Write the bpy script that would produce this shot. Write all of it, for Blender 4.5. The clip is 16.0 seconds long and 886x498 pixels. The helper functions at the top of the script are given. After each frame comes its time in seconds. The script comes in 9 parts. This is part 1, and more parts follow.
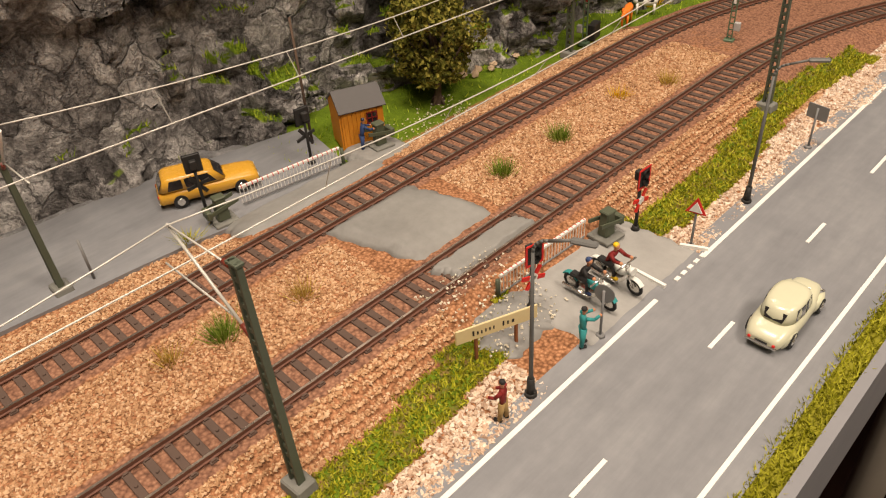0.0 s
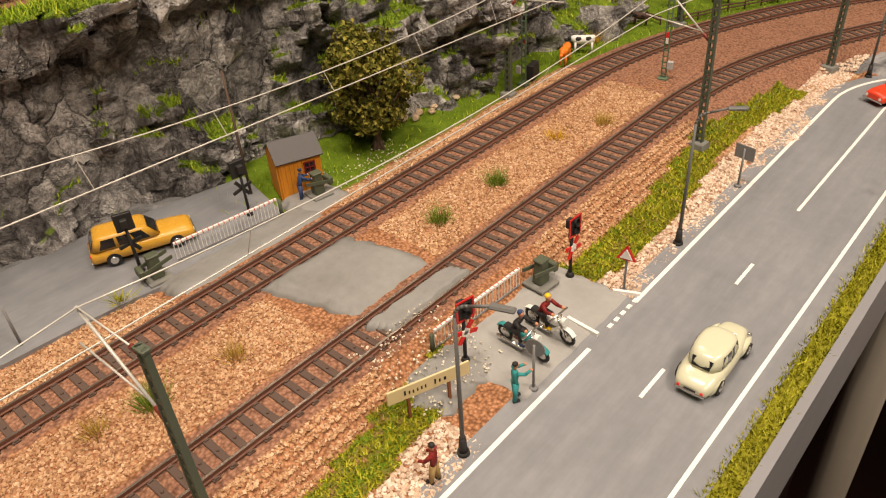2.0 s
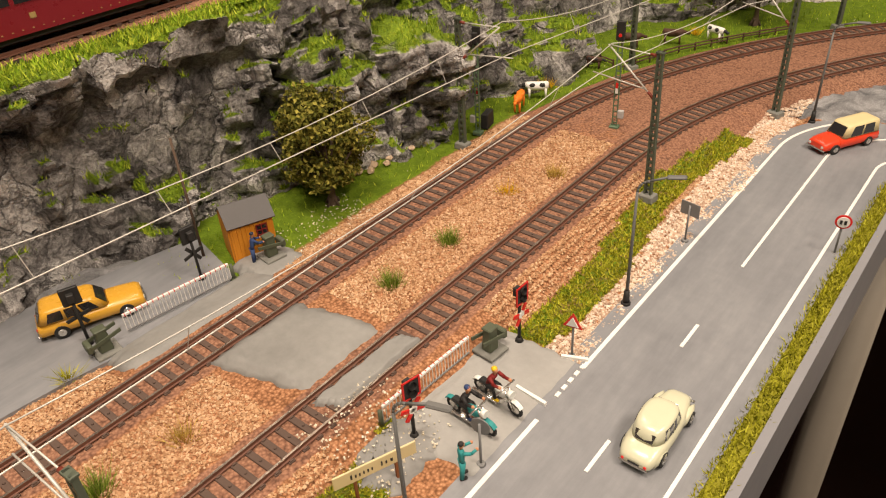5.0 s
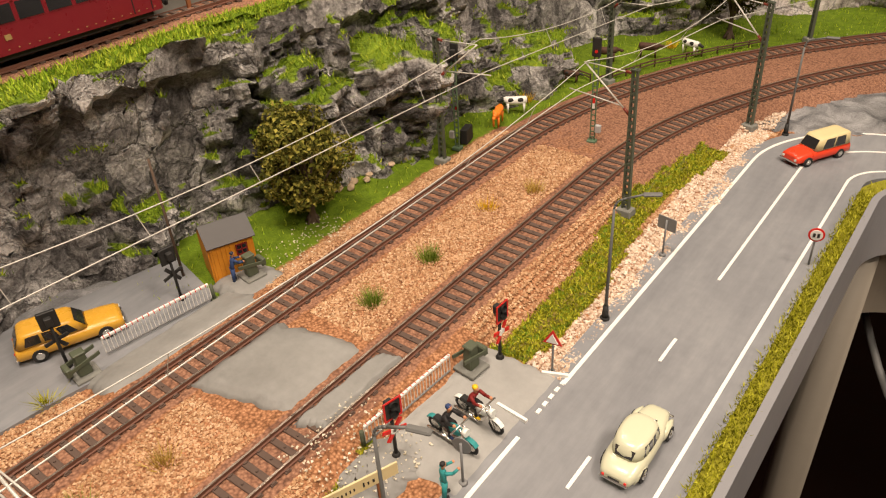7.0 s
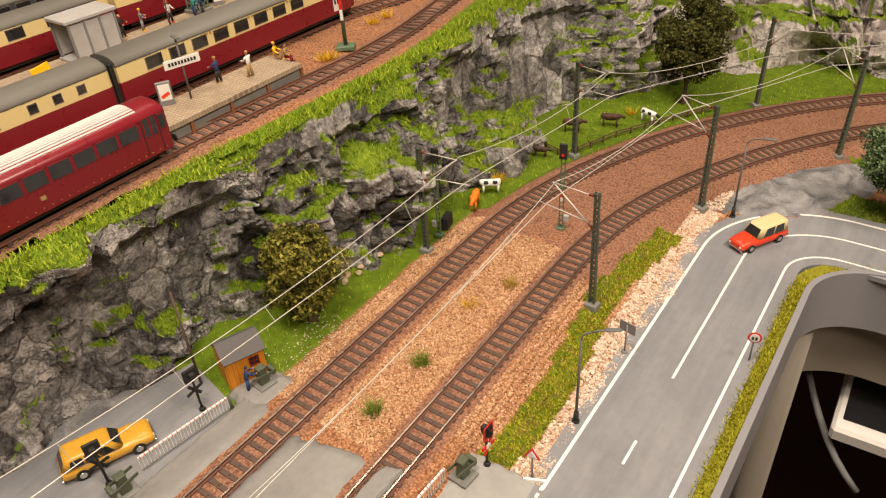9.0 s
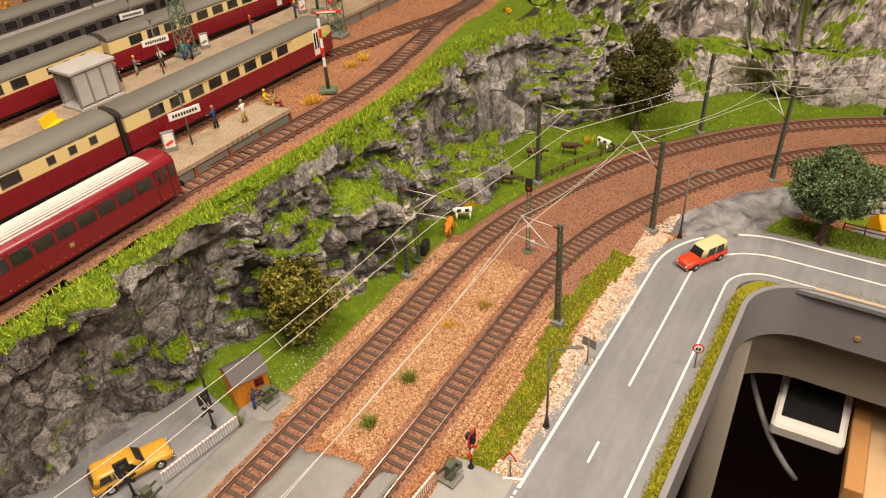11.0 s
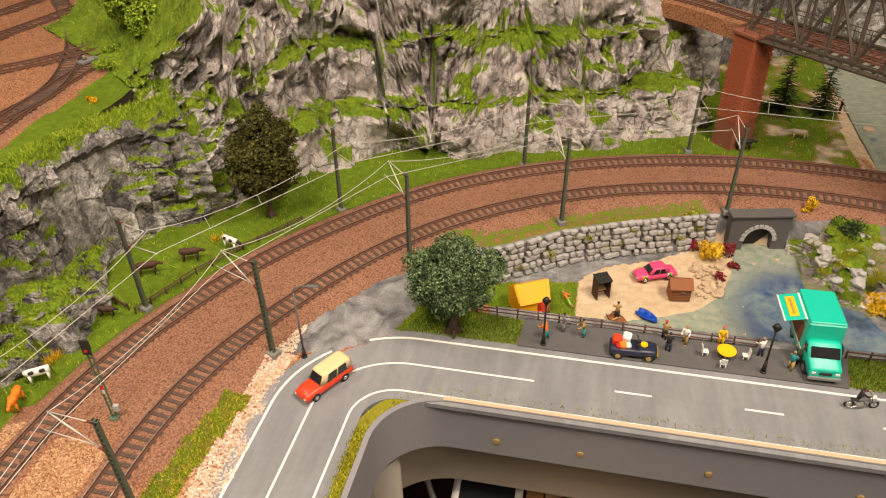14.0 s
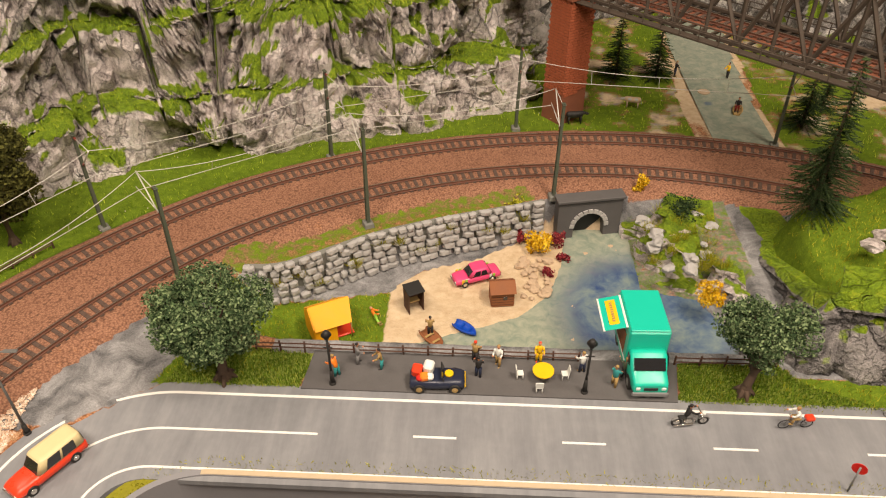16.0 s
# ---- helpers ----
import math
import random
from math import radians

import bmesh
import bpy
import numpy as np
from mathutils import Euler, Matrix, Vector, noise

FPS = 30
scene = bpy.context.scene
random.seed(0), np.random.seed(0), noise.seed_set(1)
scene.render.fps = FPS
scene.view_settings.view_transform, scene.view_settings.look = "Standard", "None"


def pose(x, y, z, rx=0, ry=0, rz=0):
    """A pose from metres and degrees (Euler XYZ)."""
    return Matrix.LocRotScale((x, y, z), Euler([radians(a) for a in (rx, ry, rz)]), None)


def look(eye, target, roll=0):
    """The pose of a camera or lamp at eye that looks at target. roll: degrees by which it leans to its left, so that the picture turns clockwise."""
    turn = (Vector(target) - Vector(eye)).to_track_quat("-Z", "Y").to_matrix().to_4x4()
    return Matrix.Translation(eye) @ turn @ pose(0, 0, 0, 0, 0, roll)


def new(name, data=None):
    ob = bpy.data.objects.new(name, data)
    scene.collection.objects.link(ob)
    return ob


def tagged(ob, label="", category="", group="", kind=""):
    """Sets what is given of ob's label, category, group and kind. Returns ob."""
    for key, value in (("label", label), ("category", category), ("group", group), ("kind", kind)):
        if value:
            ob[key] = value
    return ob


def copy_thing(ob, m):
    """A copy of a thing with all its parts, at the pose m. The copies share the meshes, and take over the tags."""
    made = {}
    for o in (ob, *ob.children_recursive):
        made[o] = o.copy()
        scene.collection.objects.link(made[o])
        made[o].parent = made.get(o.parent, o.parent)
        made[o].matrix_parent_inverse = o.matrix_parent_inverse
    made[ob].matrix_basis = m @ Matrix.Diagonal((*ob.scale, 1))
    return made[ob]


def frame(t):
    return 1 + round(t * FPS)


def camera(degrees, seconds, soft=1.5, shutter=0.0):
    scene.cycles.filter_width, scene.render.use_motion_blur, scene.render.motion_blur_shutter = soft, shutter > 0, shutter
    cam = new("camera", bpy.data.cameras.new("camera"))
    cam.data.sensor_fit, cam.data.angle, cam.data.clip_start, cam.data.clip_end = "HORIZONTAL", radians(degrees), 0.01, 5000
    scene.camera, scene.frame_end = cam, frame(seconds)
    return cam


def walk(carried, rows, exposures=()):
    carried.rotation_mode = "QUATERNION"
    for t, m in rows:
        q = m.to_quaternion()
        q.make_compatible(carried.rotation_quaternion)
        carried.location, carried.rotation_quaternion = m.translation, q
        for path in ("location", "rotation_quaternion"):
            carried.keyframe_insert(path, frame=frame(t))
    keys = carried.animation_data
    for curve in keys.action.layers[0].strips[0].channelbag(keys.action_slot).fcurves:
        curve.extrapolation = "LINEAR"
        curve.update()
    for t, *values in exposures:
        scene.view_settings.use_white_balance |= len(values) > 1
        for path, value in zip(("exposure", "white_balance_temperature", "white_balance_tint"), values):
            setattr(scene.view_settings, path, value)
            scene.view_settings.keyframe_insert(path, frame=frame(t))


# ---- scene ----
cam = camera(62.2, 16.0, 1.15)
PATH = [
    (0, (0.014, 0.01, 0.213), (-1.155, 1.108, -0.981), -4.3),
    (0.5, (0.017, 0.017, 0.216), (-1.139, 1.139, -0.97), -4.2),
    (1, (0.017, 0.021, 0.217), (-1.126, 1.17, -0.955), -4.1),
    (1.5, (0.018, 0.025, 0.222), (-1.112, 1.196, -0.94), -4.1),
    (2, (0.02, 0.027, 0.224), (-1.105, 1.213, -0.928), -4.2),
    (2.5, (0.02, 0.032, 0.225), (-1.099, 1.229, -0.922), -4.1),
    (3, (0.022, 0.038, 0.225), (-1.091, 1.241, -0.92), -4.1),
    (3.5, (0.026, 0.04, 0.229), (-1.08, 1.251, -0.915), -4.0),
    (4, (0.023, 0.041, 0.232), (-1.075, 1.264, -0.907), -3.9),
    (4.5, (0.022, 0.045, 0.242), (-1.069, 1.28, -0.891), -4.0),
    (7, (0.023, 0.048, 0.252), (-1.032, 1.335, -0.858), -3.8),
    (7.5, (0.02, 0.054, 0.257), (-1.026, 1.344, -0.857), -4.1),
    (8, (0.017, 0.062, 0.292), (-1.012, 1.349, -0.843), -4.3),
    (8.5, (0.019, 0.058, 0.324), (-0.981, 1.35, -0.83), -4.3),
    (8.7, (0.019, 0.054, 0.338), (-0.97, 1.349, -0.821), -4.2),
    (10.8, (0.03, 0.003, 0.396), (-0.873, 1.36, -0.763), -3.3),
    (11, (0.033, 0.006, 0.406), (-0.862, 1.37, -0.751), -3.3),
    (11.5, (0.035, 0.014, 0.423), (-0.823, 1.409, -0.725), -3.1),
    (12, (0.034, 0.023, 0.434), (-0.766, 1.455, -0.71), -2.9),
    (12.5, (0.044, 0.046, 0.44), (-0.679, 1.525, -0.694), -2.8),
    (13, (0.072, 0.102, 0.435), (-0.541, 1.624, -0.708), -2.4),
    (13.5, (0.102, 0.154, 0.43), (-0.388, 1.718, -0.716), -1.9),
    (14, (0.124, 0.195, 0.422), (-0.243, 1.787, -0.731), -1.4),
    (14.5, (0.146, 0.23, 0.416), (-0.119, 1.834, -0.749), -1.0),
    (15, (0.164, 0.261, 0.409), (-0.012, 1.865, -0.774), -0.5),
    (15.5, (0.177, 0.289, 0.397), (0.058, 1.883, -0.805), -0.2),
    (16, (0.198, 0.314, 0.388), (0.11, 1.893, -0.837), -0.3),
]
walk(cam, [(t, look(eye, target, roll)) for t, eye, target, roll in PATH], [(0, -0.12), (2, -0.06), (4.5, 0.0), (8.5, 0.04), (11, 0.09), (13.5, 0.14), (16, 0.1)])

# ---- small building helpers: things are shaped in millimetres round their own base ----
MM = 0.001
rng = random.Random(7)


def link_mesh(name, bm, mats, parent=None, label="", smooth=False, scale=MM):
    """A bmesh, shaped in millimetres, as one mesh object."""
    me = bpy.data.meshes.new(name)
    if scale != 1:
        bmesh.ops.scale(bm, vec=(scale, scale, scale), verts=bm.verts)
    bm.to_mesh(me)
    bm.free()
    for m in mats if isinstance(mats, (list, tuple)) else [mats]:
        me.materials.append(m)
    if smooth:
        me.polygons.foreach_set("use_smooth", [True] * len(me.polygons))
    ob = new(name, me)
    if parent is not None:
        ob.parent = parent
    if label:
        ob["label"] = label
    return ob


def part(name, bm, material, parent, label="", smooth=False):
    return link_mesh(name, bm, material, parent, label, smooth)


def thing(name, label, category, group="", kind="", at=None):
    ob = new(name)
    ob.empty_display_size = 0.005
    if at is not None:
        ob.matrix_basis = at
    return tagged(ob, label, category, group, kind)


def raw_mesh(name, verts, faces, mats, parent=None, smooth=False, mat_index=None, attrs=None):
    """A mesh in metres straight from arrays."""
    me = bpy.data.meshes.new(name)
    me.from_pydata([tuple(v) for v in verts], [], [tuple(f) for f in faces])
    for m in mats if isinstance(mats, (list, tuple)) else [mats]:
        me.materials.append(m)
    if mat_index is not None:
        me.polygons.foreach_set("material_index", [int(i) for i in mat_index])
    if smooth:
        me.polygons.foreach_set("use_smooth", [True] * len(me.polygons))
    for key, values in (attrs or {}).items():
        a = me.attributes.new(key, "FLOAT", "POINT")
        a.data.foreach_set("value", [float(v) for v in values])
    me.update()
    ob = new(name, me)
    if parent is not None:
        ob.parent = parent
    return ob


def box(bm, c, s, bevel=0.0, turn=None, mat=0, taper=1.0):
    """A box of size s about c, with softened edges; taper narrows its top."""
    r = bmesh.ops.create_cube(bm, size=1.0)
    vs = r["verts"]
    for v in vs:
        k = taper if v.co.z > 0 else 1.0
        v.co = Vector((v.co.x * s[0] * k, v.co.y * s[1] * k, v.co.z * s[2]))
    if bevel:
        es = list({e for v in vs for e in v.link_edges})
        b = bmesh.ops.bevel(bm, geom=es, offset=bevel, segments=1, affect="EDGES", profile=0.5)
        vs = list({v for f in b["faces"] for v in f.verts} | {v for v in vs if v.is_valid})
    m = Matrix.Translation(c)
    if turn is not None:
        m = m @ Euler([radians(a) for a in turn]).to_matrix().to_4x4()
    seen = set()
    for v in vs:
        v.co = m @ v.co
        for f in v.link_faces:
            if f not in seen:
                seen.add(f)
                f.material_index = mat
    return vs


def rod(bm, a, b, r0, r1=None, n=8, mat=0, caps=True):
    """A round bar from a to b."""
    a, b = Vector(a), Vector(b)
    r1 = r0 if r1 is None else r1
    d = b - a
    if d.length < 1e-9:
        return
    q = d.to_track_quat("Z", "Y")
    rings = []
    for p, r in ((a, r0), (b, r1)):
        rings.append([bm.verts.new(p + q @ Vector((r * math.cos(2 * math.pi * i / n), r * math.sin(2 * math.pi * i / n), 0))) for i in range(n)])
    for i in range(n):
        f = bm.faces.new((rings[0][i], rings[0][(i + 1) % n], rings[1][(i + 1) % n], rings[1][i]))
        f.material_index = mat
        f.smooth = n > 5
    if caps:
        for ring in (rings[0][::-1], rings[1]):
            bm.faces.new(ring).material_index = mat


def ball(bm, c, r, mat=0, n=10, squash=(1, 1, 1)):
    res = bmesh.ops.create_uvsphere(bm, u_segments=n, v_segments=max(5, n * 2 // 3), radius=r)
    for v in res["verts"]:
        v.co = Vector((v.co.x * squash[0], v.co.y * squash[1], v.co.z * squash[2])) + Vector(c)
        for f in v.link_faces:
            f.material_index = mat
            f.smooth = True


def loft(bm, rings, mat=0, caps=True, smooth=True, closed=True):
    """Skin between rings of equally many points."""
    vs = [[bm.verts.new(p) for p in ring] for ring in rings]
    n = len(vs[0])
    for a, b in zip(vs, vs[1:]):
        for i in range(n if closed else n - 1):
            j = (i + 1) % n
            f = bm.faces.new((a[i], a[j], b[j], b[i]))
            f.material_index = mat
            f.smooth = smooth
    if caps:
        for ring in (vs[0][::-1], vs[-1]):
            f = bm.faces.new(ring)
            f.material_index = mat
    return vs


def tube(bm, pts, r, n=6, closed=False, mat=0):
    """A round bar bent along points, in one piece."""
    pts = [Vector(q) for q in pts]
    m = len(pts)
    rings = []
    for i, q in enumerate(pts):
        a = pts[(i - 1) % m] if closed or i > 0 else q
        b = pts[(i + 1) % m] if closed or i < m - 1 else q
        w = (b - a).to_track_quat("Z", "Y")
        rings.append([q + w @ Vector((r * math.cos(2 * math.pi * k / n), r * math.sin(2 * math.pi * k / n), 0)) for k in range(n)])
    if closed:
        rings.append(rings[0])
    loft(bm, rings, mat, caps=not closed)
    if closed:
        bmesh.ops.remove_doubles(bm, verts=bm.verts, dist=1e-4)


def plate(bm, pts, thick, mat=0):
    """A flat polygon given by points, made solid along its normal."""
    pts = [Vector(p) for p in pts]
    nrm = (pts[1] - pts[0]).cross(pts[2] - pts[0]).normalized() * thick
    lo = [bm.verts.new(p) for p in pts]
    hi = [bm.verts.new(p + nrm) for p in pts]
    k = len(pts)
    for i in range(k):
        bm.faces.new((lo[i], lo[(i + 1) % k], hi[(i + 1) % k], hi[i])).material_index = mat
    bm.faces.new(lo[::-1]).material_index = mat
    bm.faces.new(hi).material_index = mat


def smoothstep(a, b, x):
    t = np.clip((x - a) / (b - a), 0, 1)
    return t * t * (3 - 2 * t)


def inside(poly, x, y):
    """Which of the points lie in the polygon."""
    hit = np.zeros(np.shape(x), bool)
    for (x0, y0), (x1, y1) in zip(poly, poly[1:] + poly[:1]):
        hit ^= ((y0 > y) != (y1 > y)) & (x < (x1 - x0) * (y - y0) / (y1 - y0 + 1e-12) + x0)
    return hit


def reach(line, x, y):
    """Distance of the points from a polyline."""
    best = np.full(np.shape(x), 9.0)
    for (x0, y0), (x1, y1) in zip(line, line[1:]):
        dx, dy = x1 - x0, y1 - y0
        t = np.clip(((x - x0) * dx + (y - y0) * dy) / (dx * dx + dy * dy + 1e-12), 0, 1)
        best = np.minimum(best, np.hypot(x - x0 - t * dx, y - y0 - t * dy))
    return best


def rounded(line, step):
    """A smooth curve through the points of a polyline, at even steps."""
    p = [Vector(q) for q in line]
    p = [2 * p[0] - p[1]] + p + [2 * p[-1] - p[-2]]
    fine = []
    for a, b, c, d in zip(p, p[1:], p[2:], p[3:]):
        for k in range(24):
            t = k / 24
            fine.append(0.5 * ((2 * b) + (c - a) * t + (2 * a - 5 * b + 4 * c - d) * t * t + (3 * b - a - 3 * c + d) * t ** 3))
    fine.append(p[-2])
    return resample(fine, step)


def resample(fine, step):
    out, left = [fine[0].copy()], step
    for a, b in zip(fine, fine[1:]):
        d = (b - a).length
        at = 0.0
        while d - at >= left:
            at += left
            out.append(a.lerp(b, at / d))
            left = step
        left -= d - at
    return out


# ---- light: warm ceiling lamps of the hobby room ----
world = bpy.data.worlds.new("room_air")
world.use_nodes = True
world.node_tree.nodes["Background"].inputs[0].default_value = (1.0, 0.86, 0.7, 1)
world.node_tree.nodes["Background"].inputs[1].default_value = 0.13
scene.world = world


def ceiling_lamp(x, y, power, size):
    data = bpy.data.lights.new("ceiling_lamp", "AREA")
    data.shape, data.size, data.size_y = "RECTANGLE", size, size * 0.6
    data.energy, data.color = power, (1.0, 0.826, 0.662)
    ob = new("ceiling_lamp", data)
    ob.matrix_world = look((x, y, 1.42), (x * 0.3 - 0.1, y * 0.5 + 0.25, 0))
    return tagged(ob, "warm white ceiling lamp over the layout", "lamp", kind="structure")


ceiling_lamp(0.85, -0.45, 13, 0.55)
ceiling_lamp(-0.15, -0.05, 20, 0.45)
ceiling_lamp(-0.75, 0.75, 6.5, 0.45)
ceiling_lamp(0.75, 0.35, 19, 0.45)


# ---- materials ----
def nodes_of(name):
    m = bpy.data.materials.new(name)
    m.use_nodes = True
    t = m.node_tree
    return m, t, t.nodes["Principled BSDF"]


def wire(t, a, b):
    t.links.new(a, b)


def noise_tex(t, scale, detail=4.0, rough=0.6, coord=None, distort=0.0):
    n = t.nodes.new("ShaderNodeTexNoise")
    n.inputs["Scale"].default_value, n.inputs["Detail"].default_value = scale, detail
    n.inputs["Roughness"].default_value, n.inputs["Distortion"].default_value = rough, distort
    wire(t, coord, n.inputs["Vector"])
    return n.outputs["Fac"]


def ramp(t, fac, stops):
    r = t.nodes.new("ShaderNodeValToRGB")
    e = r.color_ramp.elements
    while len(e) < len(stops):
        e.new(0.5)
    for k, (p, c) in zip(e, stops):
        k.position, k.color = p, (*c, 1) if len(c) == 3 else c
    wire(t, fac, r.inputs["Fac"])
    return r.outputs["Color"]


def blend(t, fac, a, b, kind="MIX"):
    n = t.nodes.new("ShaderNodeMix")
    n.data_type, n.blend_type = "RGBA", kind
    for k, v in (("Factor", fac), ("A", a), ("B", b)):
        s = [i for i in n.inputs if i.name == k and (i.type == "VALUE" if k == "Factor" else i.type == "RGBA")][0]
        if isinstance(v, (int, float)):
            s.default_value = v
        elif isinstance(v, tuple):
            s.default_value = (*v, 1)
        else:
            wire(t, v, s)
    return [o for o in n.outputs if o.type == "RGBA"][0]


def maths(t, op, a, b=0.0, clamp=False):
    n = t.nodes.new("ShaderNodeMath")
    n.operation, n.use_clamp = op, clamp
    for s, v in zip(n.inputs, (a, b)):
        if isinstance(v, (int, float)):
            s.default_value = v
        else:
            wire(t, v, s)
    return n.outputs[0]


def attr(t, key):
    n = t.nodes.new("ShaderNodeAttribute")
    n.attribute_name = key
    return n.outputs["Fac"]


def bump(t, bsdf, height, dist, strength=1.0):
    n = t.nodes.new("ShaderNodeBump")
    n.inputs["Distance"].default_value, n.inputs["Strength"].default_value = dist, strength
    wire(t, height, n.inputs["Height"])
    wire(t, n.outputs[0], bsdf.inputs["Normal"])


def world_at(t):
    return t.nodes.new("ShaderNodeNewGeometry").outputs["Position"]


def plain(name, colour, rough=0.5, metal=0.0, vary=0.18, grain=900, relief=0.00003, spec=0.4):
    """A painted or cast model surface: fine grain and faint uneven wear."""
    m, t, b = nodes_of(name)
    co = t.nodes.new("ShaderNodeTexCoord").outputs["Object"]
    big = noise_tex(t, grain * 0.14, 3, 0.6, co)
    fine = noise_tex(t, grain, 2, 0.7, co)
    dark = tuple(c * (1 - vary) for c in colour)
    lite = tuple(min(1, c * (1 + vary * 0.6)) for c in colour)
    mix = blend(t, maths(t, "ADD", maths(t, "MULTIPLY", big, 0.65), maths(t, "MULTIPLY", fine, 0.35)), dark, lite)
    wire(t, mix, b.inputs["Base Color"])
    wire(t, maths(t, "ADD", maths(t, "MULTIPLY", big, 0.25), rough - 0.12, True), b.inputs["Roughness"])
    b.inputs["Metallic"].default_value, b.inputs["Specular IOR Level"].default_value = metal, spec
    if relief:
        bump(t, b, fine, relief)
    return m


def scattered(name, stops, rough=0.85):
    """Colour by the single grain, for gravel, grass and leaves."""
    m, t, b = nodes_of(name)
    g = t.nodes.new("ShaderNodeNewGeometry")
    wide = noise_tex(t, 28, 3, 0.6, g.outputs["Position"])
    fac = maths(t, "ADD", maths(t, "MULTIPLY", g.outputs["Random Per Island"], 0.75), maths(t, "MULTIPLY", wide, 0.4), True)
    wire(t, ramp(t, fac, stops), b.inputs["Base Color"])
    b.inputs["Roughness"].default_value, b.inputs["Specular IOR Level"].default_value = rough, 0.2
    return m


def ground_material():
    """One sheet: ochre ballast, brown track dirt, grass, sand and grey stone by painted masks."""
    m, t, b = nodes_of("ground_cover")
    p = world_at(t)
    fine = noise_tex(t, 900, 3, 0.75, p)
    mid = noise_tex(t, 130, 4, 0.65, p)
    wide = noise_tex(t, 14, 3, 0.6, p)
    v = t.nodes.new("ShaderNodeTexVoronoi")
    v.inputs["Scale"].default_value = 620
    wire(t, p, v.inputs["Vector"])
    grains = maths(t, "ADD", maths(t, "MULTIPLY", v.outputs["Distance"], 0.6), maths(t, "MULTIPLY", fine, 0.6), True)
    ochre = ramp(t, grains, [(0.25, (0.62, 0.36, 0.2)), (0.5, (0.42, 0.2, 0.1)), (0.8, (0.17, 0.075, 0.035))])
    brown = ramp(t, grains, [(0.3, (0.42, 0.23, 0.145)), (0.6, (0.27, 0.135, 0.085)), (0.9, (0.12, 0.06, 0.04))])
    green = ramp(t, maths(t, "ADD", maths(t, "MULTIPLY", fine, 0.5), maths(t, "MULTIPLY", mid, 0.5)), [(0.3, (0.05, 0.09, 0.006)), (0.55, (0.13, 0.2, 0.012)), (0.75, (0.26, 0.32, 0.03))])
    sand = ramp(t, mid, [(0.3, (0.5, 0.37, 0.23)), (0.7, (0.66, 0.53, 0.36))])
    grey = ramp(t, maths(t, "ADD", maths(t, "MULTIPLY", noise_tex(t, 38, 5, 0.65, p, 1.2), 0.7), maths(t, "MULTIPLY", fine, 0.3)), [(0.36, (0.1, 0.1, 0.105)), (0.5, (0.22, 0.22, 0.225)), (0.64, (0.38, 0.38, 0.385))])
    c = ochre
    for key, colour in (("dirt", brown), ("grey", grey), ("sand", sand), ("grass", green)):
        edge = maths(t, "ADD", attr(t, key), maths(t, "MULTIPLY", maths(t, "SUBTRACT", mid, 0.5), 0.9))
        sharp = maths(t, "MULTIPLY", maths(t, "SUBTRACT", edge, 0.38), 4.0, True)
        c = blend(t, sharp, c, colour)
    c = blend(t, 0.35, c, ramp(t, wide, [(0.3, (0.62, 0.6, 0.58)), (0.7, (1.0, 1.0, 1.0))]), "MULTIPLY")
    wire(t, c, b.inputs["Base Color"])
    b.inputs["Roughness"].default_value, b.inputs["Specular IOR Level"].default_value = 0.9, 0.15
    bump(t, b, maths(t, "ADD", maths(t, "MULTIPLY", grains, -1.0), mid), 0.0006)
    return m


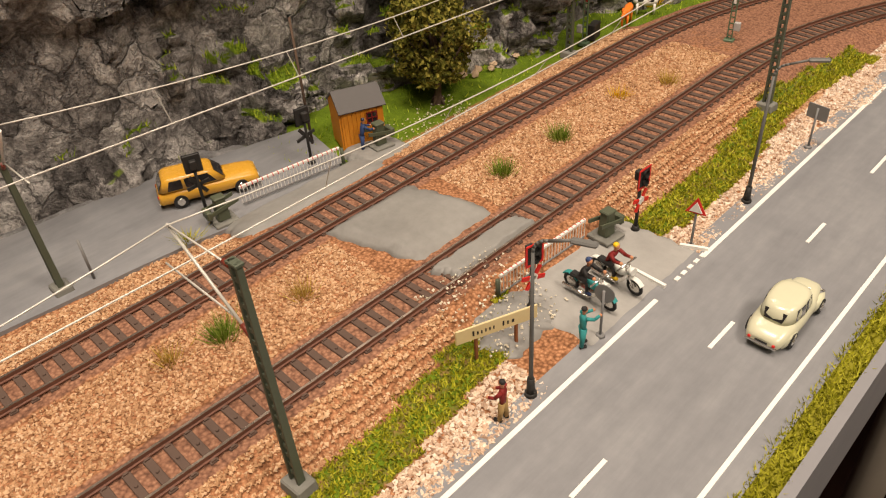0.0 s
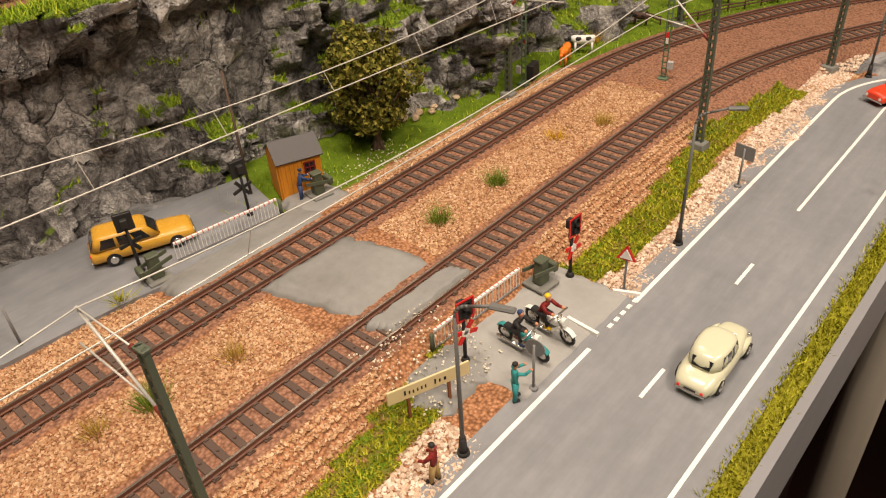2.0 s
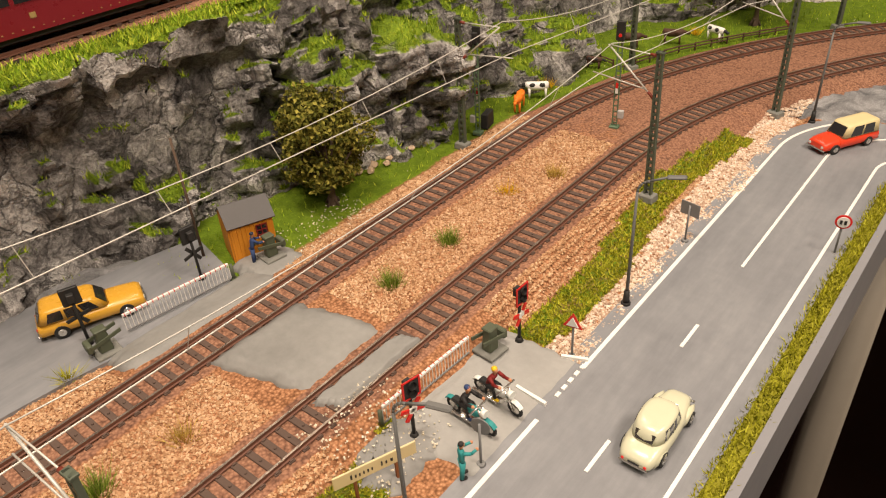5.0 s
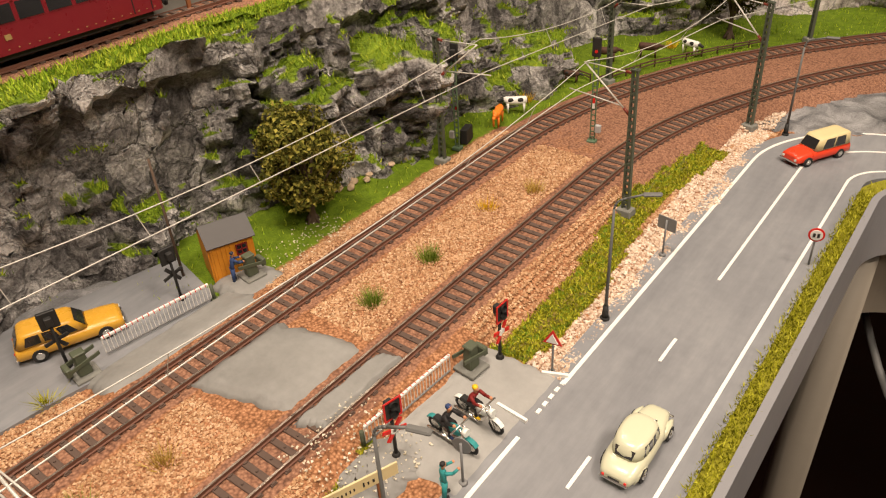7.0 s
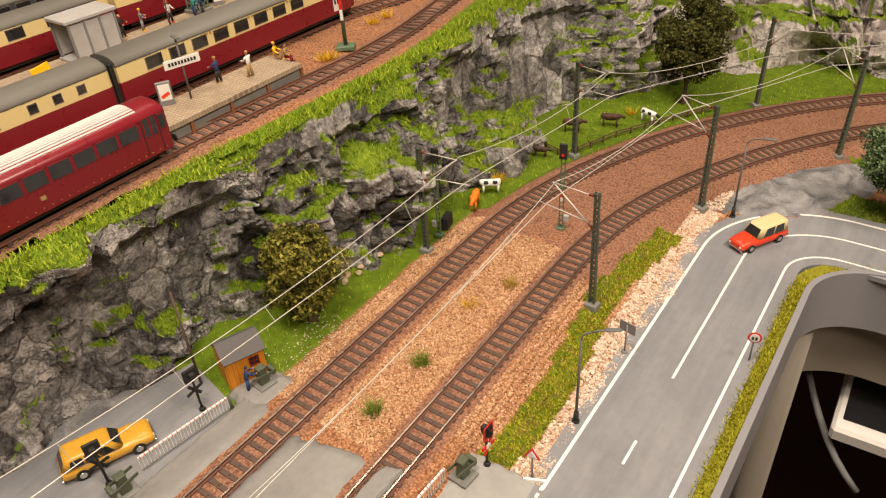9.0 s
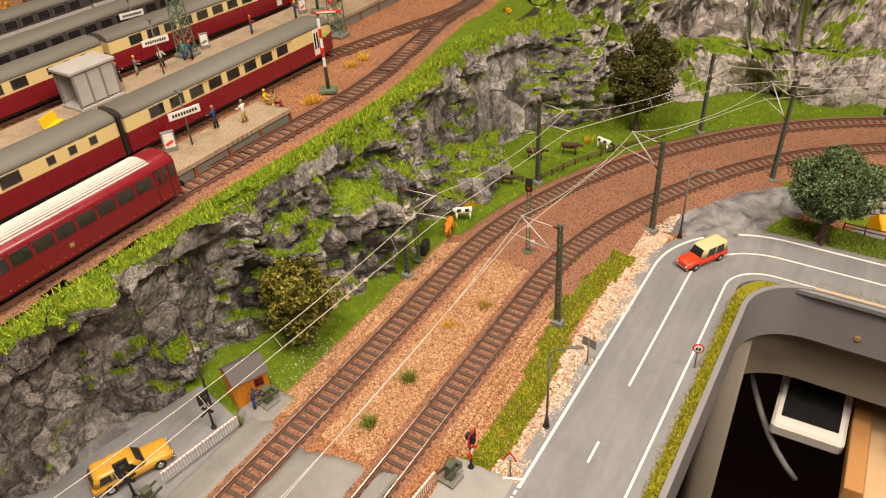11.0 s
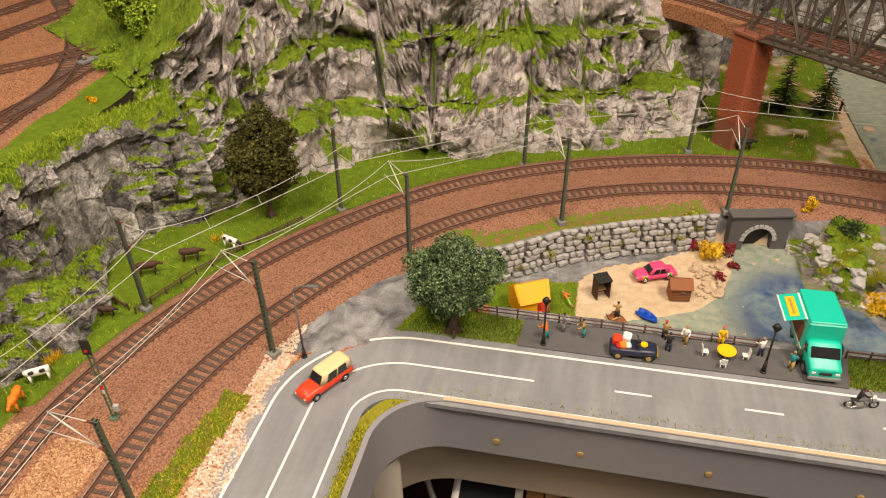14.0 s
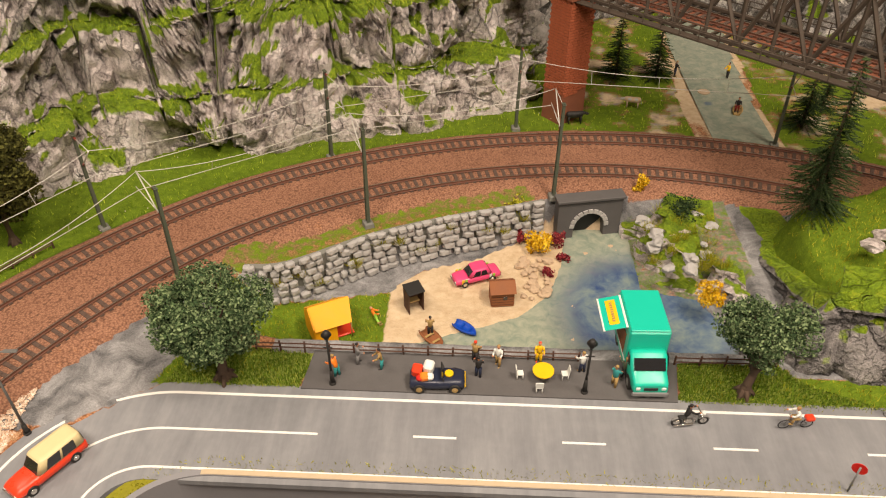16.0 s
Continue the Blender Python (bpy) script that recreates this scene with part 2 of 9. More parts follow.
def rock_material(name, stops, grass=True, shine=0.75, scale=1.0):
    """Cast plaster rock: blocks of their own tone, dark cracks of wash and painted crevice shade, pale edges of
    dry-brush and painted highlights, flock on its ledges.
    """
    m, t, b = nodes_of(name)
    p = world_at(t)
    big = noise_tex(t, 17 * scale, 4, 0.6, p, 0.3)
    mid = noise_tex(t, 80 * scale, 6, 0.72, p, 0.5)
    fine = noise_tex(t, 460, 4, 0.75, p)
    warp = t.nodes.new("ShaderNodeVectorMath")
    warp.operation = "MULTIPLY_ADD"
    n3 = t.nodes.new("ShaderNodeTexNoise")
    n3.inputs["Scale"].default_value, n3.inputs["Detail"].default_value, n3.inputs["Roughness"].default_value = 42 * scale, 5, 0.7
    wire(t, p, n3.inputs["Vector"])
    wire(t, n3.outputs["Color"], warp.inputs[0])
    warp.inputs[1].default_value = (0.022, 0.022, 0.022)
    wire(t, p, warp.inputs[2])
    stretch = t.nodes.new("ShaderNodeMapping")
    stretch.inputs["Scale"].default_value = (1.0, 1.0, 0.62)
    stretch.inputs["Rotation"].default_value = (0.18, 0.12, 0.0)
    wire(t, warp.outputs[0], stretch.inputs["Vector"])

    def cells(size, feature):
        v = t.nodes.new("ShaderNodeTexVoronoi")
        v.feature = feature
        v.inputs["Scale"].default_value = size
        wire(t, stretch.outputs[0], v.inputs["Vector"])
        return v.outputs["Distance" if feature == "DISTANCE_TO_EDGE" else "Color"]

    block = cells(48 * scale, "F1")
    edge_big = cells(48 * scale, "DISTANCE_TO_EDGE")
    edge_small = cells(125 * scale, "DISTANCE_TO_EDGE")
    tone = maths(t, "MULTIPLY", maths(t, "SUBTRACT", block, 0.5), 0.16)
    fac = maths(t, "ADD", maths(t, "MULTIPLY", mid, 0.5), maths(t, "ADD", maths(t, "MULTIPLY", big, 0.28), maths(t, "MULTIPLY", fine, 0.22)))
    c = ramp(t, maths(t, "ADD", fac, tone), stops)
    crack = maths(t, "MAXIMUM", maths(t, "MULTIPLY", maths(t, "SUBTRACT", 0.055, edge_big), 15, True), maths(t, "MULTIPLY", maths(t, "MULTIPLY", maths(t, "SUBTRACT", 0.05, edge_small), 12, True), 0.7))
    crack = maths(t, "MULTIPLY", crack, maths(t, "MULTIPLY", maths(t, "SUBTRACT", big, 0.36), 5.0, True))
    # near-black cracks: dark wash, with crevice shade put into the colour
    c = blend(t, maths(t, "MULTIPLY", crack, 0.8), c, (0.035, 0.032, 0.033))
    # proud parts paled: dry-brush paint that also carries the lit highlights as colour
    brush_highlight = maths(t, "MULTIPLY", maths(t, "SUBTRACT", maths(t, "MULTIPLY", attr(t, "proud"), mid), 0.33), 4.0, True)
    c = blend(t, maths(t, "MULTIPLY", brush_highlight, 0.8), c, stops[-1][1])
    if grass:
        green = ramp(t, maths(t, "ADD", maths(t, "MULTIPLY", fine, 0.5), maths(t, "MULTIPLY", mid, 0.5)), [(0.32, (0.06, 0.115, 0.006)), (0.52, (0.22, 0.34, 0.014)), (0.68, (0.46, 0.52, 0.035))])
        edge = maths(t, "ADD", attr(t, "grass"), maths(t, "MULTIPLY", maths(t, "SUBTRACT", mid, 0.5), 0.9))
        c = blend(t, maths(t, "MULTIPLY", maths(t, "SUBTRACT", edge, 0.42), 5.0, True), c, green)
    wire(t, c, b.inputs["Base Color"])
    b.inputs["Roughness"].default_value, b.inputs["Specular IOR Level"].default_value = shine, 0.35
    h = maths(t, "ADD", maths(t, "MULTIPLY", mid, 0.9), maths(t, "ADD", maths(t, "MULTIPLY", fine, 0.3), maths(t, "MULTIPLY", crack, -0.5)))
    h = maths(t, "ADD", h, maths(t, "MULTIPLY", block, 0.25))
    bump(t, b, h, 0.0085)
    return m


def paving_material():
    """Sandy platform paving: small staggered slabs with darker joints, some slabs paler."""
    m, t, b = nodes_of("sandy_platform_paving")
    p = world_at(t)
    k = t.nodes.new("ShaderNodeTexBrick")
    k.inputs["Scale"].default_value = 1.0
    k.inputs["Brick Width"].default_value, k.inputs["Row Height"].default_value = 0.0034, 0.0027
    k.inputs["Mortar Size"].default_value = 0.00025
    k.inputs["Color1"].default_value, k.inputs["Color2"].default_value = (0.43, 0.34, 0.24, 1), (0.37, 0.285, 0.195, 1)
    k.inputs["Mortar"].default_value = (0.25, 0.19, 0.125, 1)
    wire(t, p, k.inputs["Vector"])
    wear = noise_tex(t, 60, 4, 0.65, p)
    c = blend(t, 0.5, k.outputs["Color"], ramp(t, wear, [(0.35, (0.6, 0.58, 0.55)), (0.6, (1, 1, 1))]), "MULTIPLY")
    wire(t, c, b.inputs["Base Color"])
    b.inputs["Roughness"].default_value = 0.85
    bump(t, b, k.outputs["Fac"], -0.0002)
    return m


def road_material():
    """Grey matt painted road: tyre-darkened lanes, pale smears and fine scratches."""
    m, t, b = nodes_of("road_paint")
    p = world_at(t)
    wide = noise_tex(t, 11, 4, 0.6, p)
    streak = t.nodes.new("ShaderNodeMapping")
    streak.inputs["Scale"].default_value = (9, 1.2, 1)
    wire(t, p, streak.inputs["Vector"])
    lanes = noise_tex(t, 9, 5, 0.7, streak.outputs[0])
    fine = noise_tex(t, 1500, 2, 0.7, p)
    mid = noise_tex(t, 160, 4, 0.6, p)
    fac = maths(t, "ADD", maths(t, "MULTIPLY", lanes, 0.5), maths(t, "ADD", maths(t, "MULTIPLY", wide, 0.35), maths(t, "MULTIPLY", mid, 0.15)))
    c = ramp(t, fac, [(0.32, (0.15, 0.155, 0.168)), (0.5, (0.205, 0.21, 0.223)), (0.68, (0.275, 0.28, 0.29))])
    c = blend(t, maths(t, "MULTIPLY", maths(t, "SUBTRACT", fine, 0.55), 0.5, True), c, (0.16, 0.16, 0.165))
    wire(t, c, b.inputs["Base Color"])
    b.inputs["Roughness"].default_value = 0.62
    bump(t, b, fine, 0.00004)
    return m


MAT = {
    "ground": ground_material(),
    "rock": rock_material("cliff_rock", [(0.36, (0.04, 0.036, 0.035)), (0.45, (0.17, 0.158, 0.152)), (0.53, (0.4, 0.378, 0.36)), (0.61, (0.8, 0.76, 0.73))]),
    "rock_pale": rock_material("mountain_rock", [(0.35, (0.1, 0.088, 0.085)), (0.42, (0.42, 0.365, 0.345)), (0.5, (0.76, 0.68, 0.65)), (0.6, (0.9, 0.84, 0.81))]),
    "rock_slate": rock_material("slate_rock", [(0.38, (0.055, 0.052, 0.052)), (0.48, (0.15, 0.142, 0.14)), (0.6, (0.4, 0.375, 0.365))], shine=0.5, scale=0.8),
    "road": road_material(),
    "line": plain("road_line_paint", (0.78, 0.77, 0.73), 0.6, vary=0.12),
    "asphalt": plain("dark_asphalt", (0.105, 0.1, 0.1), 0.75, vary=0.3, grain=700),
    "crossing": plain("grey_crossing_board", (0.25, 0.247, 0.235), 0.6, vary=0.5, grain=220, relief=0.0002),
    "apron": plain("pale_concrete", (0.33, 0.325, 0.31), 0.75, vary=0.3, grain=260, relief=0.0002),
    "fascia": plain("fascia_grey_paint", (0.235, 0.235, 0.25), 0.55, vary=0.1, grain=300),
    "fascia_edge": plain("fascia_raw_edge", (0.5, 0.4, 0.27), 0.7),
    "rust": plain("rusty_rail", (0.16, 0.07, 0.045), 0.7, vary=0.35),
    "steel": plain("bright_rail_head", (0.55, 0.47, 0.4), 0.3, metal=0.9, vary=0.2),
    "sleeper": plain("brown_sleeper", (0.105, 0.068, 0.052), 0.8, vary=0.3, grain=1200),
    "mast": plain("mast_green", (0.085, 0.1, 0.07), 0.55, vary=0.25),
    "concrete": plain("mast_concrete", (0.2, 0.2, 0.18), 0.85, vary=0.3),
    "wire": plain("silver_wire", (0.62, 0.6, 0.55), 0.4, metal=0.2),
}


# ---- the plan: tracks, road, edges (metres) ----
def track_line(cx, cy, rx, ry, a1, start):
    pts = [Vector((cx - rx, start, 0))]
    a = 0.0
    while a < a1:
        pts.append(Vector((cx - rx * math.cos(a), cy + ry * math.sin(a), 0)))
        a += 0.02
    return pts


FRONT = track_line(0.318, 0.443, 0.4995, 0.494, 2.25, -0.42)
BACK = track_line(0.33, 0.44, 0.5895, 0.56, 2.15, -0.42)
UPPER = rounded([(-0.4155, -0.3, 0), (-0.4155, 0.1, 0), (-0.4155, 0.294, 0), (-0.4115, 0.394, 0), (-0.4065, 0.481, 0), (-0.41, 0.554, 0), (-0.42, 0.614, 0), (-0.4375, 0.717, 0), (-0.4415, 0.784, 0), (-0.4425, 0.906, 0), (-0.43, 1.1, 0), (-0.42, 1.3, 0)], 0.01)
RAIL_BED = 0.0072
ROAD_C = (0.0, 0.54)
POND = [(-0.03, 0.755), (0.04, 0.79), (0.105, 0.832), (0.17, 0.862), (0.222, 0.88), (0.29, 0.908), (0.39, 0.9), (0.4, 0.83), (0.425, 0.8), (0.43, 0.73), (0.425, 0.702), (0.06, 0.7), (0.03, 0.705), (0.0, 0.725)]
WATER = [(0.125, 0.7), (0.15, 0.735), (0.19, 0.752), (0.235, 0.77), (0.262, 0.80), (0.275, 0.84), (0.283, 0.9), (0.29, 0.915), (0.345, 0.91), (0.345, 0.81), (0.39, 0.8), (0.425, 0.73), (0.42, 0.695)]
HILL = [(0.452, 0.695), (0.448, 0.735), (0.448, 0.8), (0.455, 0.845), (0.56, 0.872), (0.95, 0.8), (0.95, 0.69), (0.52, 0.688)]
CLIFF = rounded([(-0.43, -0.42, 0), (-0.4, -0.1, 0), (-0.378, 0.08, 0), (-0.376, 0.2, 0), (-0.362, 0.29, 0), (-0.338, 0.35, 0), (-0.322, 0.42, 0), (-0.322, 0.55, 0), (-0.33, 0.66, 0), (-0.305, 0.75, 0), (-0.26, 0.82, 0), (-0.205, 0.885, 0), (-0.14, 0.937, 0), (-0.07, 0.965, 0), (0.02, 0.985, 0), (0.1, 1.012, 0), (0.18, 1.045, 0), (0.235, 1.09, 0), (0.262, 1.16, 0), (0.275, 1.3, 0), (0.28, 1.5, 0)], 0.004)
LAWNS = [[(-0.026, 0.651), (0.079, 0.6515), (0.082, 0.685), (0.03, 0.69), (-0.012, 0.685)], [(0.339, 0.651), (0.48, 0.65), (0.43, 0.672), (0.416, 0.69), (0.345, 0.688)]]
fxy = [(p.x, p.y) for p in FRONT]
bxy = [(p.x, p.y) for p in BACK]
cxy = [(p.x, p.y) for p in CLIFF[::4]]


def height(x, y):
    df, db = reach(fxy, x, y), reach(bxy, x, y)
    between = inside(fxy + bxy[::-1], x, y)
    d = np.where(between, 0, np.minimum(df, db))
    z = RAIL_BED * (1 - smoothstep(0.016, 0.036, d)) - 0.0008
    pond = inside(POND, x, y)
    edge = reach(POND + POND[:1], x, y)
    z = z - np.where(pond, smoothstep(0, 0.012, edge) * 0.034, 0)
    z = z - np.where(inside(WATER, x, y) & pond, smoothstep(0, 0.01, reach(WATER + WATER[:1], x, y)) * 0.007, 0)
    hill = inside(HILL, x, y)
    z = z + np.where(hill, smoothstep(0, 0.014, reach(HILL + HILL[:1], x, y)) * (0.03 + 0.16 * np.clip(x - 0.43, 0, 0.5)), 0)
    return z


GROUND = {}


def build_ground():
    xs, ys = np.arange(-0.46, 0.96, 0.004), np.arange(-0.42, 1.62, 0.004)
    gx, gy = np.meshgrid(xs, ys)
    x, y = gx.ravel(), gy.ravel()
    z = height(x, y)
    df, db = reach(fxy, x, y), reach(bxy, x, y)
    d = np.minimum(df, db)
    between = inside(fxy + bxy[::-1], x, y)
    bend = smoothstep(0.36, 0.54, y + np.maximum(x + 0.2, 0))
    dirt = np.maximum(1 - smoothstep(0.012, 0.019, d), np.where(between, bend * 0.75, 0))
    dirt = np.maximum(dirt, np.where(d < 0.04, bend * 0.7, 0))
    behind = inside(bxy + [(0.9, 1.6), (-0.46, 1.6), (-0.46, -0.42)], x, y) & ~between
    grass = np.where(behind & (y > 0.2), smoothstep(0.03, 0.045, db + 0.012 * (y > 0.5)) * (1 - smoothstep(0.06, 0.1, x - 0.25)), 0)
    strip = (np.abs(x + 0.139 - 0.006 * np.sin(y * 25)) < 0.0115) & (((y > -0.4) & (y < 0.186)) | ((y > 0.268) & (y < 0.545)))
    grass = np.where(strip, 1.0, grass)
    pond = inside(POND, x, y)
    hill = inside(HILL, x, y)
    eh = reach(HILL + HILL[:1], x, y)
    grass = np.where(hill, 0.95, grass)
    grey = np.zeros(len(x))
    sandy = inside([(0.12, 0.7), (0.12, 0.79), (0.15, 0.825), (0.2, 0.845), (0.28, 0.9), (0.325, 0.91), (0.325, 0.7)], x, y) & pond
    sand = np.where(sandy, 1.0, 0)
    front_bank = pond & (y < 0.712)
    grey = np.where(front_bank, 0.8, grey)
    sand = np.where(front_bank, 0, sand)
    for poly in LAWNS:
        grass = np.where(inside(poly, x, y), 1.0, grass)
    grass = np.where(pond & (x < 0.125) & (y < 0.775 + 0.2 * (x - 0.03)), 0.75, grass)
    grey = np.where(pond & (sand < 0.5) & (grass < 0.5), 1.0, grey)
    patch = inside([(-0.125, 0.6), (-0.1, 0.655), (-0.06, 0.715), (-0.02, 0.745), (0.01, 0.725), (0.0, 0.69), (-0.02, 0.65), (-0.07, 0.61)], x, y)
    grey = np.where(patch, 1.0, grey)
    z = z + np.where(patch, 0.002 + 0.004 * np.array([noise.fractal(Vector((a * 40, b * 40, 0)), 0.9, 2, 4) if k else 0 for a, b, k in zip(x, y, patch)]), 0)
    verge_lane = (x < -0.31) & (y < 0.2)
    grey = np.where(verge_lane, 0.75, grey)
    grass = np.where(verge_lane, 0, grass)
    grass = np.where((x < -0.325) & (y >= 0.19) & (y < 0.3), 0.9, grass)
    fore = (x > 0.05) & (x < 0.43) & (y > 0.685) & (y < 0.713)
    grey = np.where(fore, 0.9, grey)
    corner = (x > 0.405) & (y > 0.645) & (y < 0.9) & (grass < 0.5) & ~pond & (d > 0.03)
    grass = np.where(corner & (y < 0.68), 1.0, grass)
    grey = np.where(corner & (y >= 0.68), 0.9, grey)
    crest = (reach([(0.0, 0.79), (0.04, 0.8), (0.105, 0.842), (0.17, 0.871), (0.24, 0.893)], x, y) < 0.016) & ~pond
    grass = np.where(crest, 0.55, grass)
    east = (x > 0.338) & (x < 0.43) & (y > 0.79) & (y < 0.9)
    grass = np.where(east, 0.5, grass)
    grey = np.where(east, 0.6, grey)
    rough = np.array([noise.fractal(Vector((a * 60, b * 60, 0.3)), 0.8, 2, 3) for a, b in zip(x, y)])
    z = z + rough * (0.0007 + 0.003 * (hill & (eh < 0.03))) * (d > 0.016)
    gorge = behind & (x > 0.3) & (db > 0.03)
    soft = np.array([noise.fractal(Vector((a * 22, b * 22, 7)), 0.8, 2, 3) if k else 0 for a, b, k in zip(x, y, gorge)])
    stream = reach([(0.475, 0.98), (0.475, 1.1), (0.49, 1.3)], x, y)
    grass = np.where(gorge, np.clip(0.62 + 0.5 * soft - 0.8 * (stream < 0.045), 0, 1), grass)
    sand = np.where(gorge, np.clip(0.35 - 0.5 * soft + 0.4 * (stream < 0.045), 0, 1), sand)
    grey = np.where(gorge & (soft < -0.25), 0.7, grey)
    grass = np.where(strip, np.minimum(grass, 0.6), grass)
    n = len(xs)
    keep = ~((x > -0.03) & (y < 0.583))
    keep &= ~((x > -0.107) & (y < 0.45))
    cells = keep.reshape(gx.shape)
    ok = cells[:-1, :-1] & cells[1:, :-1] & cells[:-1, 1:] & cells[1:, 1:]
    jj, ii = np.nonzero(ok)
    base = jj * n + ii
    faces = np.stack([base, base + 1, base + n + 1, base + n], 1)
    ob = raw_mesh("ground", np.stack([x, y, z], 1), faces, MAT["ground"], smooth=True, attrs={"dirt": dirt, "grass": grass, "sand": sand, "grey": grey})
    GROUND.update(x=x, y=y, z=z, grass=grass, dirt=dirt, sand=sand, grey=grey, d=d, between=between, keep=keep, strip=strip, behind=behind)
    return tagged(ob, "layout ground of ochre ballast, brown dirt, flock grass and sand", "ground", kind="structure")


build_ground()


# ---- rock: a swept, broken face ----
def broken(p, size, seed):
    """Facet offsets: each block of rock juts out and tilts by its own amount."""
    q = Vector((p.x / size, p.y / size, p.z / size * 0.72)) + Vector((seed, seed * 2, seed))
    dist, pts = noise.voronoi(q, distance_metric="DISTANCE", exponent=2.5)
    c = pts[0]
    h = noise.noise_vector(c * 7.3)
    return h.x + 0.9 * (q - c).dot(noise.noise_vector(c * 3.1 + Vector((5, 5, 5)))) - 0.35 * max(0.0, 0.16 - (dist[1] - dist[0])) / 0.16


def rock_face(name, label, line, tall, lean, shelf, mat, rows=64, depth=0.02, seed=0.0, step=None, foot=-0.004, mossy=0.5):
    """A cliff along a line on the ground. tall, lean and shelf are functions of the place on the line from 0 to 1."""
    n = len(line)
    P = []
    for i, b in enumerate(line):
        t = (line[min(i + 1, n - 1)] - line[max(i - 1, 0)]).normalized()
        back = Vector((-t.y, t.x, 0))
        u = i / (n - 1)
        H, L = tall(u), lean(u)
        row = []
        for j in range(rows + 1):
            v = j / rows
            up = min(1.0, v / 0.86)
            over = max(0.0, (v - 0.86) / 0.14)
            base = b + back * (L * up ** 1.3 + shelf(u) * over) + Vector((0, 0, foot + H * up))
            stair = step(u) if step else 0
            if stair:
                k = min(stair, max(0.0, up * stair + math.sin(math.pi * up) ** 0.6 * (1.5 * noise.noise(b * 8 + Vector((seed, 0, 0))) + 0.45 * noise.cell(Vector((b.x * 17 + 0.25 * noise.noise(base * 30), b.y * 13, seed))) + 0.15 * noise.cell(Vector((b.x * 41 + 0.4 * noise.noise(base * 40), b.y * 30, seed + 3))))))
                f = k - math.floor(k)
                ease = math.floor(k) / stair + (min(1, f / 0.62)) ** 2 / stair
                base = b + back * (L * (math.floor(k) + max(0, (f - 0.6) / 0.4)) / stair + shelf(u) * over) + Vector((0, 0, foot + H * (math.floor(k) + min(1, f / 0.66)) / stair))
            a = depth * (0.35 + 0.65 * min(1, v * 5)) * (1 - over)
            d = broken(base, 0.1, seed + 3) * a * 0.8 + broken(base, 0.05, seed) * a * 0.95 + broken(base, 0.024, seed + 9) * a * 0.7 + broken(base, 0.01, seed + 17) * a * 0.22 + noise.fractal(base * 90, 0.8, 2.1, 4) * a * 0.12
            low = noise.noise(base * 11 + Vector((seed, 0, 0))) * depth * 1.3 * (1 - over)
            push = d + low if stair else max(d + low, -0.013)
            if up > 0.72 and not stair:
                push = max(push, -0.03 + 0.03 * min(1, (up - 0.72) / 0.15))
            row.append((base - back * push + Vector((0, 0, d * 0.25 * (1 - over))), d / depth))
        P.append(row)
    verts = [p for row in P for p, _ in row]
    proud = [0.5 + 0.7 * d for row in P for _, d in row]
    m = rows + 1
    faces = [(i * m + j, (i + 1) * m + j, (i + 1) * m + j + 1, i * m + j + 1) for i in range(n - 1) for j in range(rows)]
    ob = raw_mesh(name, verts, faces, mat, smooth=False, attrs={"grass": [0] * len(verts), "proud": proud})
    me = ob.data
    nz = np.zeros(len(verts) * 3)
    me.vertices.foreach_get("normal", nz)
    nz = nz.reshape(-1, 3)[:, 2]
    g = np.array([0.75 * max(0.0, noise.noise(p * 15 + Vector((3, 1, 8)))) + 0.08 * noise.noise(p * 60) - 0.06 + mossy * 0.55 * max(0.0, noise.noise(Vector((p.x * 21, p.y * 21, p.z * 9 + seed))) - 0.12) for p in verts])
    over = np.array([max(0.0, (j / rows - 0.74 + 0.24 * noise.noise(Vector((_ * 0.06, 3, 1))) + 0.08 * noise.noise(Vector((_ * 0.3, 5, j * 0.2)))) / 0.1) for _ in range(n) for j in range(m)])
    grass = np.clip((nz - 0.46) * 2.1 + g * 1.5 * (mossy + nz) + np.clip(over, 0, 1), 0, 1)
    me.attributes["grass"].data.foreach_set("value", grass)
    me.polygons.foreach_set("use_smooth", [True] * len(me.polygons))
    me.set_sharp_from_angle(angle=radians(38))
    return tagged(ob, label, "cliff", kind="structure"), verts, grass


split = next(i for i, p in enumerate(CLIFF) if p.y > 0.78)
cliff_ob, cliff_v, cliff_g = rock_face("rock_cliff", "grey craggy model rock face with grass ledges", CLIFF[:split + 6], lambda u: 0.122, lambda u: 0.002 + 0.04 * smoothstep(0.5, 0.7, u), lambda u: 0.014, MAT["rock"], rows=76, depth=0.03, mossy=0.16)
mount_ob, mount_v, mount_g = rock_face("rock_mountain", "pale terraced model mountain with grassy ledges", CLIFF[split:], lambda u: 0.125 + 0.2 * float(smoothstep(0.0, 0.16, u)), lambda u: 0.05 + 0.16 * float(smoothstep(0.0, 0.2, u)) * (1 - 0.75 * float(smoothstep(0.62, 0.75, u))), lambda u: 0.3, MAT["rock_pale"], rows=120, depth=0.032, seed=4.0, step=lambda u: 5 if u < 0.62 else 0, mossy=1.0)


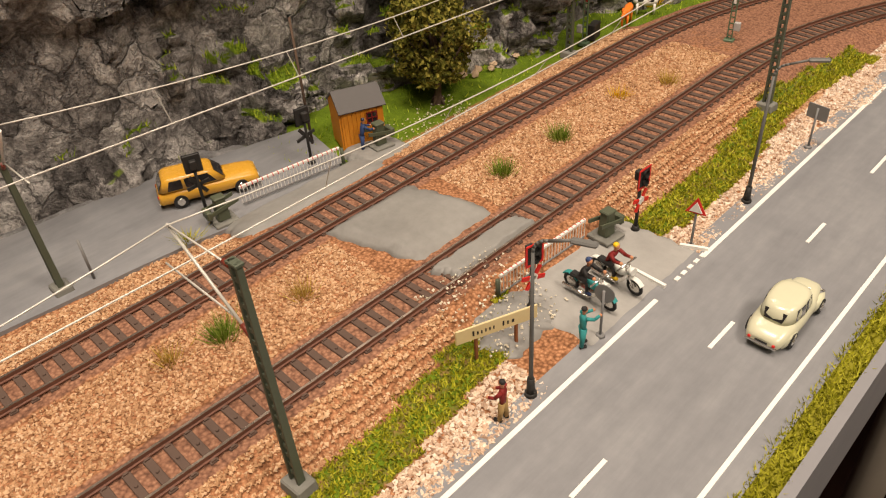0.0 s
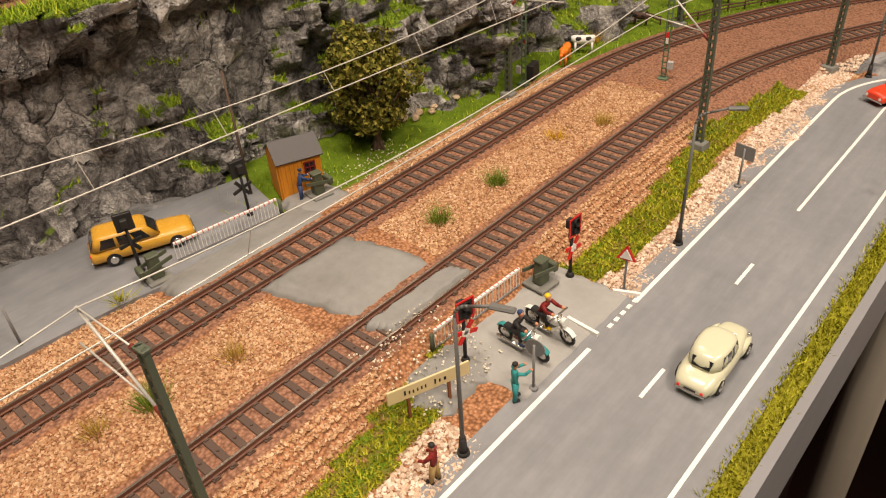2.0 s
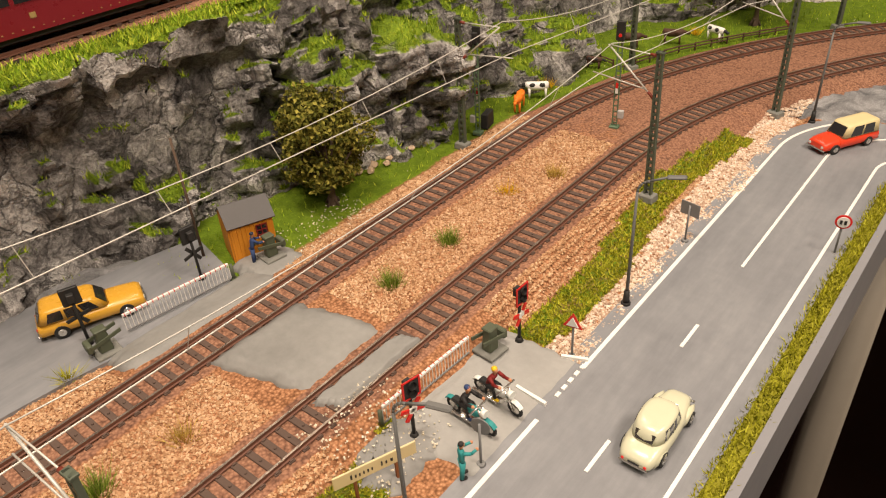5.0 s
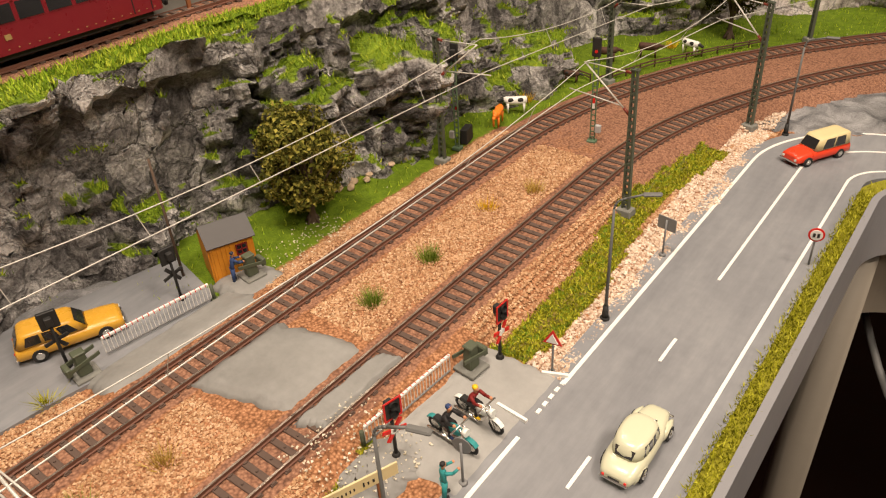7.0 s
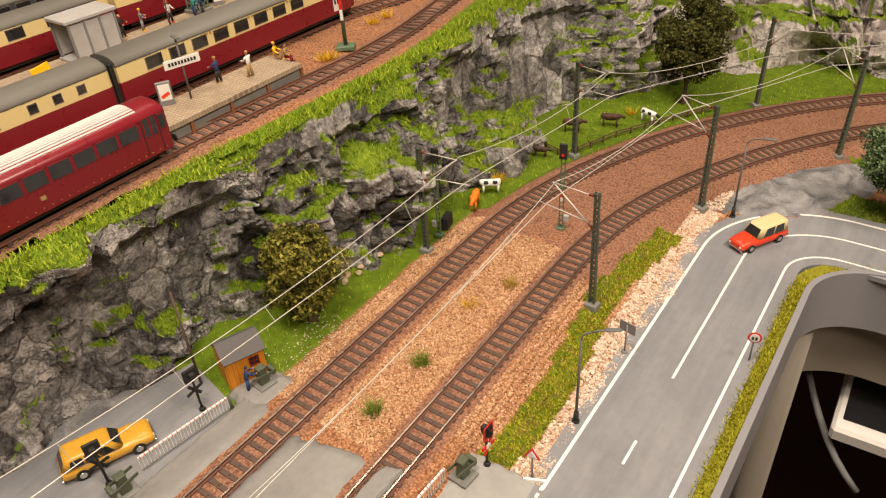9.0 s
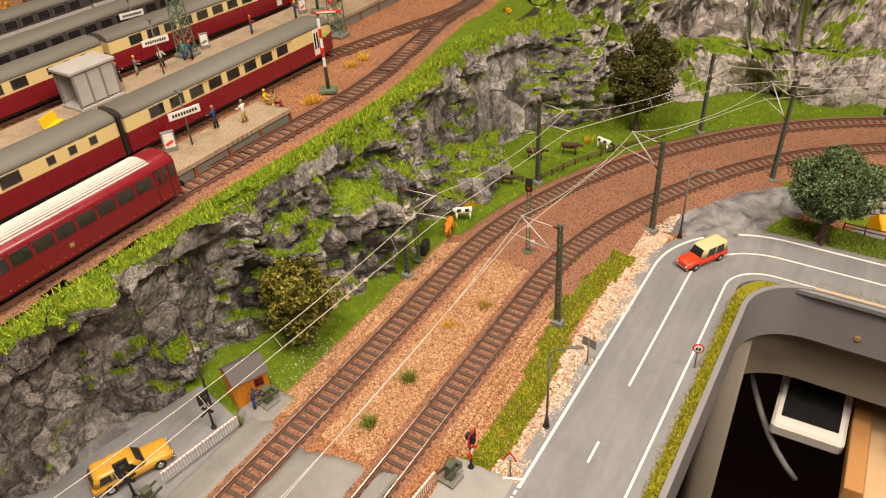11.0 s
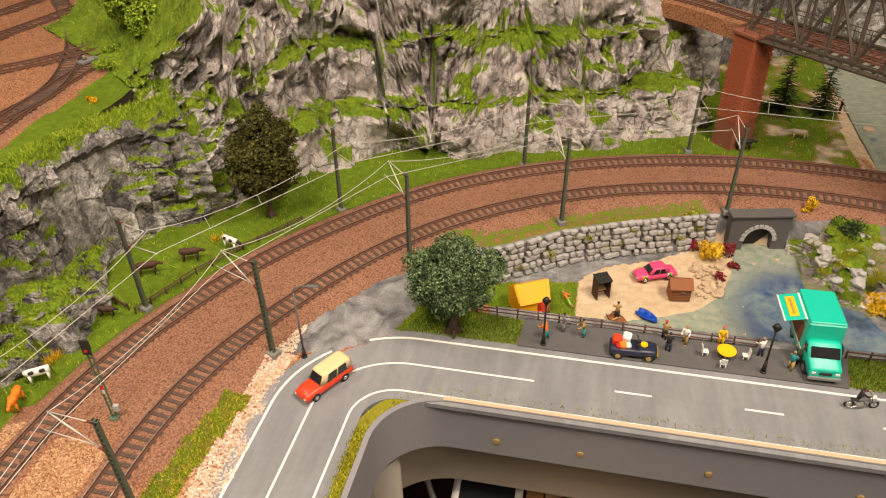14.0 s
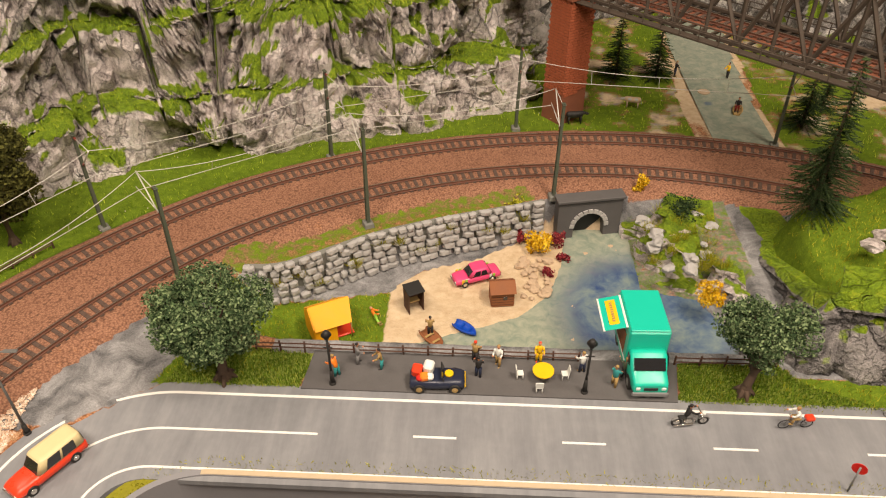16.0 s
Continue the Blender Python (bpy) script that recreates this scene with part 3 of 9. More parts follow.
# ---- the upper level ----
def build_plateau():
    xs, ys = np.arange(-1.6, -0.36, 0.006), np.arange(-0.42, 1.6, 0.006)
    gx, gy = np.meshgrid(xs, ys)
    x, y = gx.ravel(), gy.ravel()
    du = reach([(p.x, p.y) for p in UPPER], x, y)
    edge = reach(cxy, x, y)
    grass = np.where((edge < 0.1) & (x > -0.5), smoothstep(0.02, 0.032, du) * (x > np.interp(y, [p.y for p in UPPER], [p.x for p in UPPER])), 0)
    grass = np.where((y > 0.75) & (x > np.interp(y, [p.y for p in UPPER], [p.x for p in UPPER]) + 0.03), 1, grass)
    dirt = np.where(du < 0.017, 1.0, 0.45)
    z = 0.1185 + 0.0015 * np.array([noise.fractal(Vector((a * 50, b * 50, 2)), 0.8, 2, 3) for a, b in zip(x, y)])
    n = len(xs)
    right = np.interp(y, [p.y for p in CLIFF], [p.x for p in CLIFF])
    cells = (x < right - np.interp(y, [0.0, 0.3, 0.45, 0.8], [0.016, 0.018, 0.044, 0.055])).reshape(gx.shape)
    ok = cells[:-1, :-1] & cells[1:, :-1] & cells[:-1, 1:] & cells[1:, 1:]
    jj, ii = np.nonzero(ok)
    base = jj * n + ii
    faces = np.stack([base, base + 1, base + n + 1, base + n], 1)
    ob = raw_mesh("upper_ground", np.stack([x, y, z], 1), faces, MAT["ground"], smooth=True, attrs={"dirt": dirt, "grass": grass, "sand": 0 * x, "grey": 0 * x})
    return tagged(ob, "upper station ground of brown and ochre ballast", "ground", kind="structure")


build_plateau()


# ---- road with its painted lines ----
def ribbon(name, line, offset0, offset1, z0, z1, mat, parent=None, label=""):
    """A flat band along a line, from one side offset to the other, with thickness."""
    v, f = [], []
    n = len(line)
    for i, p in enumerate(line):
        t = (line[min(i + 1, n - 1)] - line[max(i - 1, 0)]).normalized()
        s = Vector((t.y, -t.x, 0))
        for o, z in ((offset0, z0), (offset0, z1), (offset1, z1), (offset1, z0)):
            q = p + s * o
            v.append((q.x, q.y, z))
    for i in range(n - 1):
        for k in range(4):
            a, b = i * 4 + k, i * 4 + (k + 1) % 4
            f.append((a, b, b + 4, a + 4)[::-1])
    f.append((0, 1, 2, 3))
    f.append(tuple((n - 1) * 4 + k for k in (3, 2, 1, 0)))
    ob = raw_mesh(name, v, f, mat, parent)
    if label:
        ob["label"] = label
    return ob


def road_line(r):
    """The road's course at a given distance from the bend's centre."""
    cx, cy = ROAD_C
    pts = [Vector((cx - r, -0.42 + 0.02 * k, 0)) for k in range(48)]
    pts += [Vector((cx - r * math.cos(a), cy + r * math.sin(a), 0)) for a in np.linspace(0, math.pi / 2, 28)]
    pts += [Vector((cx + 0.02 * k, cy + r, 0)) for k in range(1, 48)]
    return pts


mid = road_line(0.07)
road = tagged(ribbon("road", mid, -0.043, 0.044, -0.004, 0.0, MAT["road"]), "grey two-lane model road with white lines", "road", kind="structure")


def stretch(r, a, b):
    """The piece of a road line between two distances along it."""
    line = resample(road_line(r), 0.004)
    return line[int(a / 0.004):int(b / 0.004)]


ribbon("road_line", stretch(0.103, 0.0, 0.62 + 0.03), -0.0011, 0.0011, -0.001, 0.00035, MAT["line"], road)
ribbon("road_line", stretch(0.103, 0.688, 2.0), -0.0011, 0.0011, -0.001, 0.00035, MAT["line"], road)
ribbon("road_line", stretch(0.036, 0.0, 1.9), -0.0009, 0.0009, -0.001, 0.00035, MAT["line"], road)
arc = 0.96 + 0.07 * math.pi / 2
ribbon("road_line", stretch(0.0695, 0.807, arc + 0.104), -0.0009, 0.0009, -0.001, 0.00035, MAT["line"], road)
for k in range(-6, 1):
    y0 = 0.305 + 0.092 * k + 0.42
    if y0 > 0:
        ribbon("road_dash", stretch(0.0695, y0, y0 + 0.0265), -0.0009, 0.0009, -0.001, 0.00035, MAT["line"], road)
for k in range(8):
    s = arc + 0.168 + 0.0955 * k - 0.002
    ribbon("road_dash", stretch(0.0705, s, s + 0.0315), -0.0009, 0.0009, -0.001, 0.00035, MAT["line"], road)

# the grey board that closes the layout towards the aisle
curb = [Vector((-0.017, -0.42 + 0.02 * k, 0)) for k in range(47)]
curb += [Vector((0.04 - 0.057 * math.cos(a), 0.518 + 0.057 * math.sin(a), 0)) for a in np.linspace(0, math.pi / 2, 24)]
curb += [Vector((0.04 + 0.02 * k, 0.575, 0)) for k in range(1, 46)]
fascia = tagged(ribbon("fascia", curb, 0.0, 0.0045, -0.052, 0.0012, MAT["fascia"]), "grey painted curved edging board of the layout", "edging board", kind="structure")
ribbon("board_edge", curb[68:], 0.0003, 0.0042, -0.002, 0.0018, MAT["fascia_edge"], fascia, "raw tan edge")
VERGE = plain("verge_flock", (0.24, 0.225, 0.012), 0.9, vary=0.5, grain=500, relief=0.0004)
ribbon("verge", curb, -0.012, 0.0002, -0.012, -0.0006, VERGE, fascia)


# ---- tracks ----
def rail_mesh(name, line, off, z, parent):
    n = len(line)
    prof = [(-1.1, 0), (-1.1, 0.5), (-0.4, 0.8), (-0.55, 2.0), (-0.55, 2.6), (0.55, 2.6), (0.55, 2.0), (0.4, 0.8), (1.1, 0.5), (1.1, 0)]
    v, f, mi = [], [], []
    for i, p in enumerate(line):
        t = (line[min(i + 1, n - 1)] - line[max(i - 1, 0)]).normalized()
        s = Vector((t.y, -t.x, 0))
        for a, h in prof:
            q = p + s * (off + a * MM)
            v.append((q.x, q.y, z + h * MM))
    k = len(prof)
    for i in range(n - 1):
        for j in range(k - 1):
            f.append((i * k + j, i * k + j + 1, (i + 1) * k + j + 1, (i + 1) * k + j)[::-1])
            mi.append(1 if j == 4 else 0)
    return raw_mesh(name, v, f, [MAT["rust"], MAT["steel"]], parent, mat_index=mi)


def sleeper_data():
    bm = bmesh.new()
    box(bm, (0, 0, 0), (22.5, 3.3, 2.2), 0.25)
    for x in (-9.0, 9.0):
        for s in (-1.6, 1.6):
            box(bm, (x + s, 0, 1.3), (0.9, 1.9, 0.8))
    rod(bm, (0, 0, 1.0), (0, 0, 1.75), 0.75, 0.55, 7)
    ob = link_mesh("sleeper", bm, MAT["sleeper"])
    me = ob.data
    bpy.data.objects.remove(ob)
    return me


SLEEPER = sleeper_data()


def build_track(line, z, label, single=True, gap=0.0079, start=0.0):
    track = thing("railway_track", label, "track", kind="structure")
    line = resample(line, 0.006)
    rail_mesh("rail", line, -0.009, z + 0.0001, track)
    rail_mesh("rail", line, 0.009, z + 0.0001, track)
    places = resample(line, gap)
    joined_v, joined_f = [], []
    for i, p in enumerate(places):
        t = (places[min(i + 1, len(places) - 1)] - places[max(i - 1, 0)]).normalized()
        m = Matrix.Translation((p.x, p.y, z - 0.001)) @ Matrix.Rotation(math.atan2(t.y, t.x) - math.pi / 2 + rng.uniform(-0.02, 0.02), 4, "Z")
        if single:
            ob = new("sleeper", SLEEPER)
            ob.parent = track
            ob.matrix_basis = m
        else:
            k = len(joined_v)
            joined_v += [m @ Vector((x * 11.5 * MM, y * 1.5 * MM, h * MM)) for h in (-0.5, 1.1) for x, y in ((-1, -1), (1, -1), (1, 1), (-1, 1))]
            joined_f += [(k + 4, k + 5, k + 6, k + 7), (k, k + 1, k + 5, k + 4), (k + 1, k + 2, k + 6, k + 5), (k + 2, k + 3, k + 7, k + 6), (k + 3, k, k + 4, k + 7)]
    if not single:
        tagged(raw_mesh("sleeper_row", joined_v, joined_f, MAT["sleeper"], track), kind="stuff")
    return track


# ---- paints for the models ----
PAINT = {
    "cream": plain("cream_car_paint", (0.58, 0.575, 0.42), 0.22, vary=0.06, relief=0, spec=0.6),
    "ochre": plain("ochre_car_paint", (0.62, 0.33, 0.035), 0.28, vary=0.1, relief=0, spec=0.6),
    "red": plain("bright_red_paint", (0.72, 0.055, 0.02), 0.3, vary=0.08, relief=0),
    "ivory": plain("ivory_paint", (0.66, 0.55, 0.3), 0.4, vary=0.1, relief=0),
    "wine": plain("wine_red_train_paint", (0.2, 0.012, 0.02), 0.3, vary=0.15, relief=0, spec=0.5),
    "train_cream": plain("cream_train_paint", (0.72, 0.58, 0.27), 0.35, vary=0.1, relief=0),
    "roof_grey": plain("grey_train_roof", (0.15, 0.145, 0.125), 0.6, vary=0.2),
    "roof_pale": plain("pale_ribbed_roof", (0.62, 0.58, 0.55), 0.6, vary=0.2),
    "glass": plain("dark_glazing", (0.02, 0.02, 0.022), 0.08, vary=0.1, relief=0, spec=0.8),
    "chrome": plain("chrome_trim", (0.7, 0.68, 0.64), 0.2, metal=0.9, relief=0),
    "rubber": plain("black_rubber", (0.02, 0.02, 0.02), 0.7, relief=0),
    "black": plain("matt_black", (0.022, 0.021, 0.02), 0.6, vary=0.3),
    "pink": plain("pink_paint", (0.72, 0.07, 0.2), 0.35, relief=0),
    "lime": plain("lime_stripe", (0.3, 0.55, 0.06), 0.4, relief=0),
    "navy": plain("navy_paint", (0.02, 0.025, 0.05), 0.35, relief=0),
    "mint": plain("turquoise_plastic", (0.01, 0.5, 0.36), 0.35, vary=0.06, relief=0, spec=0.5),
    "mint_white": plain("white_trim", (0.75, 0.76, 0.72), 0.5, relief=0),
    "orange_wood": plain("orange_stained_boards", (0.62, 0.235, 0.015), 0.6, vary=0.2, grain=500),
    "brown_wood": plain("brown_boards", (0.26, 0.095, 0.035), 0.75, vary=0.3, grain=500),
    "fence_wood": plain("dark_fence_wood", (0.075, 0.035, 0.022), 0.75, vary=0.3),
    "felt": plain("grey_roof_felt", (0.11, 0.105, 0.105), 0.85, vary=0.2, grain=1500),
    "machine": plain("olive_machine_paint", (0.085, 0.098, 0.062), 0.55, vary=0.3),
    "white": plain("white_enamel", (0.78, 0.76, 0.72), 0.45, vary=0.1),
    "signal_red": plain("signal_red", (0.62, 0.02, 0.015), 0.45),
    "grey": plain("grey_enamel", (0.2, 0.2, 0.2), 0.5),
    "pole": plain("grey_pole", (0.13, 0.13, 0.125), 0.5),
    "skin": plain("figure_skin", (0.55, 0.25, 0.13), 0.6, relief=0),
    "teal": plain("teal_cloth", (0.03, 0.25, 0.25), 0.7, relief=0),
    "maroon": plain("maroon_cloth", (0.19, 0.012, 0.01), 0.7, relief=0),
    "tan": plain("tan_cloth", (0.36, 0.24, 0.09), 0.7, relief=0),
    "blue": plain("blue_cloth", (0.025, 0.05, 0.14), 0.7, relief=0),
    "dark": plain("dark_cloth", (0.02, 0.018, 0.018), 0.7, relief=0),
    "yellow": plain("yellow_paint", (0.8, 0.5, 0.01), 0.45, relief=0),
    "orange": plain("orange_paint", (0.85, 0.22, 0.02), 0.5, relief=0),
    "boat_blue": plain("blue_plastic", (0.005, 0.06, 0.42), 0.35, relief=0),
    "tent": plain("yellow_tent_cloth", (0.83, 0.37, 0.005), 0.6, vary=0.12),
    "brick": plain("red_brick", (0.36, 0.095, 0.04), 0.8, vary=0.3),
    "mortar": plain("brick_mortar", (0.24, 0.085, 0.045), 0.9, vary=0.3),
    "bridge": plain("dark_bridge_steel", (0.085, 0.065, 0.05), 0.6, vary=0.35),
    "stone": plain("wall_stone", (0.42, 0.41, 0.4), 0.85, vary=0.35, grain=600, relief=0.0002),
    "tan_stone": plain("sandy_stone", (0.5, 0.37, 0.25), 0.85, vary=0.3, grain=400, relief=0.0002),
    "bark": plain("tree_bark", (0.1, 0.065, 0.045), 0.9, vary=0.35, grain=500, relief=0.0003),
    "lattice": plain("green_lattice_paint", (0.1, 0.16, 0.095), 0.5, vary=0.25),
    "platform": paving_material(),
    "copper": plain("brown_insulator", (0.2, 0.04, 0.025), 0.35),
    "timber": plain("raw_timber", (0.5, 0.26, 0.09), 0.65, vary=0.2, grain=120),
    "plywood": plain("pale_plywood", (0.62, 0.43, 0.24), 0.65, vary=0.15, grain=100),
    "beige": plain("beige_support", (0.22, 0.195, 0.16), 0.65, vary=0.12, grain=100),
    "carpet": plain("dark_carpet", (0.035, 0.012, 0.008), 0.95, vary=0.4, grain=300),
    "paper": plain("white_label", (0.75, 0.73, 0.68), 0.6, vary=0.05, grain=200),
    "pcb": plain("green_case", (0.01, 0.12, 0.08), 0.45),
    "wallpaint": plain("room_wall_paint", (0.32, 0.28, 0.23), 0.8, vary=0.08, grain=40),
}
LEAF = {
    "olive": scattered("olive_leaves", [(0.2, (0.035, 0.04, 0.006)), (0.55, (0.12, 0.12, 0.014)), (0.85, (0.3, 0.26, 0.05))]),
    "deep": scattered("deep_green_leaves", [(0.2, (0.025, 0.05, 0.02)), (0.55, (0.075, 0.125, 0.05)), (0.85, (0.22, 0.29, 0.14))]),
    "brownish": scattered("brown_green_leaves", [(0.2, (0.02, 0.022, 0.005)), (0.55, (0.06, 0.06, 0.012)), (0.9, (0.13, 0.13, 0.03))]),
    "fresh": scattered("fresh_green_leaves", [(0.2, (0.06, 0.11, 0.006)), (0.6, (0.2, 0.31, 0.02)), (0.9, (0.38, 0.47, 0.05))]),
    "needle": scattered("fir_needles", [(0.2, (0.01, 0.022, 0.008)), (0.55, (0.028, 0.055, 0.018)), (0.9, (0.075, 0.11, 0.035))]),
    "gold": scattered("yellow_foliage", [(0.2, (0.4, 0.2, 0.0)), (0.55, (0.68, 0.4, 0.006)), (0.9, (0.8, 0.58, 0.05))]),
    "crimson": scattered("dark_red_foliage", [(0.2, (0.08, 0.008, 0.012)), (0.55, (0.2, 0.015, 0.03)), (0.9, (0.36, 0.07, 0.06))]),
    "grass": scattered("flock_grass", [(0.2, (0.09, 0.16, 0.006)), (0.5, (0.21, 0.33, 0.014)), (0.85, (0.43, 0.5, 0.045))]),
    "moss": scattered("olive_flock", [(0.2, (0.14, 0.145, 0.004)), (0.5, (0.28, 0.275, 0.008)), (0.85, (0.46, 0.44, 0.04))]),
    "dry": scattered("dry_grass", [(0.2, (0.28, 0.17, 0.03)), (0.6, (0.5, 0.33, 0.06)), (0.9, (0.62, 0.48, 0.14))]),
    "tuft": scattered("tuft_grass", [(0.2, (0.06, 0.11, 0.008)), (0.55, (0.18, 0.28, 0.025)), (0.9, (0.38, 0.43, 0.09))]),
    "ballast": scattered("ochre_gravel", [(0.1, (0.27, 0.145, 0.075)), (0.4, (0.42, 0.24, 0.125)), (0.7, (0.53, 0.325, 0.18)), (0.97, (0.64, 0.45, 0.29))]),
    "shoulder": scattered("pale_pink_gravel", [(0.1, (0.3, 0.19, 0.13)), (0.4, (0.54, 0.39, 0.28)), (0.7, (0.66, 0.52, 0.4)), (0.95, (0.76, 0.68, 0.58))]),
    "flower": scattered("white_flowers", [(0.2, (0.5, 0.44, 0.32)), (0.8, (0.72, 0.66, 0.54))]),
}


# ---- overhead line ----
def build_mast(tall=97, arm=-1, reach_mm=34, label="green lattice catenary mast on a concrete foot", arms=True):
    m = thing("catenary_mast", label, "mast", "catenary masts")
    bm = bmesh.new()
    box(bm, (0, 0, 1.5), (11, 9, 5), 0.6, taper=0.9)
    part("foot", bm, MAT["concrete"], m, "grey concrete foot")
    for s in (-1, 1):
        bm = bmesh.new()
        loft(bm, [[(s * (2.0 - 0.6 * k) + dx, dy, 3.5 + (tall - 3.5) * k) for dx, dy in ((-0.55, -1.5 + 0.5 * k), (0.55, -1.5 + 0.5 * k), (0.55, 1.5 - 0.5 * k), (-0.55, 1.5 - 0.5 * k))] for k in (0, 1)], smooth=False)
        part("post", bm, MAT["mast"], m)
    bm = bmesh.new()
    k = 0
    z = 8.0
    while z < tall - 2:
        w = 2 * (2.0 - 0.6 * z / tall)
        box(bm, (0, 0, z), (w, 1.8, 1.6))
        z += 4.6
    box(bm, (0, 0, tall - 0.6), (5.2, 3, 1.2), 0.2)
    part("lattice", bm, MAT["mast"], m)
    if arms:
        R = arm * reach_mm
        bm = bmesh.new()
        rod(bm, (arm * 2, 0, tall * 0.7), (R, 0, tall * 0.985), 0.55)
        part("diagonal_arm", bm, MAT["wire"], m, "silver diagonal tube")
        bm = bmesh.new()
        rod(bm, (arm * 2, 0, tall * 0.97), (R, 0, tall * 0.985), 0.35, n=6)
        part("top_arm", bm, MAT["wire"], m)
        bm = bmesh.new()
        rod(bm, (arm * 8, 0, tall * 0.75), (R * 1.3, 0, tall * 0.79), 0.4, n=6)
        part("steady_arm", bm, MAT["wire"], m)
        for a, b in (((arm * 2, 0, tall * 0.7), (arm * 6, 0, tall * 0.737)), ((arm * 2, 0, tall * 0.97), (arm * 6, 0, tall * 0.972))):
            bm = bmesh.new()
            rod(bm, a, b, 1.0)
            part("insulator", bm, PAINT["copper"], m, "red-brown insulator")
    return m


def along(line, x, y):
    """Nearest place on a line, and its direction."""
    i = min(range(len(line)), key=lambda k: (line[k].x - x) ** 2 + (line[k].y - y) ** 2)
    t = (line[min(i + 1, len(line) - 1)] - line[max(i - 1, 0)]).normalized()
    return line[i], t


FRONT_MASTS = [(-0.145, 0.062), (-0.149, 0.423), (-0.124, 0.597), (-0.039, 0.751), (0.101, 0.846), (0.27, 0.898)]
BACK_MASTS = [(-0.318, 0.052), (-0.295, 0.419), (-0.261, 0.634), (-0.141, 0.828), (0.048, 0.96), (0.238, 1.03), (0.507, 1.005)]
mast_model = None
wire_ends = {"front": [], "back": []}
for side, spots, line in (("front", FRONT_MASTS, FRONT), ("back", BACK_MASTS, BACK)):
    for x, y in spots:
        p, t = along(resample(line, 0.005), x, y)
        d = Vector((p.x - x, p.y - y, 0))
        a = math.atan2(d.y, d.x)
        m = pose(x, y, 0.0, rng.uniform(-1.2, 1.2), rng.uniform(-1.2, 1.2), math.degrees(a) + 180)
        if mast_model is None:
            mast_model = build_mast()
            mast_model.matrix_basis = m
        else:
            copy_thing(mast_model, m)
        u = d.normalized()
        wire_ends[side].append((Vector((x, y, 0)) + u * 0.034, Vector((x, y, 0)) + u * 0.040))


def overhead_span(a, b):
    """Messenger and contact wire between two masts, with droppers."""
    w = thing("overhead_wire", "silver overhead wire pair with thin droppers", "overhead wire", "overhead wires")
    top = [a[0] + Vector((0, 0, 0.0955)), b[0] + Vector((0, 0, 0.0955))]
    low = [a[1] + Vector((0, 0, 0.0762)), b[1] + Vector((0, 0, 0.0762))]
    n = max(3, round((top[1] - top[0]).length / 0.06))
    bm = bmesh.new()
    hi = []
    for k in range(17):
        s = k / 16
        hi.append(top[0].lerp(top[1], s) - Vector((0, 0, 0.011 * 4 * s * (1 - s))))
    tube(bm, [q * 1000 for q in hi], 0.29, 5)
    part("messenger_wire", bm, MAT["wire"], w)
    bm = bmesh.new()
    rod(bm, low[0] * 1000, low[1] * 1000, 0.31, n=5)
    part("contact_wire", bm, MAT["wire"], w)
    for k in range(1, n):
        s = k / n
        p = top[0].lerp(top[1], s) - Vector((0, 0, 0.011 * 4 * s * (1 - s)))
        bm = bmesh.new()
        rod(bm, p * 1000, low[0].lerp(low[1], s) * 1000, 0.2, n=4)
        part("dropper", bm, MAT["wire"], w)


for side in ("front", "back"):
    ends = wire_ends[side]
    first = ends[0]
    back_off = Vector((0.0, -0.36, 0))
    overhead_span((first[0] + back_off, first[1] + back_off), first)
    for a, b in zip(ends, ends[1:]):
        overhead_span(a, b)


# ---- cars ----
def ring(x, w, z0, z1, e=3.2, n=20):
    out = []
    for k in range(n):
        a = 2 * math.pi * k / n
        c, s = math.cos(a), math.sin(a)
        out.append((x, w * math.copysign(abs(c) ** (2 / e), c), (z0 + z1) / 2 + (z1 - z0) / 2 * math.copysign(abs(s) ** (2 / e), s)))
    return out


def build_wheel(car, x, y, r, w=3.2, rim="chrome"):
    bm = bmesh.new()
    s = math.copysign(1, y)
    rod(bm, (x, y - w / 2, r), (x, y + w / 2, r), r, n=18)
    tyre = part("wheel", bm, PAINT["rubber"], car, "black tyre")
    bm = bmesh.new()
    rod(bm, (x, y + s * w * 0.3, r), (x, y + s * (w / 2 + 0.25), r), r * 0.62, r * 0.52, n=16)
    rod(bm, (x, y + s * w * 0.3, r), (x, y + s * (w / 2 + 0.6), r), r * 0.22, r * 0.15, n=8)
    part("rim", bm, PAINT[rim], tyre)


def panel(bm, corners, out, inset=0.0):
    """A pane on a slanting side: corners pulled to their middle and set proud."""
    c = sum((Vector(p) for p in corners), Vector()) / len(corners)
    plate(bm, [Vector(p).lerp(c, inset) for p in corners], out)


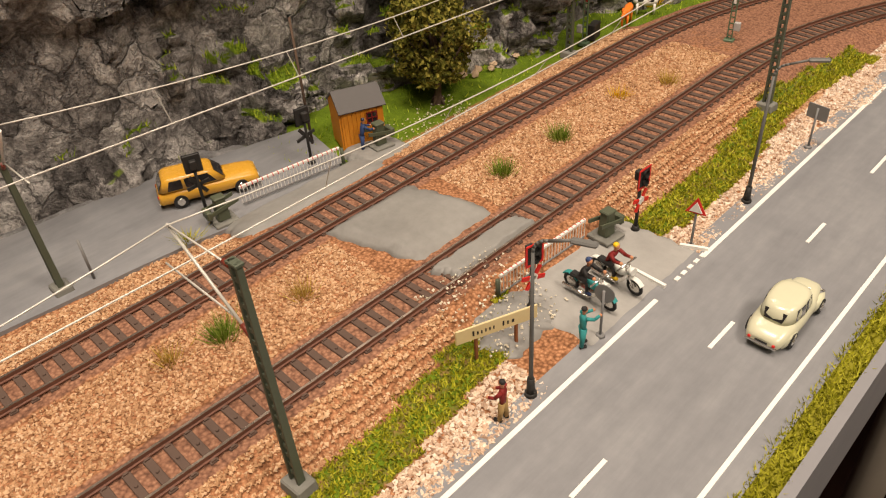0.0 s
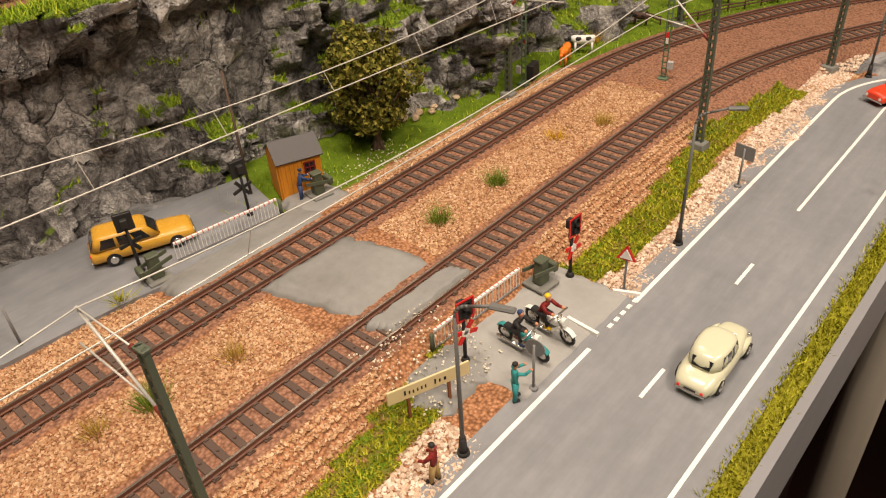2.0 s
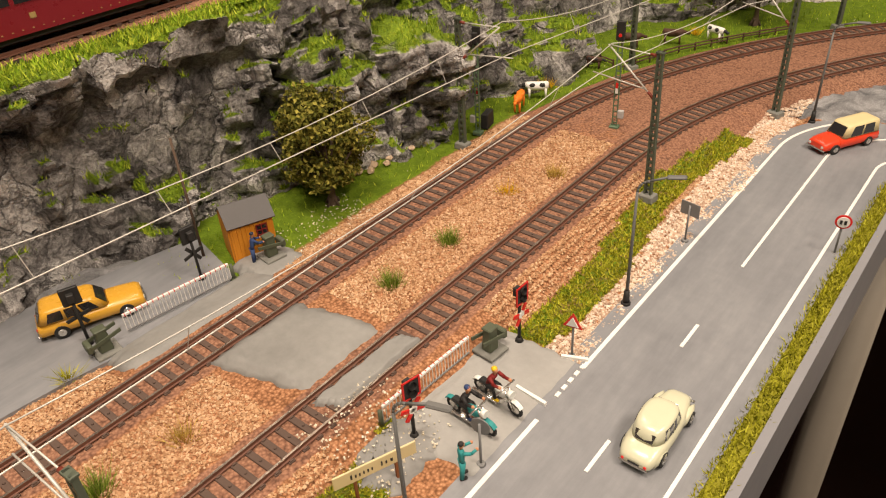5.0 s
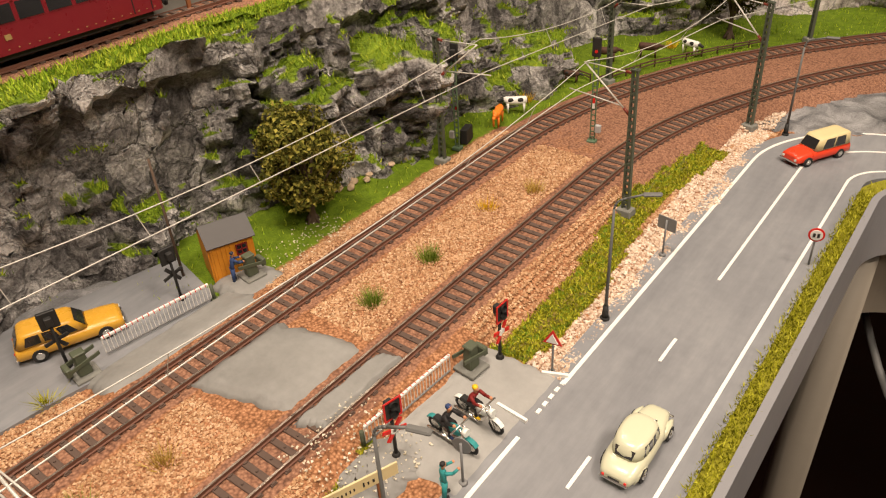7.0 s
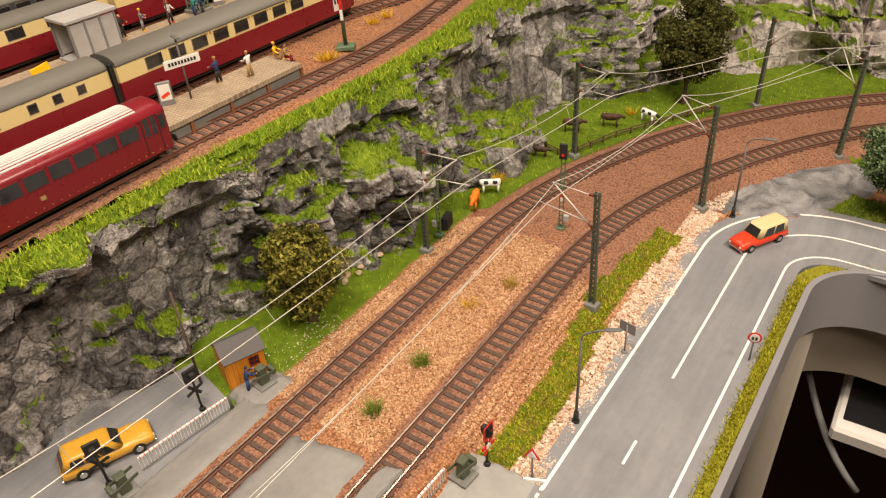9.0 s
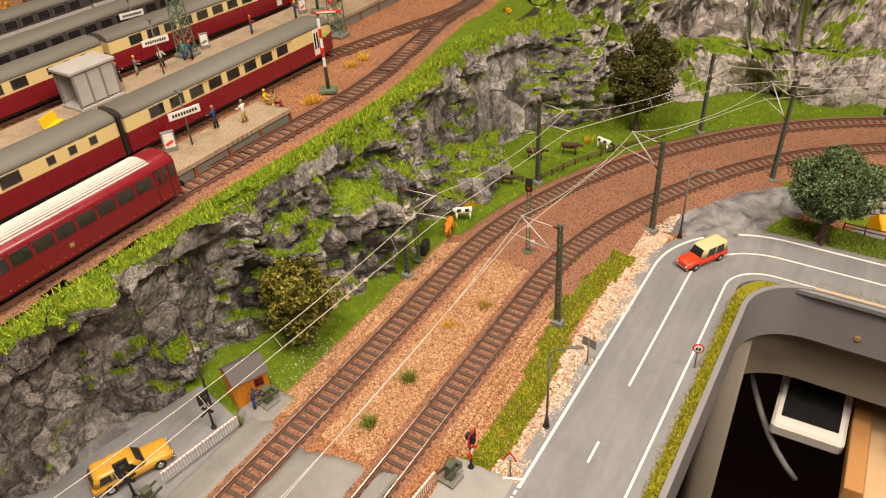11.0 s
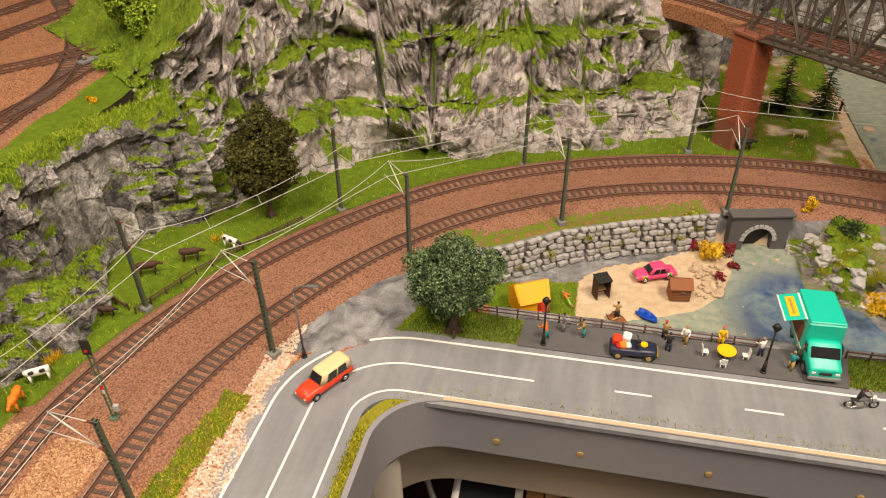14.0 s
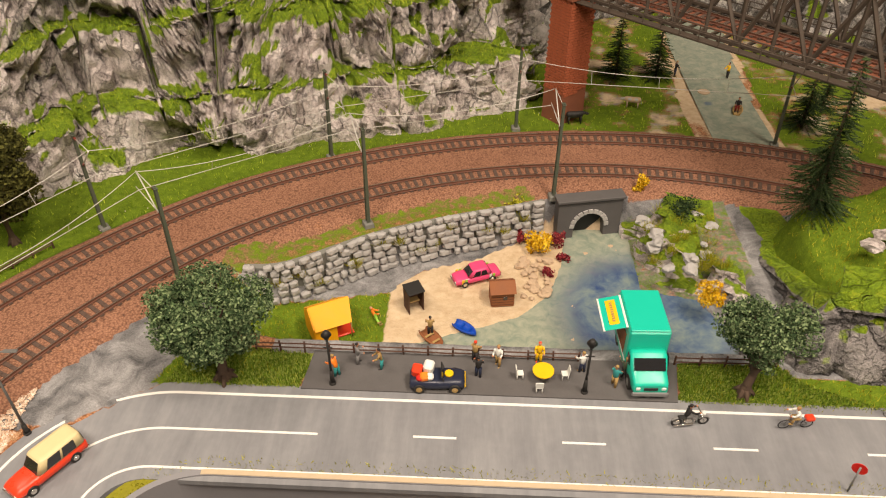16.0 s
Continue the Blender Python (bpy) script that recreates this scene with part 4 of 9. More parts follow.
def build_car(name, label, body_mat, roof_mat, body, cabin, wheels, r, lights=True, stripe=None, roof_e=5.0, tail="signal_red", estate=False, extra=None, round_cabin=False):
    """body: stations (x, half width, bottom, top). cabin: (rear x, front x, half width, base z, rear top x, front top x, top half width, top z)."""
    car = thing(name, label, "car", "model vehicles")
    bm = bmesh.new()
    loft(bm, [ring(x, w, a, b) for x, w, a, b in body])
    part("body", bm, PAINT[body_mat], car, smooth=False)
    xr, xf, wb, zb, tr, tf, wt, zt = cabin
    bm = bmesh.new()

    def plan(x0, x1, w, z, k=0.0):
        q = min(w, (x1 - x0) / 2) * 0.28
        pts = [(x0, -w + q), (x0 + q * 0.4, -w + q * 0.3), (x0 + q, -w), (x1 - q, -w), (x1 - q * 0.3, -w + q * 0.4), (x1, -w + q), (x1, w - q), (x1 - q * 0.3, w - q * 0.4), (x1 - q, w), (x0 + q, w), (x0 + q * 0.4, w - q * 0.3), (x0, w - q)]
        return [(x, y, z) for x, y in pts]
    if round_cabin:
        rings_ = []
        for k, e in ((0, 3.2), (0.25, 3.0), (0.5, 2.9), (0.72, 2.8), (0.88, 2.6), (0.96, 2.4), (1.0, 2.2)):
            top_ = k ** 2.2
            x0, x1 = xr + (tr - xr) * top_ * 0.95, xf + (tf - xf) * (0.75 * k + 0.25 * top_)
            w_ = wb + (wt - wb) * (0.6 * k + 0.4 * top_)
            z_ = zb + (zt - zb) * math.sin(k * math.pi / 2) ** 0.9
            if k > 0.8:
                q_ = (k - 0.8) / 0.2
                x0, x1, w_ = x0 + 3.2 * q_, x1 - 3.2 * q_, w_ - 2.6 * q_
            ring_ = []
            for i in range(24):
                an = 2 * math.pi * i / 24
                ca_, sa_ = math.cos(an), math.sin(an)
                ring_.append(((x0 + x1) / 2 + (x1 - x0) / 2 * math.copysign(abs(ca_) ** (2 / e), ca_), w_ * math.copysign(abs(sa_) ** (2 / e), sa_), z_))
            rings_.append(ring_)
        loft(bm, rings_)
    else:
        loft(bm, [plan(xr, xf, wb, zb), plan(tr, tf, wt, zt - 1.0), plan(tr + 1.0, tf - 1.0, wt - 0.8, zt - 0.3), plan(tr + 3, tf - 3, wt - 3, zt)])
    part("cabin", bm, PAINT[roof_mat], car)
    lo, hi = zb + 0.5, zt - 1.5

    def at(f, z, s):
        if round_cabin:
            k = math.asin(min(1, ((z - zb) / (zt - zb)) ** (1 / 0.9))) * 2 / math.pi
            top_ = k ** 2.2
            x0, x1 = xr + (tr - xr) * top_ * 0.95, xf + (tf - xf) * (0.75 * k + 0.25 * top_)
            w = wb + (wt - wb) * (0.6 * k + 0.4 * top_)
            return Vector((x0 + (x1 - x0) * f, s * w * (1 - abs(2 * f - 1) ** 2.9) ** (1 / 2.9), z))
        k = (z - zb) / (zt - 1.0 - zb)
        x0, x1 = xr + (tr - xr) * k, xf + (tf - xf) * k
        w = wb + (wt - wb) * k
        return Vector((x0 + (x1 - x0) * f, s * w, z))
    spans = [(0.13, 0.36), (0.41, 0.62), (0.66, 0.87)] if estate else [(0.2, 0.48), (0.53, 0.82)]
    for s in (-1, 1):
        for f0, f1 in spans:
            bm = bmesh.new()
            c = [at(f0, lo, s), at(f1, lo, s), at(f1, hi, s), at(f0, hi, s)]
            plate(bm, c if s < 0 else c[::-1], 0.22)
            part("side_window", bm, PAINT["glass"], car, "dark side window")
    for f, nm in ((1, "windscreen"), (0, "rear_window")):
        bm = bmesh.new()
        sx = 1 if f else -1
        k0, k1 = (lo + 0.4 - zb) / (zt - 1 - zb), (hi - zb) / (zt - 1 - zb)
        ex, et = (xf, tf) if f else (xr, tr)
        w0, w1 = (wb + (wt - wb) * k0) * 0.78, (wb + (wt - wb) * k1) * 0.76
        if round_cabin:
            sgn = 1 if f else -1
            e0, e1 = at(0.985 if f else 0.015, lo + 0.6, 1), at(0.965 if f else 0.035, hi - 0.6, 1)
            w0, w1 = e0.y * 1.15, e1.y * 1.1
            xa, xb = e0.x + sgn * 0.2, e1.x + sgn * 0.2
            k0 = k1 = 0
            c = [(xa, -w0, lo + 0.6), (xa, w0, lo + 0.6), (xb, w1, hi - 0.6), (xb, -w1, hi - 0.6)]
            plate(bm, c if f else c[::-1], 0.25)
            part(nm, bm, PAINT["glass"], car)
            continue
        c = [(ex + (et - ex) * k0, -w0, lo + 0.4), (ex + (et - ex) * k0, w0, lo + 0.4), (ex + (et - ex) * k1, w1, hi), (ex + (et - ex) * k1, -w1, hi)]
        plate(bm, c if f else c[::-1], 0.22)
        part(nm, bm, PAINT["glass"], car)
    for x in wheels:
        w = max(b[1] for b in body)
        for s in (-1, 1):
            build_wheel(car, x, s * (w - 1.35), r)
    x0, x1 = body[0][0], body[-1][0]
    zmid = body[0][2] + 1.5
    for x, nm in ((x0 - 0.3, "rear_bumper"), (x1 + 0.3, "front_bumper")):
        bm = bmesh.new()
        w = body[1][1] * 0.96
        box(bm, (x, 0, zmid), (1.0, 2 * w, 1.2), 0.35)
        part(nm, bm, PAINT["chrome"], car)
    for s in (-1, 1):
        bm = bmesh.new()
        rod(bm, (x1 - 0.8, s * body[-2][1] * 0.72, body[-1][3] - 1.6), (x1 + 0.35, s * body[-2][1] * 0.72, body[-1][3] - 1.6), 1.0, n=10)
        part("headlight", bm, PAINT["mint_white"], car)
        bm = bmesh.new()
        box(bm, (x0 + 0.1, s * body[1][1] * 0.74, body[0][3] - 1.4), (0.9, 1.2, 1.6), 0.25)
        part("tail_light", bm, PAINT[tail], car)
    if extra:
        extra(car)
    return car


def cream_extra(car):
    for s in (-1, 1):
        for x0, x1, z, w in ((-19, -6, 5.2, 8.3), (7, 20, 5.4, 8.2)):
            bm = bmesh.new()
            loft(bm, [ring(x0 + (x1 - x0) * k, 0.6 + 1.6 * math.sin(math.pi * min(1, k * 1.05)), z - 3.2, z + 2.6 * math.sin(math.pi * (0.12 + 0.8 * k)), 2.4, 12) for k in (0, 0.12, 0.3, 0.5, 0.7, 0.88, 1)])
            for v in bm.verts:
                v.co.y += s * (w - 1.2)
            part("fender", bm, PAINT["cream"], car)
    bm = bmesh.new()
    box(bm, (-23.2, 0, 4.6), (0.25, 5, 1.5), 0.1)
    part("number_plate", bm, PAINT["black"], car)


cream_body = [(-23, 4.2, 2.4, 6.0), (-22, 6.6, 2.0, 7.4), (-19, 7.8, 1.8, 8.8), (-13, 8.6, 1.8, 10.2), (-4, 8.8, 1.8, 10.6), (7, 8.4, 1.8, 10.3), (13, 7.0, 1.8, 10.2), (19, 5.6, 1.9, 9.4), (22, 4.8, 2.2, 7.6), (23, 3.4, 2.6, 6.4)]
cream_car = build_car("vintage_car", "rounded cream vintage saloon car on the road", "cream", "cream", cream_body, (-15.5, 10, 7.6, 9.6, -8.5, 4.5, 6.3, 16.6), (-13.5, 13.5), 3.5, extra=cream_extra, round_cabin=True)
cream_car.matrix_basis = pose(-0.0535, 0.2465, 0, 0, 0, 90)

ochre_body = [(-24, 7.4, 2.4, 8.4), (-23, 8.5, 1.9, 9.6), (-12, 8.9, 1.8, 10.0), (6, 8.9, 1.8, 10.0), (16, 8.7, 1.8, 9.6), (22, 8.4, 1.9, 9.0), (24, 7.6, 2.6, 8.0)]
ochre_car = build_car("estate_car", "ochre yellow estate car parked below the cliff", "ochre", "ochre", ochre_body, (-23.4, 8.6, 8.4, 9.6, -20.5, 3.4, 7.3, 16.0), (-14.5, 15), 3.5, estate=True)
ochre_car.matrix_basis = pose(-0.339, 0.1455, 0.0012, 0, 0, 68) @ Matrix.Scale(1.12, 4)

van_body = [(-24, 7.6, 2.2, 9.2), (-23, 8.4, 1.8, 10.2), (-8, 8.9, 1.8, 10.4), (8, 8.8, 1.8, 10.4), (14, 8.4, 1.8, 10.2), (20, 8.0, 1.9, 9.6), (23, 7.6, 2.2, 8.4), (24, 6.8, 2.8, 7.4)]
red_van = build_car("panel_van", "red delivery van with an ivory roof on the bend", "red", "ivory", van_body, (-23.6, 9.5, 8.3, 9.8, -22.8, 5.0, 7.4, 18.4), (-14, 15), 3.5)
red_van.matrix_basis = pose(-0.066, 0.5695, 0, 0, 0, 240)

pink_body = [(-21, 6.8, 2.2, 7.6), (-20, 7.6, 1.8, 8.6), (-8, 8.2, 1.8, 9.2), (6, 8.2, 1.8, 9.2), (16, 7.8, 1.8, 8.8), (20, 7.2, 2.0, 8.0), (21, 6.4, 2.6, 7.2)]


def pink_extra(car):
    for s in (-1, 1):
        for x, mt in ((-14, "lime"), (-11, "mint_white"), (12, "lime"), (15, "yellow")):
            bm = bmesh.new()
            box(bm, (x, s * 8.0, 5.5), (2.2, 0.7, 6.2), 0.1)
            part("side_stripe", bm, PAINT[mt], car)


pink_car = build_car("small_saloon_car", "pink saloon car with lime stripes on the beach track", "pink", "pink", pink_body, (-13, 10, 7.7, 8.6, -9.5, 4.5, 6.8, 15.2), (-12.5, 13), 3.2, extra=pink_extra)
pink_car.matrix_basis = pose(0.199, 0.8155, -0.0335, 0, 0, 203)


def build_jeep():
    car = thing("open_car", "dark navy open car loaded with luggage", "car", "model vehicles")
    bm = bmesh.new()
    loft(bm, [ring(x, w, 2.5, z) for x, w, z in ((-19, 7.2, 9.5), (-18, 8, 10.5), (2, 8.2, 10.8), (6, 8, 10.8), (16, 7.4, 10.4), (18.5, 6.6, 9.2))])
    part("body", bm, PAINT["navy"], car)
    for x, y, z, s, mt in ((-14, 1, 13.5, (7, 8, 7), "red"), (-9, -4, 12.5, (6, 6, 5), "orange"), (-6, 3, 14.5, (7, 8, 8), "mint_white"), (-12, -5, 12, (5, 4, 4), "signal_red"), (-5, -4, 12.5, (5, 5, 4), "white")):
        bm = bmesh.new()
        box(bm, (x, y, z), s, 1.2, (8, 5, rng.uniform(-20, 20)))
        part("luggage", bm, PAINT[mt], car)
    bm = bmesh.new()
    box(bm, (3.5, 0, 13.2), (0.7, 14, 5.4), 0.2, (0, -20, 0))
    part("windscreen", bm, PAINT["glass"], car)
    bm = bmesh.new()
    rod(bm, (8, 0, 10.8), (8, 0, 12.3), 3.2, 2.9, n=14)
    part("spare_wheel", bm, PAINT["yellow"], car, "yellow spare wheel")
    bm = bmesh.new()
    box(bm, (19, 0, 6), (0.8, 14.5, 1.2), 0.3)
    part("front_bumper", bm, PAINT["yellow"], car)
    for x in (-12.5, 12):
        for s in (-1, 1):
            build_wheel(car, x, s * 7.2, 4.0, rim="tan")
    return car


build_jeep().matrix_basis = pose(0.1745, 0.6595, 0, 0, 0, 2)


def build_truck():
    t = thing("food_truck", "turquoise food truck with an open side hatch and awning", "truck", "model vehicles")
    bm = bmesh.new()
    box(bm, (-12, 0, 20.5), (37, 24, 29), 1.0)
    part("box_body", bm, PAINT["mint"], t)
    bm = bmesh.new()
    box(bm, (-12, 0, 35.6), (36, 23, 1.4), 0.5)
    part("roof", bm, PAINT["mint"], t)
    bm = bmesh.new()
    loft(bm, [ring(x, w, 4.5, z, 6) for x, w, z in ((6, 11.2, 23), (11, 11.2, 23), (17, 10.6, 15.5), (24, 10.2, 13.5), (26, 9.6, 12))])
    part("cab", bm, PAINT["mint"], t)
    bm = bmesh.new()
    plate(bm, [(13.0, -9, 21.3), (13.0, 9, 21.3), (17.6, 9.2, 15.6), (17.6, -9.2, 15.6)][::-1], 0.5)
    part("windscreen", bm, PAINT["glass"], t)
    for s in (-1, 1):
        bm = bmesh.new()
        c = [(8, s * 11.25, 16), (14, s * 11.1, 16), (12, s * 11.1, 21.5), (8, s * 11.25, 21.5)]
        plate(bm, c if s < 0 else c[::-1], 0.3)
        part("side_window", bm, PAINT["glass"], t)
        bm = bmesh.new()
        box(bm, (26.1, s * 7.4, 9.5), (0.8, 2.6, 2), 0.3)
        part("headlight", bm, PAINT["mint_white"], t)
    bm = bmesh.new()
    box(bm, (26.3, 0, 5.2), (1.4, 21, 3), 0.5)
    part("front_bumper", bm, PAINT["grey"], t)
    bm = bmesh.new()
    box(bm, (26.2, 0, 9.3), (0.6, 8, 2.2), 0.2)
    part("grille", bm, PAINT["black"], t)
    bm = bmesh.new()
    box(bm, (-13, -12.1, 20), (26, 0.5, 15), 0.2)
    part("hatch_opening", bm, PAINT["brown_wood"], t, "dark brown serving hatch")
    bm = bmesh.new()
    box(bm, (-13, -19, 32.5), (28, 14.5, 0.8), 0.2, (14, 0, 0))
    aw = part("awning", bm, PAINT["mint"], t)
    bm = bmesh.new()
    box(bm, (-13, -19.2, 33.1), (21, 6, 0.5), 0.1, (14, 0, 0))
    part("awning_sign", bm, PAINT["yellow"], aw, "yellow sign panel")
    bm = bmesh.new()
    for k in range(9):
        box(bm, (-20.5 + 1.9 * k, -19.2, 33.5), (1.2, 1.6, 0.3), 0, (14, 0, 0))
    part("lettering", bm, PAINT["tan"], aw)
    for y in (-25.5, -12.6):
        bm = bmesh.new()
        box(bm, (-13, y, 30.9 if y < -20 else 34.2), (28.2, 1.4, 0.9), 0.2)
        part("awning_edge", bm, PAINT["mint_white"], aw)
    for y in (-12.3, 12.3):
        bm = bmesh.new()
        box(bm, (-12, y, 12), (37.2, 0.4, 1.0))
        part("trim_strip", bm, PAINT["mint_white"], t)
    bm = bmesh.new()
    box(bm, (0, 0, 4.6), (46, 18, 3.4), 0.4)
    part("chassis", bm, PAINT["black"], t)
    for x in (-20, 16):
        for s in (-1, 1):
            build_wheel(t, x, s * 9.6, 4.6, rim="grey")
    return t


build_truck().matrix_basis = pose(0.3175, 0.6835, 0, 0, 0, -88) @ Matrix.Scale(1.17, 4)


# ---- figures: small plain painted dolls ----
def build_figure(label, coat, legs, hair="dark", arms=(25, 35), step=1.6, sit=False, size=1.0, bend=0):
    bm = bmesh.new()
    mats = [PAINT[legs], PAINT[coat], PAINT["skin"], PAINT[hair]]
    hip = 10.0 if not sit else 5.2
    for s in (-1, 1):
        if sit:
            rod(bm, (0, s * 1.2, hip), (4.6, s * 1.5, hip), 1.25, 1.0, 8, 0)
            rod(bm, (4.6, s * 1.5, hip), (4.8, s * 1.5, 0.8), 1.0, 0.8, 8, 0)
            box(bm, (5.4, s * 1.5, 0.6), (3.0, 1.5, 1.1), 0.3, mat=3)
        else:
            rod(bm, (s * step * 0.5, s * 1.5, 0.8), (0, s * 1.15, hip), 0.9, 1.35, 8, 0)
            box(bm, (s * step * 0.5 + 0.7, s * 1.5, 0.6), (3.2, 1.5, 1.2), 0.3, mat=3)
    top = Vector((math.sin(radians(bend)) * 7.2, 0, hip + 7.2 * math.cos(radians(bend))))
    loft(bm, [[(top.x * k + 1.35 * w * math.cos(a), 2.25 * w * math.sin(a), hip - 0.6 + (top.z - hip + 0.4) * k) for a in np.linspace(0, 2 * math.pi, 12, endpoint=False)] for k, w in ((0, 0.85), (0.3, 0.88), (0.75, 1.08), (1, 0.55))], 1)
    for s, a in zip((-1, 1), arms):
        sh = Vector((top.x * 0.92, s * 2.3, top.z - 0.9))
        el = sh + Vector((math.sin(radians(a)) * 3.2, s * 0.8, -math.cos(radians(a)) * 3.2))
        ha = el + Vector((math.sin(radians(a + 40)) * 3.0, -s * 0.2, -math.cos(radians(a + 40)) * 3.0))
        rod(bm, sh, el, 0.85, 0.75, 7, 1)
        rod(bm, el, ha, 0.72, 0.6, 7, 1)
        ball(bm, ha, 0.75, 2, 7)
    head = top + Vector((0.4, 0, 2.1))
    rod(bm, top - Vector((0, 0, 0.5)), head, 0.65, 0.7, 7, 2)
    ball(bm, head, 1.3, 2, 10, (1, 0.88, 1.15))
    ball(bm, head + Vector((-0.25, 0, 0.5)), 1.32, 3, 10, (1.02, 0.95, 0.85))
    ob = link_mesh("figurine", bm, mats, scale=MM * size)
    return tagged(ob, label, "figurine", "model figures")


FIGURES = [
    ((-0.1105, 0.1305, 0), 200, "standing figurine in a maroon jacket and tan trousers", "maroon", "tan", "dark", {}),
    ((-0.1115, 0.1805, 0), 60, "figurine in teal overalls leaning on a sign post", "teal", "teal", "dark", {"arms": (80, 60)}),
    ((-0.3035, 0.2285, 0.003), 70, "figurine of a crossing keeper in a blue uniform", "blue", "blue", "navy", {"arms": (45, 45), "bend": 14}),
    ((0.1035, 0.664, 0), 150, "figurine in an orange top and teal trousers", "orange", "teal", "tan", {"bend": 20}),
    ((0.1165, 0.677, 0), 20, "grey walking figurine by the fence", "grey", "grey", "dark", {}),
    ((0.134, 0.673, 0), 200, "figurine in teal clothes beside the fence", "tan", "teal", "dark", {"bend": 12}),
    ((0.2025, 0.668, 0), 90, "figurine in a dark suit near the open car", "dark", "navy", "dark", {}),
    ((0.2, 0.683, 0), 70, "figurine in a tan coat with a red hat", "tan", "dark", "red", {}),
    ((0.2165, 0.68, 0), 250, "figurine in a white shirt and pale trousers", "mint_white", "tan", "tan", {"step": 3}),
    ((0.2455, 0.6845, 0), 270, "figurine in a yellow dress by the fence", "yellow", "yellow", "red", {}),
    ((0.2755, 0.676, 0), 120, "figurine in white and dark blue by the lamp", "mint_white", "navy", "tan", {}),
    ((0.2965, 0.664, 0), 60, "figurine in a teal shirt at the food truck", "teal", "tan", "tan", {"step": 3}),
    ((0.3045, 0.672, 0), 100, "figurine in an olive shirt at the food truck", "machine", "dark", "tan", {"arms": (80, 70)}),
    ((0.1635, 0.743, -0.034), 100, "figurine in a brown coat on the beach", "tan", "dark", "dark", {}),
    ((-0.4499, 0.3742, 0.132), 200, "figurine in a blue coat on the platform", "blue", "dark", "tan", {}),
    ((-0.436, 0.3937, 0.132), 190, "figurine in pale clothes on the platform", "white", "tan", "tan", {}),
    ((-0.4455, 0.4295, 0.1305), 30, "sitting figurine in yellow at the platform end", "yellow", "tan", "yellow", {"sit": True}),
    ((-0.4345, 0.4305, 0.1305), 30, "sitting figurine in brown at the platform end", "tan", "maroon", "dark", {"sit": True}),
    ((-0.605, 0.452, 0.132), 0, "figurine in white on the far platform", "mint_white", "dark", "red", {}),
    ((-0.598, 0.475, 0.132), 90, "figurine in teal on the far platform", "teal", "blue", "tan", {}),
    ((-0.592, 0.48, 0.132), 240, "figurine in blue on the far platform", "blue", "dark", "red", {}),
    ((-0.59, 0.565, 0.132), 60, "figurine in maroon on the far platform", "maroon", "blue", "tan", {}),
    ((-0.578, 0.625, 0.132), 60, "figurine in blue with a yellow cap on the far platform", "blue", "dark", "yellow", {}),
    ((-0.612, 0.405, 0.132), 30, "dark sitting figurine on the far platform", "dark", "dark", "tan", {}),
    ((-0.61, 0.425, 0.132), 60, "figurine with a yellow hood on the far platform", "grey", "grey", "yellow", {}),
    ((0.437, 1.175, 0.0), 10, "angler figurine in dark clothes by the stream", "dark", "navy", "tan", {}),
    ((0.5, 1.172, 0.0), 200, "figurine in a yellow jacket by the stream", "yellow", "dark", "dark", {}),
]
for at, rz, label, coat, legs, hair, more in FIGURES:
    build_figure(label, coat, legs, hair, **more).matrix_basis = pose(*at, 0, 0, rz)


# ---- level crossing ----
def warped_slab(name, x0, x1, y0, y1, z, mat, label, sag=0.0, edge=0.004, parent=None, skew=0.0, wob=0.0012, ramp_low=0.0):
    """A cast slab with uneven rim and a softly rolled edge."""
    nx, ny = 20, 28
    v, f = [], []
    for j in range(ny + 1):
        for i in range(nx + 1):
            a, b = i / nx, j / ny
            x = x0 + (x1 - x0) * a + wob * noise.noise(Vector((b * 9, a, z * 300 + x0 * 50)))
            y = y0 + (y1 - y0) * b + skew * a + wob * 2 * noise.noise(Vector((a * 9, b + 7, z * 300 + y0 * 50)))
            r = min(a * (x1 - x0), (1 - a) * (x1 - x0), b * (y1 - y0), (1 - b) * (y1 - y0))
            drop = (1 - smoothstep(0, edge, r)) * 0.003
            v.append((x, y, z - drop - sag * smoothstep(0.55, 1, a) - ramp_low * (1 - smoothstep(0, 0.85, a)) + 0.0006 * noise.noise(Vector((x * 60, y * 60, 1)))))
    for j in range(ny):
        for i in range(nx):
            k = j * (nx + 1) + i
            f.append((k, k + 1, k + nx + 2, k + nx + 1))
    n = len(v)
    rim = [i for i in range(nx + 1)] + [j * (nx + 1) + nx for j in range(1, ny + 1)] + [ny * (nx + 1) + i for i in range(nx - 1, -1, -1)] + [j * (nx + 1) for j in range(ny - 1, 0, -1)]
    v += [(v[k][0], v[k][1], v[k][2] - 0.006) for k in rim]
    for k in range(len(rim)):
        q = (k + 1) % len(rim)
        f.append((rim[k], n + k, n + q, rim[q]))
    ob = raw_mesh(name, v, f, mat, parent, smooth=True)
    if parent is None:
        tagged(ob, label, "crossing slab", kind="structure")
    return ob


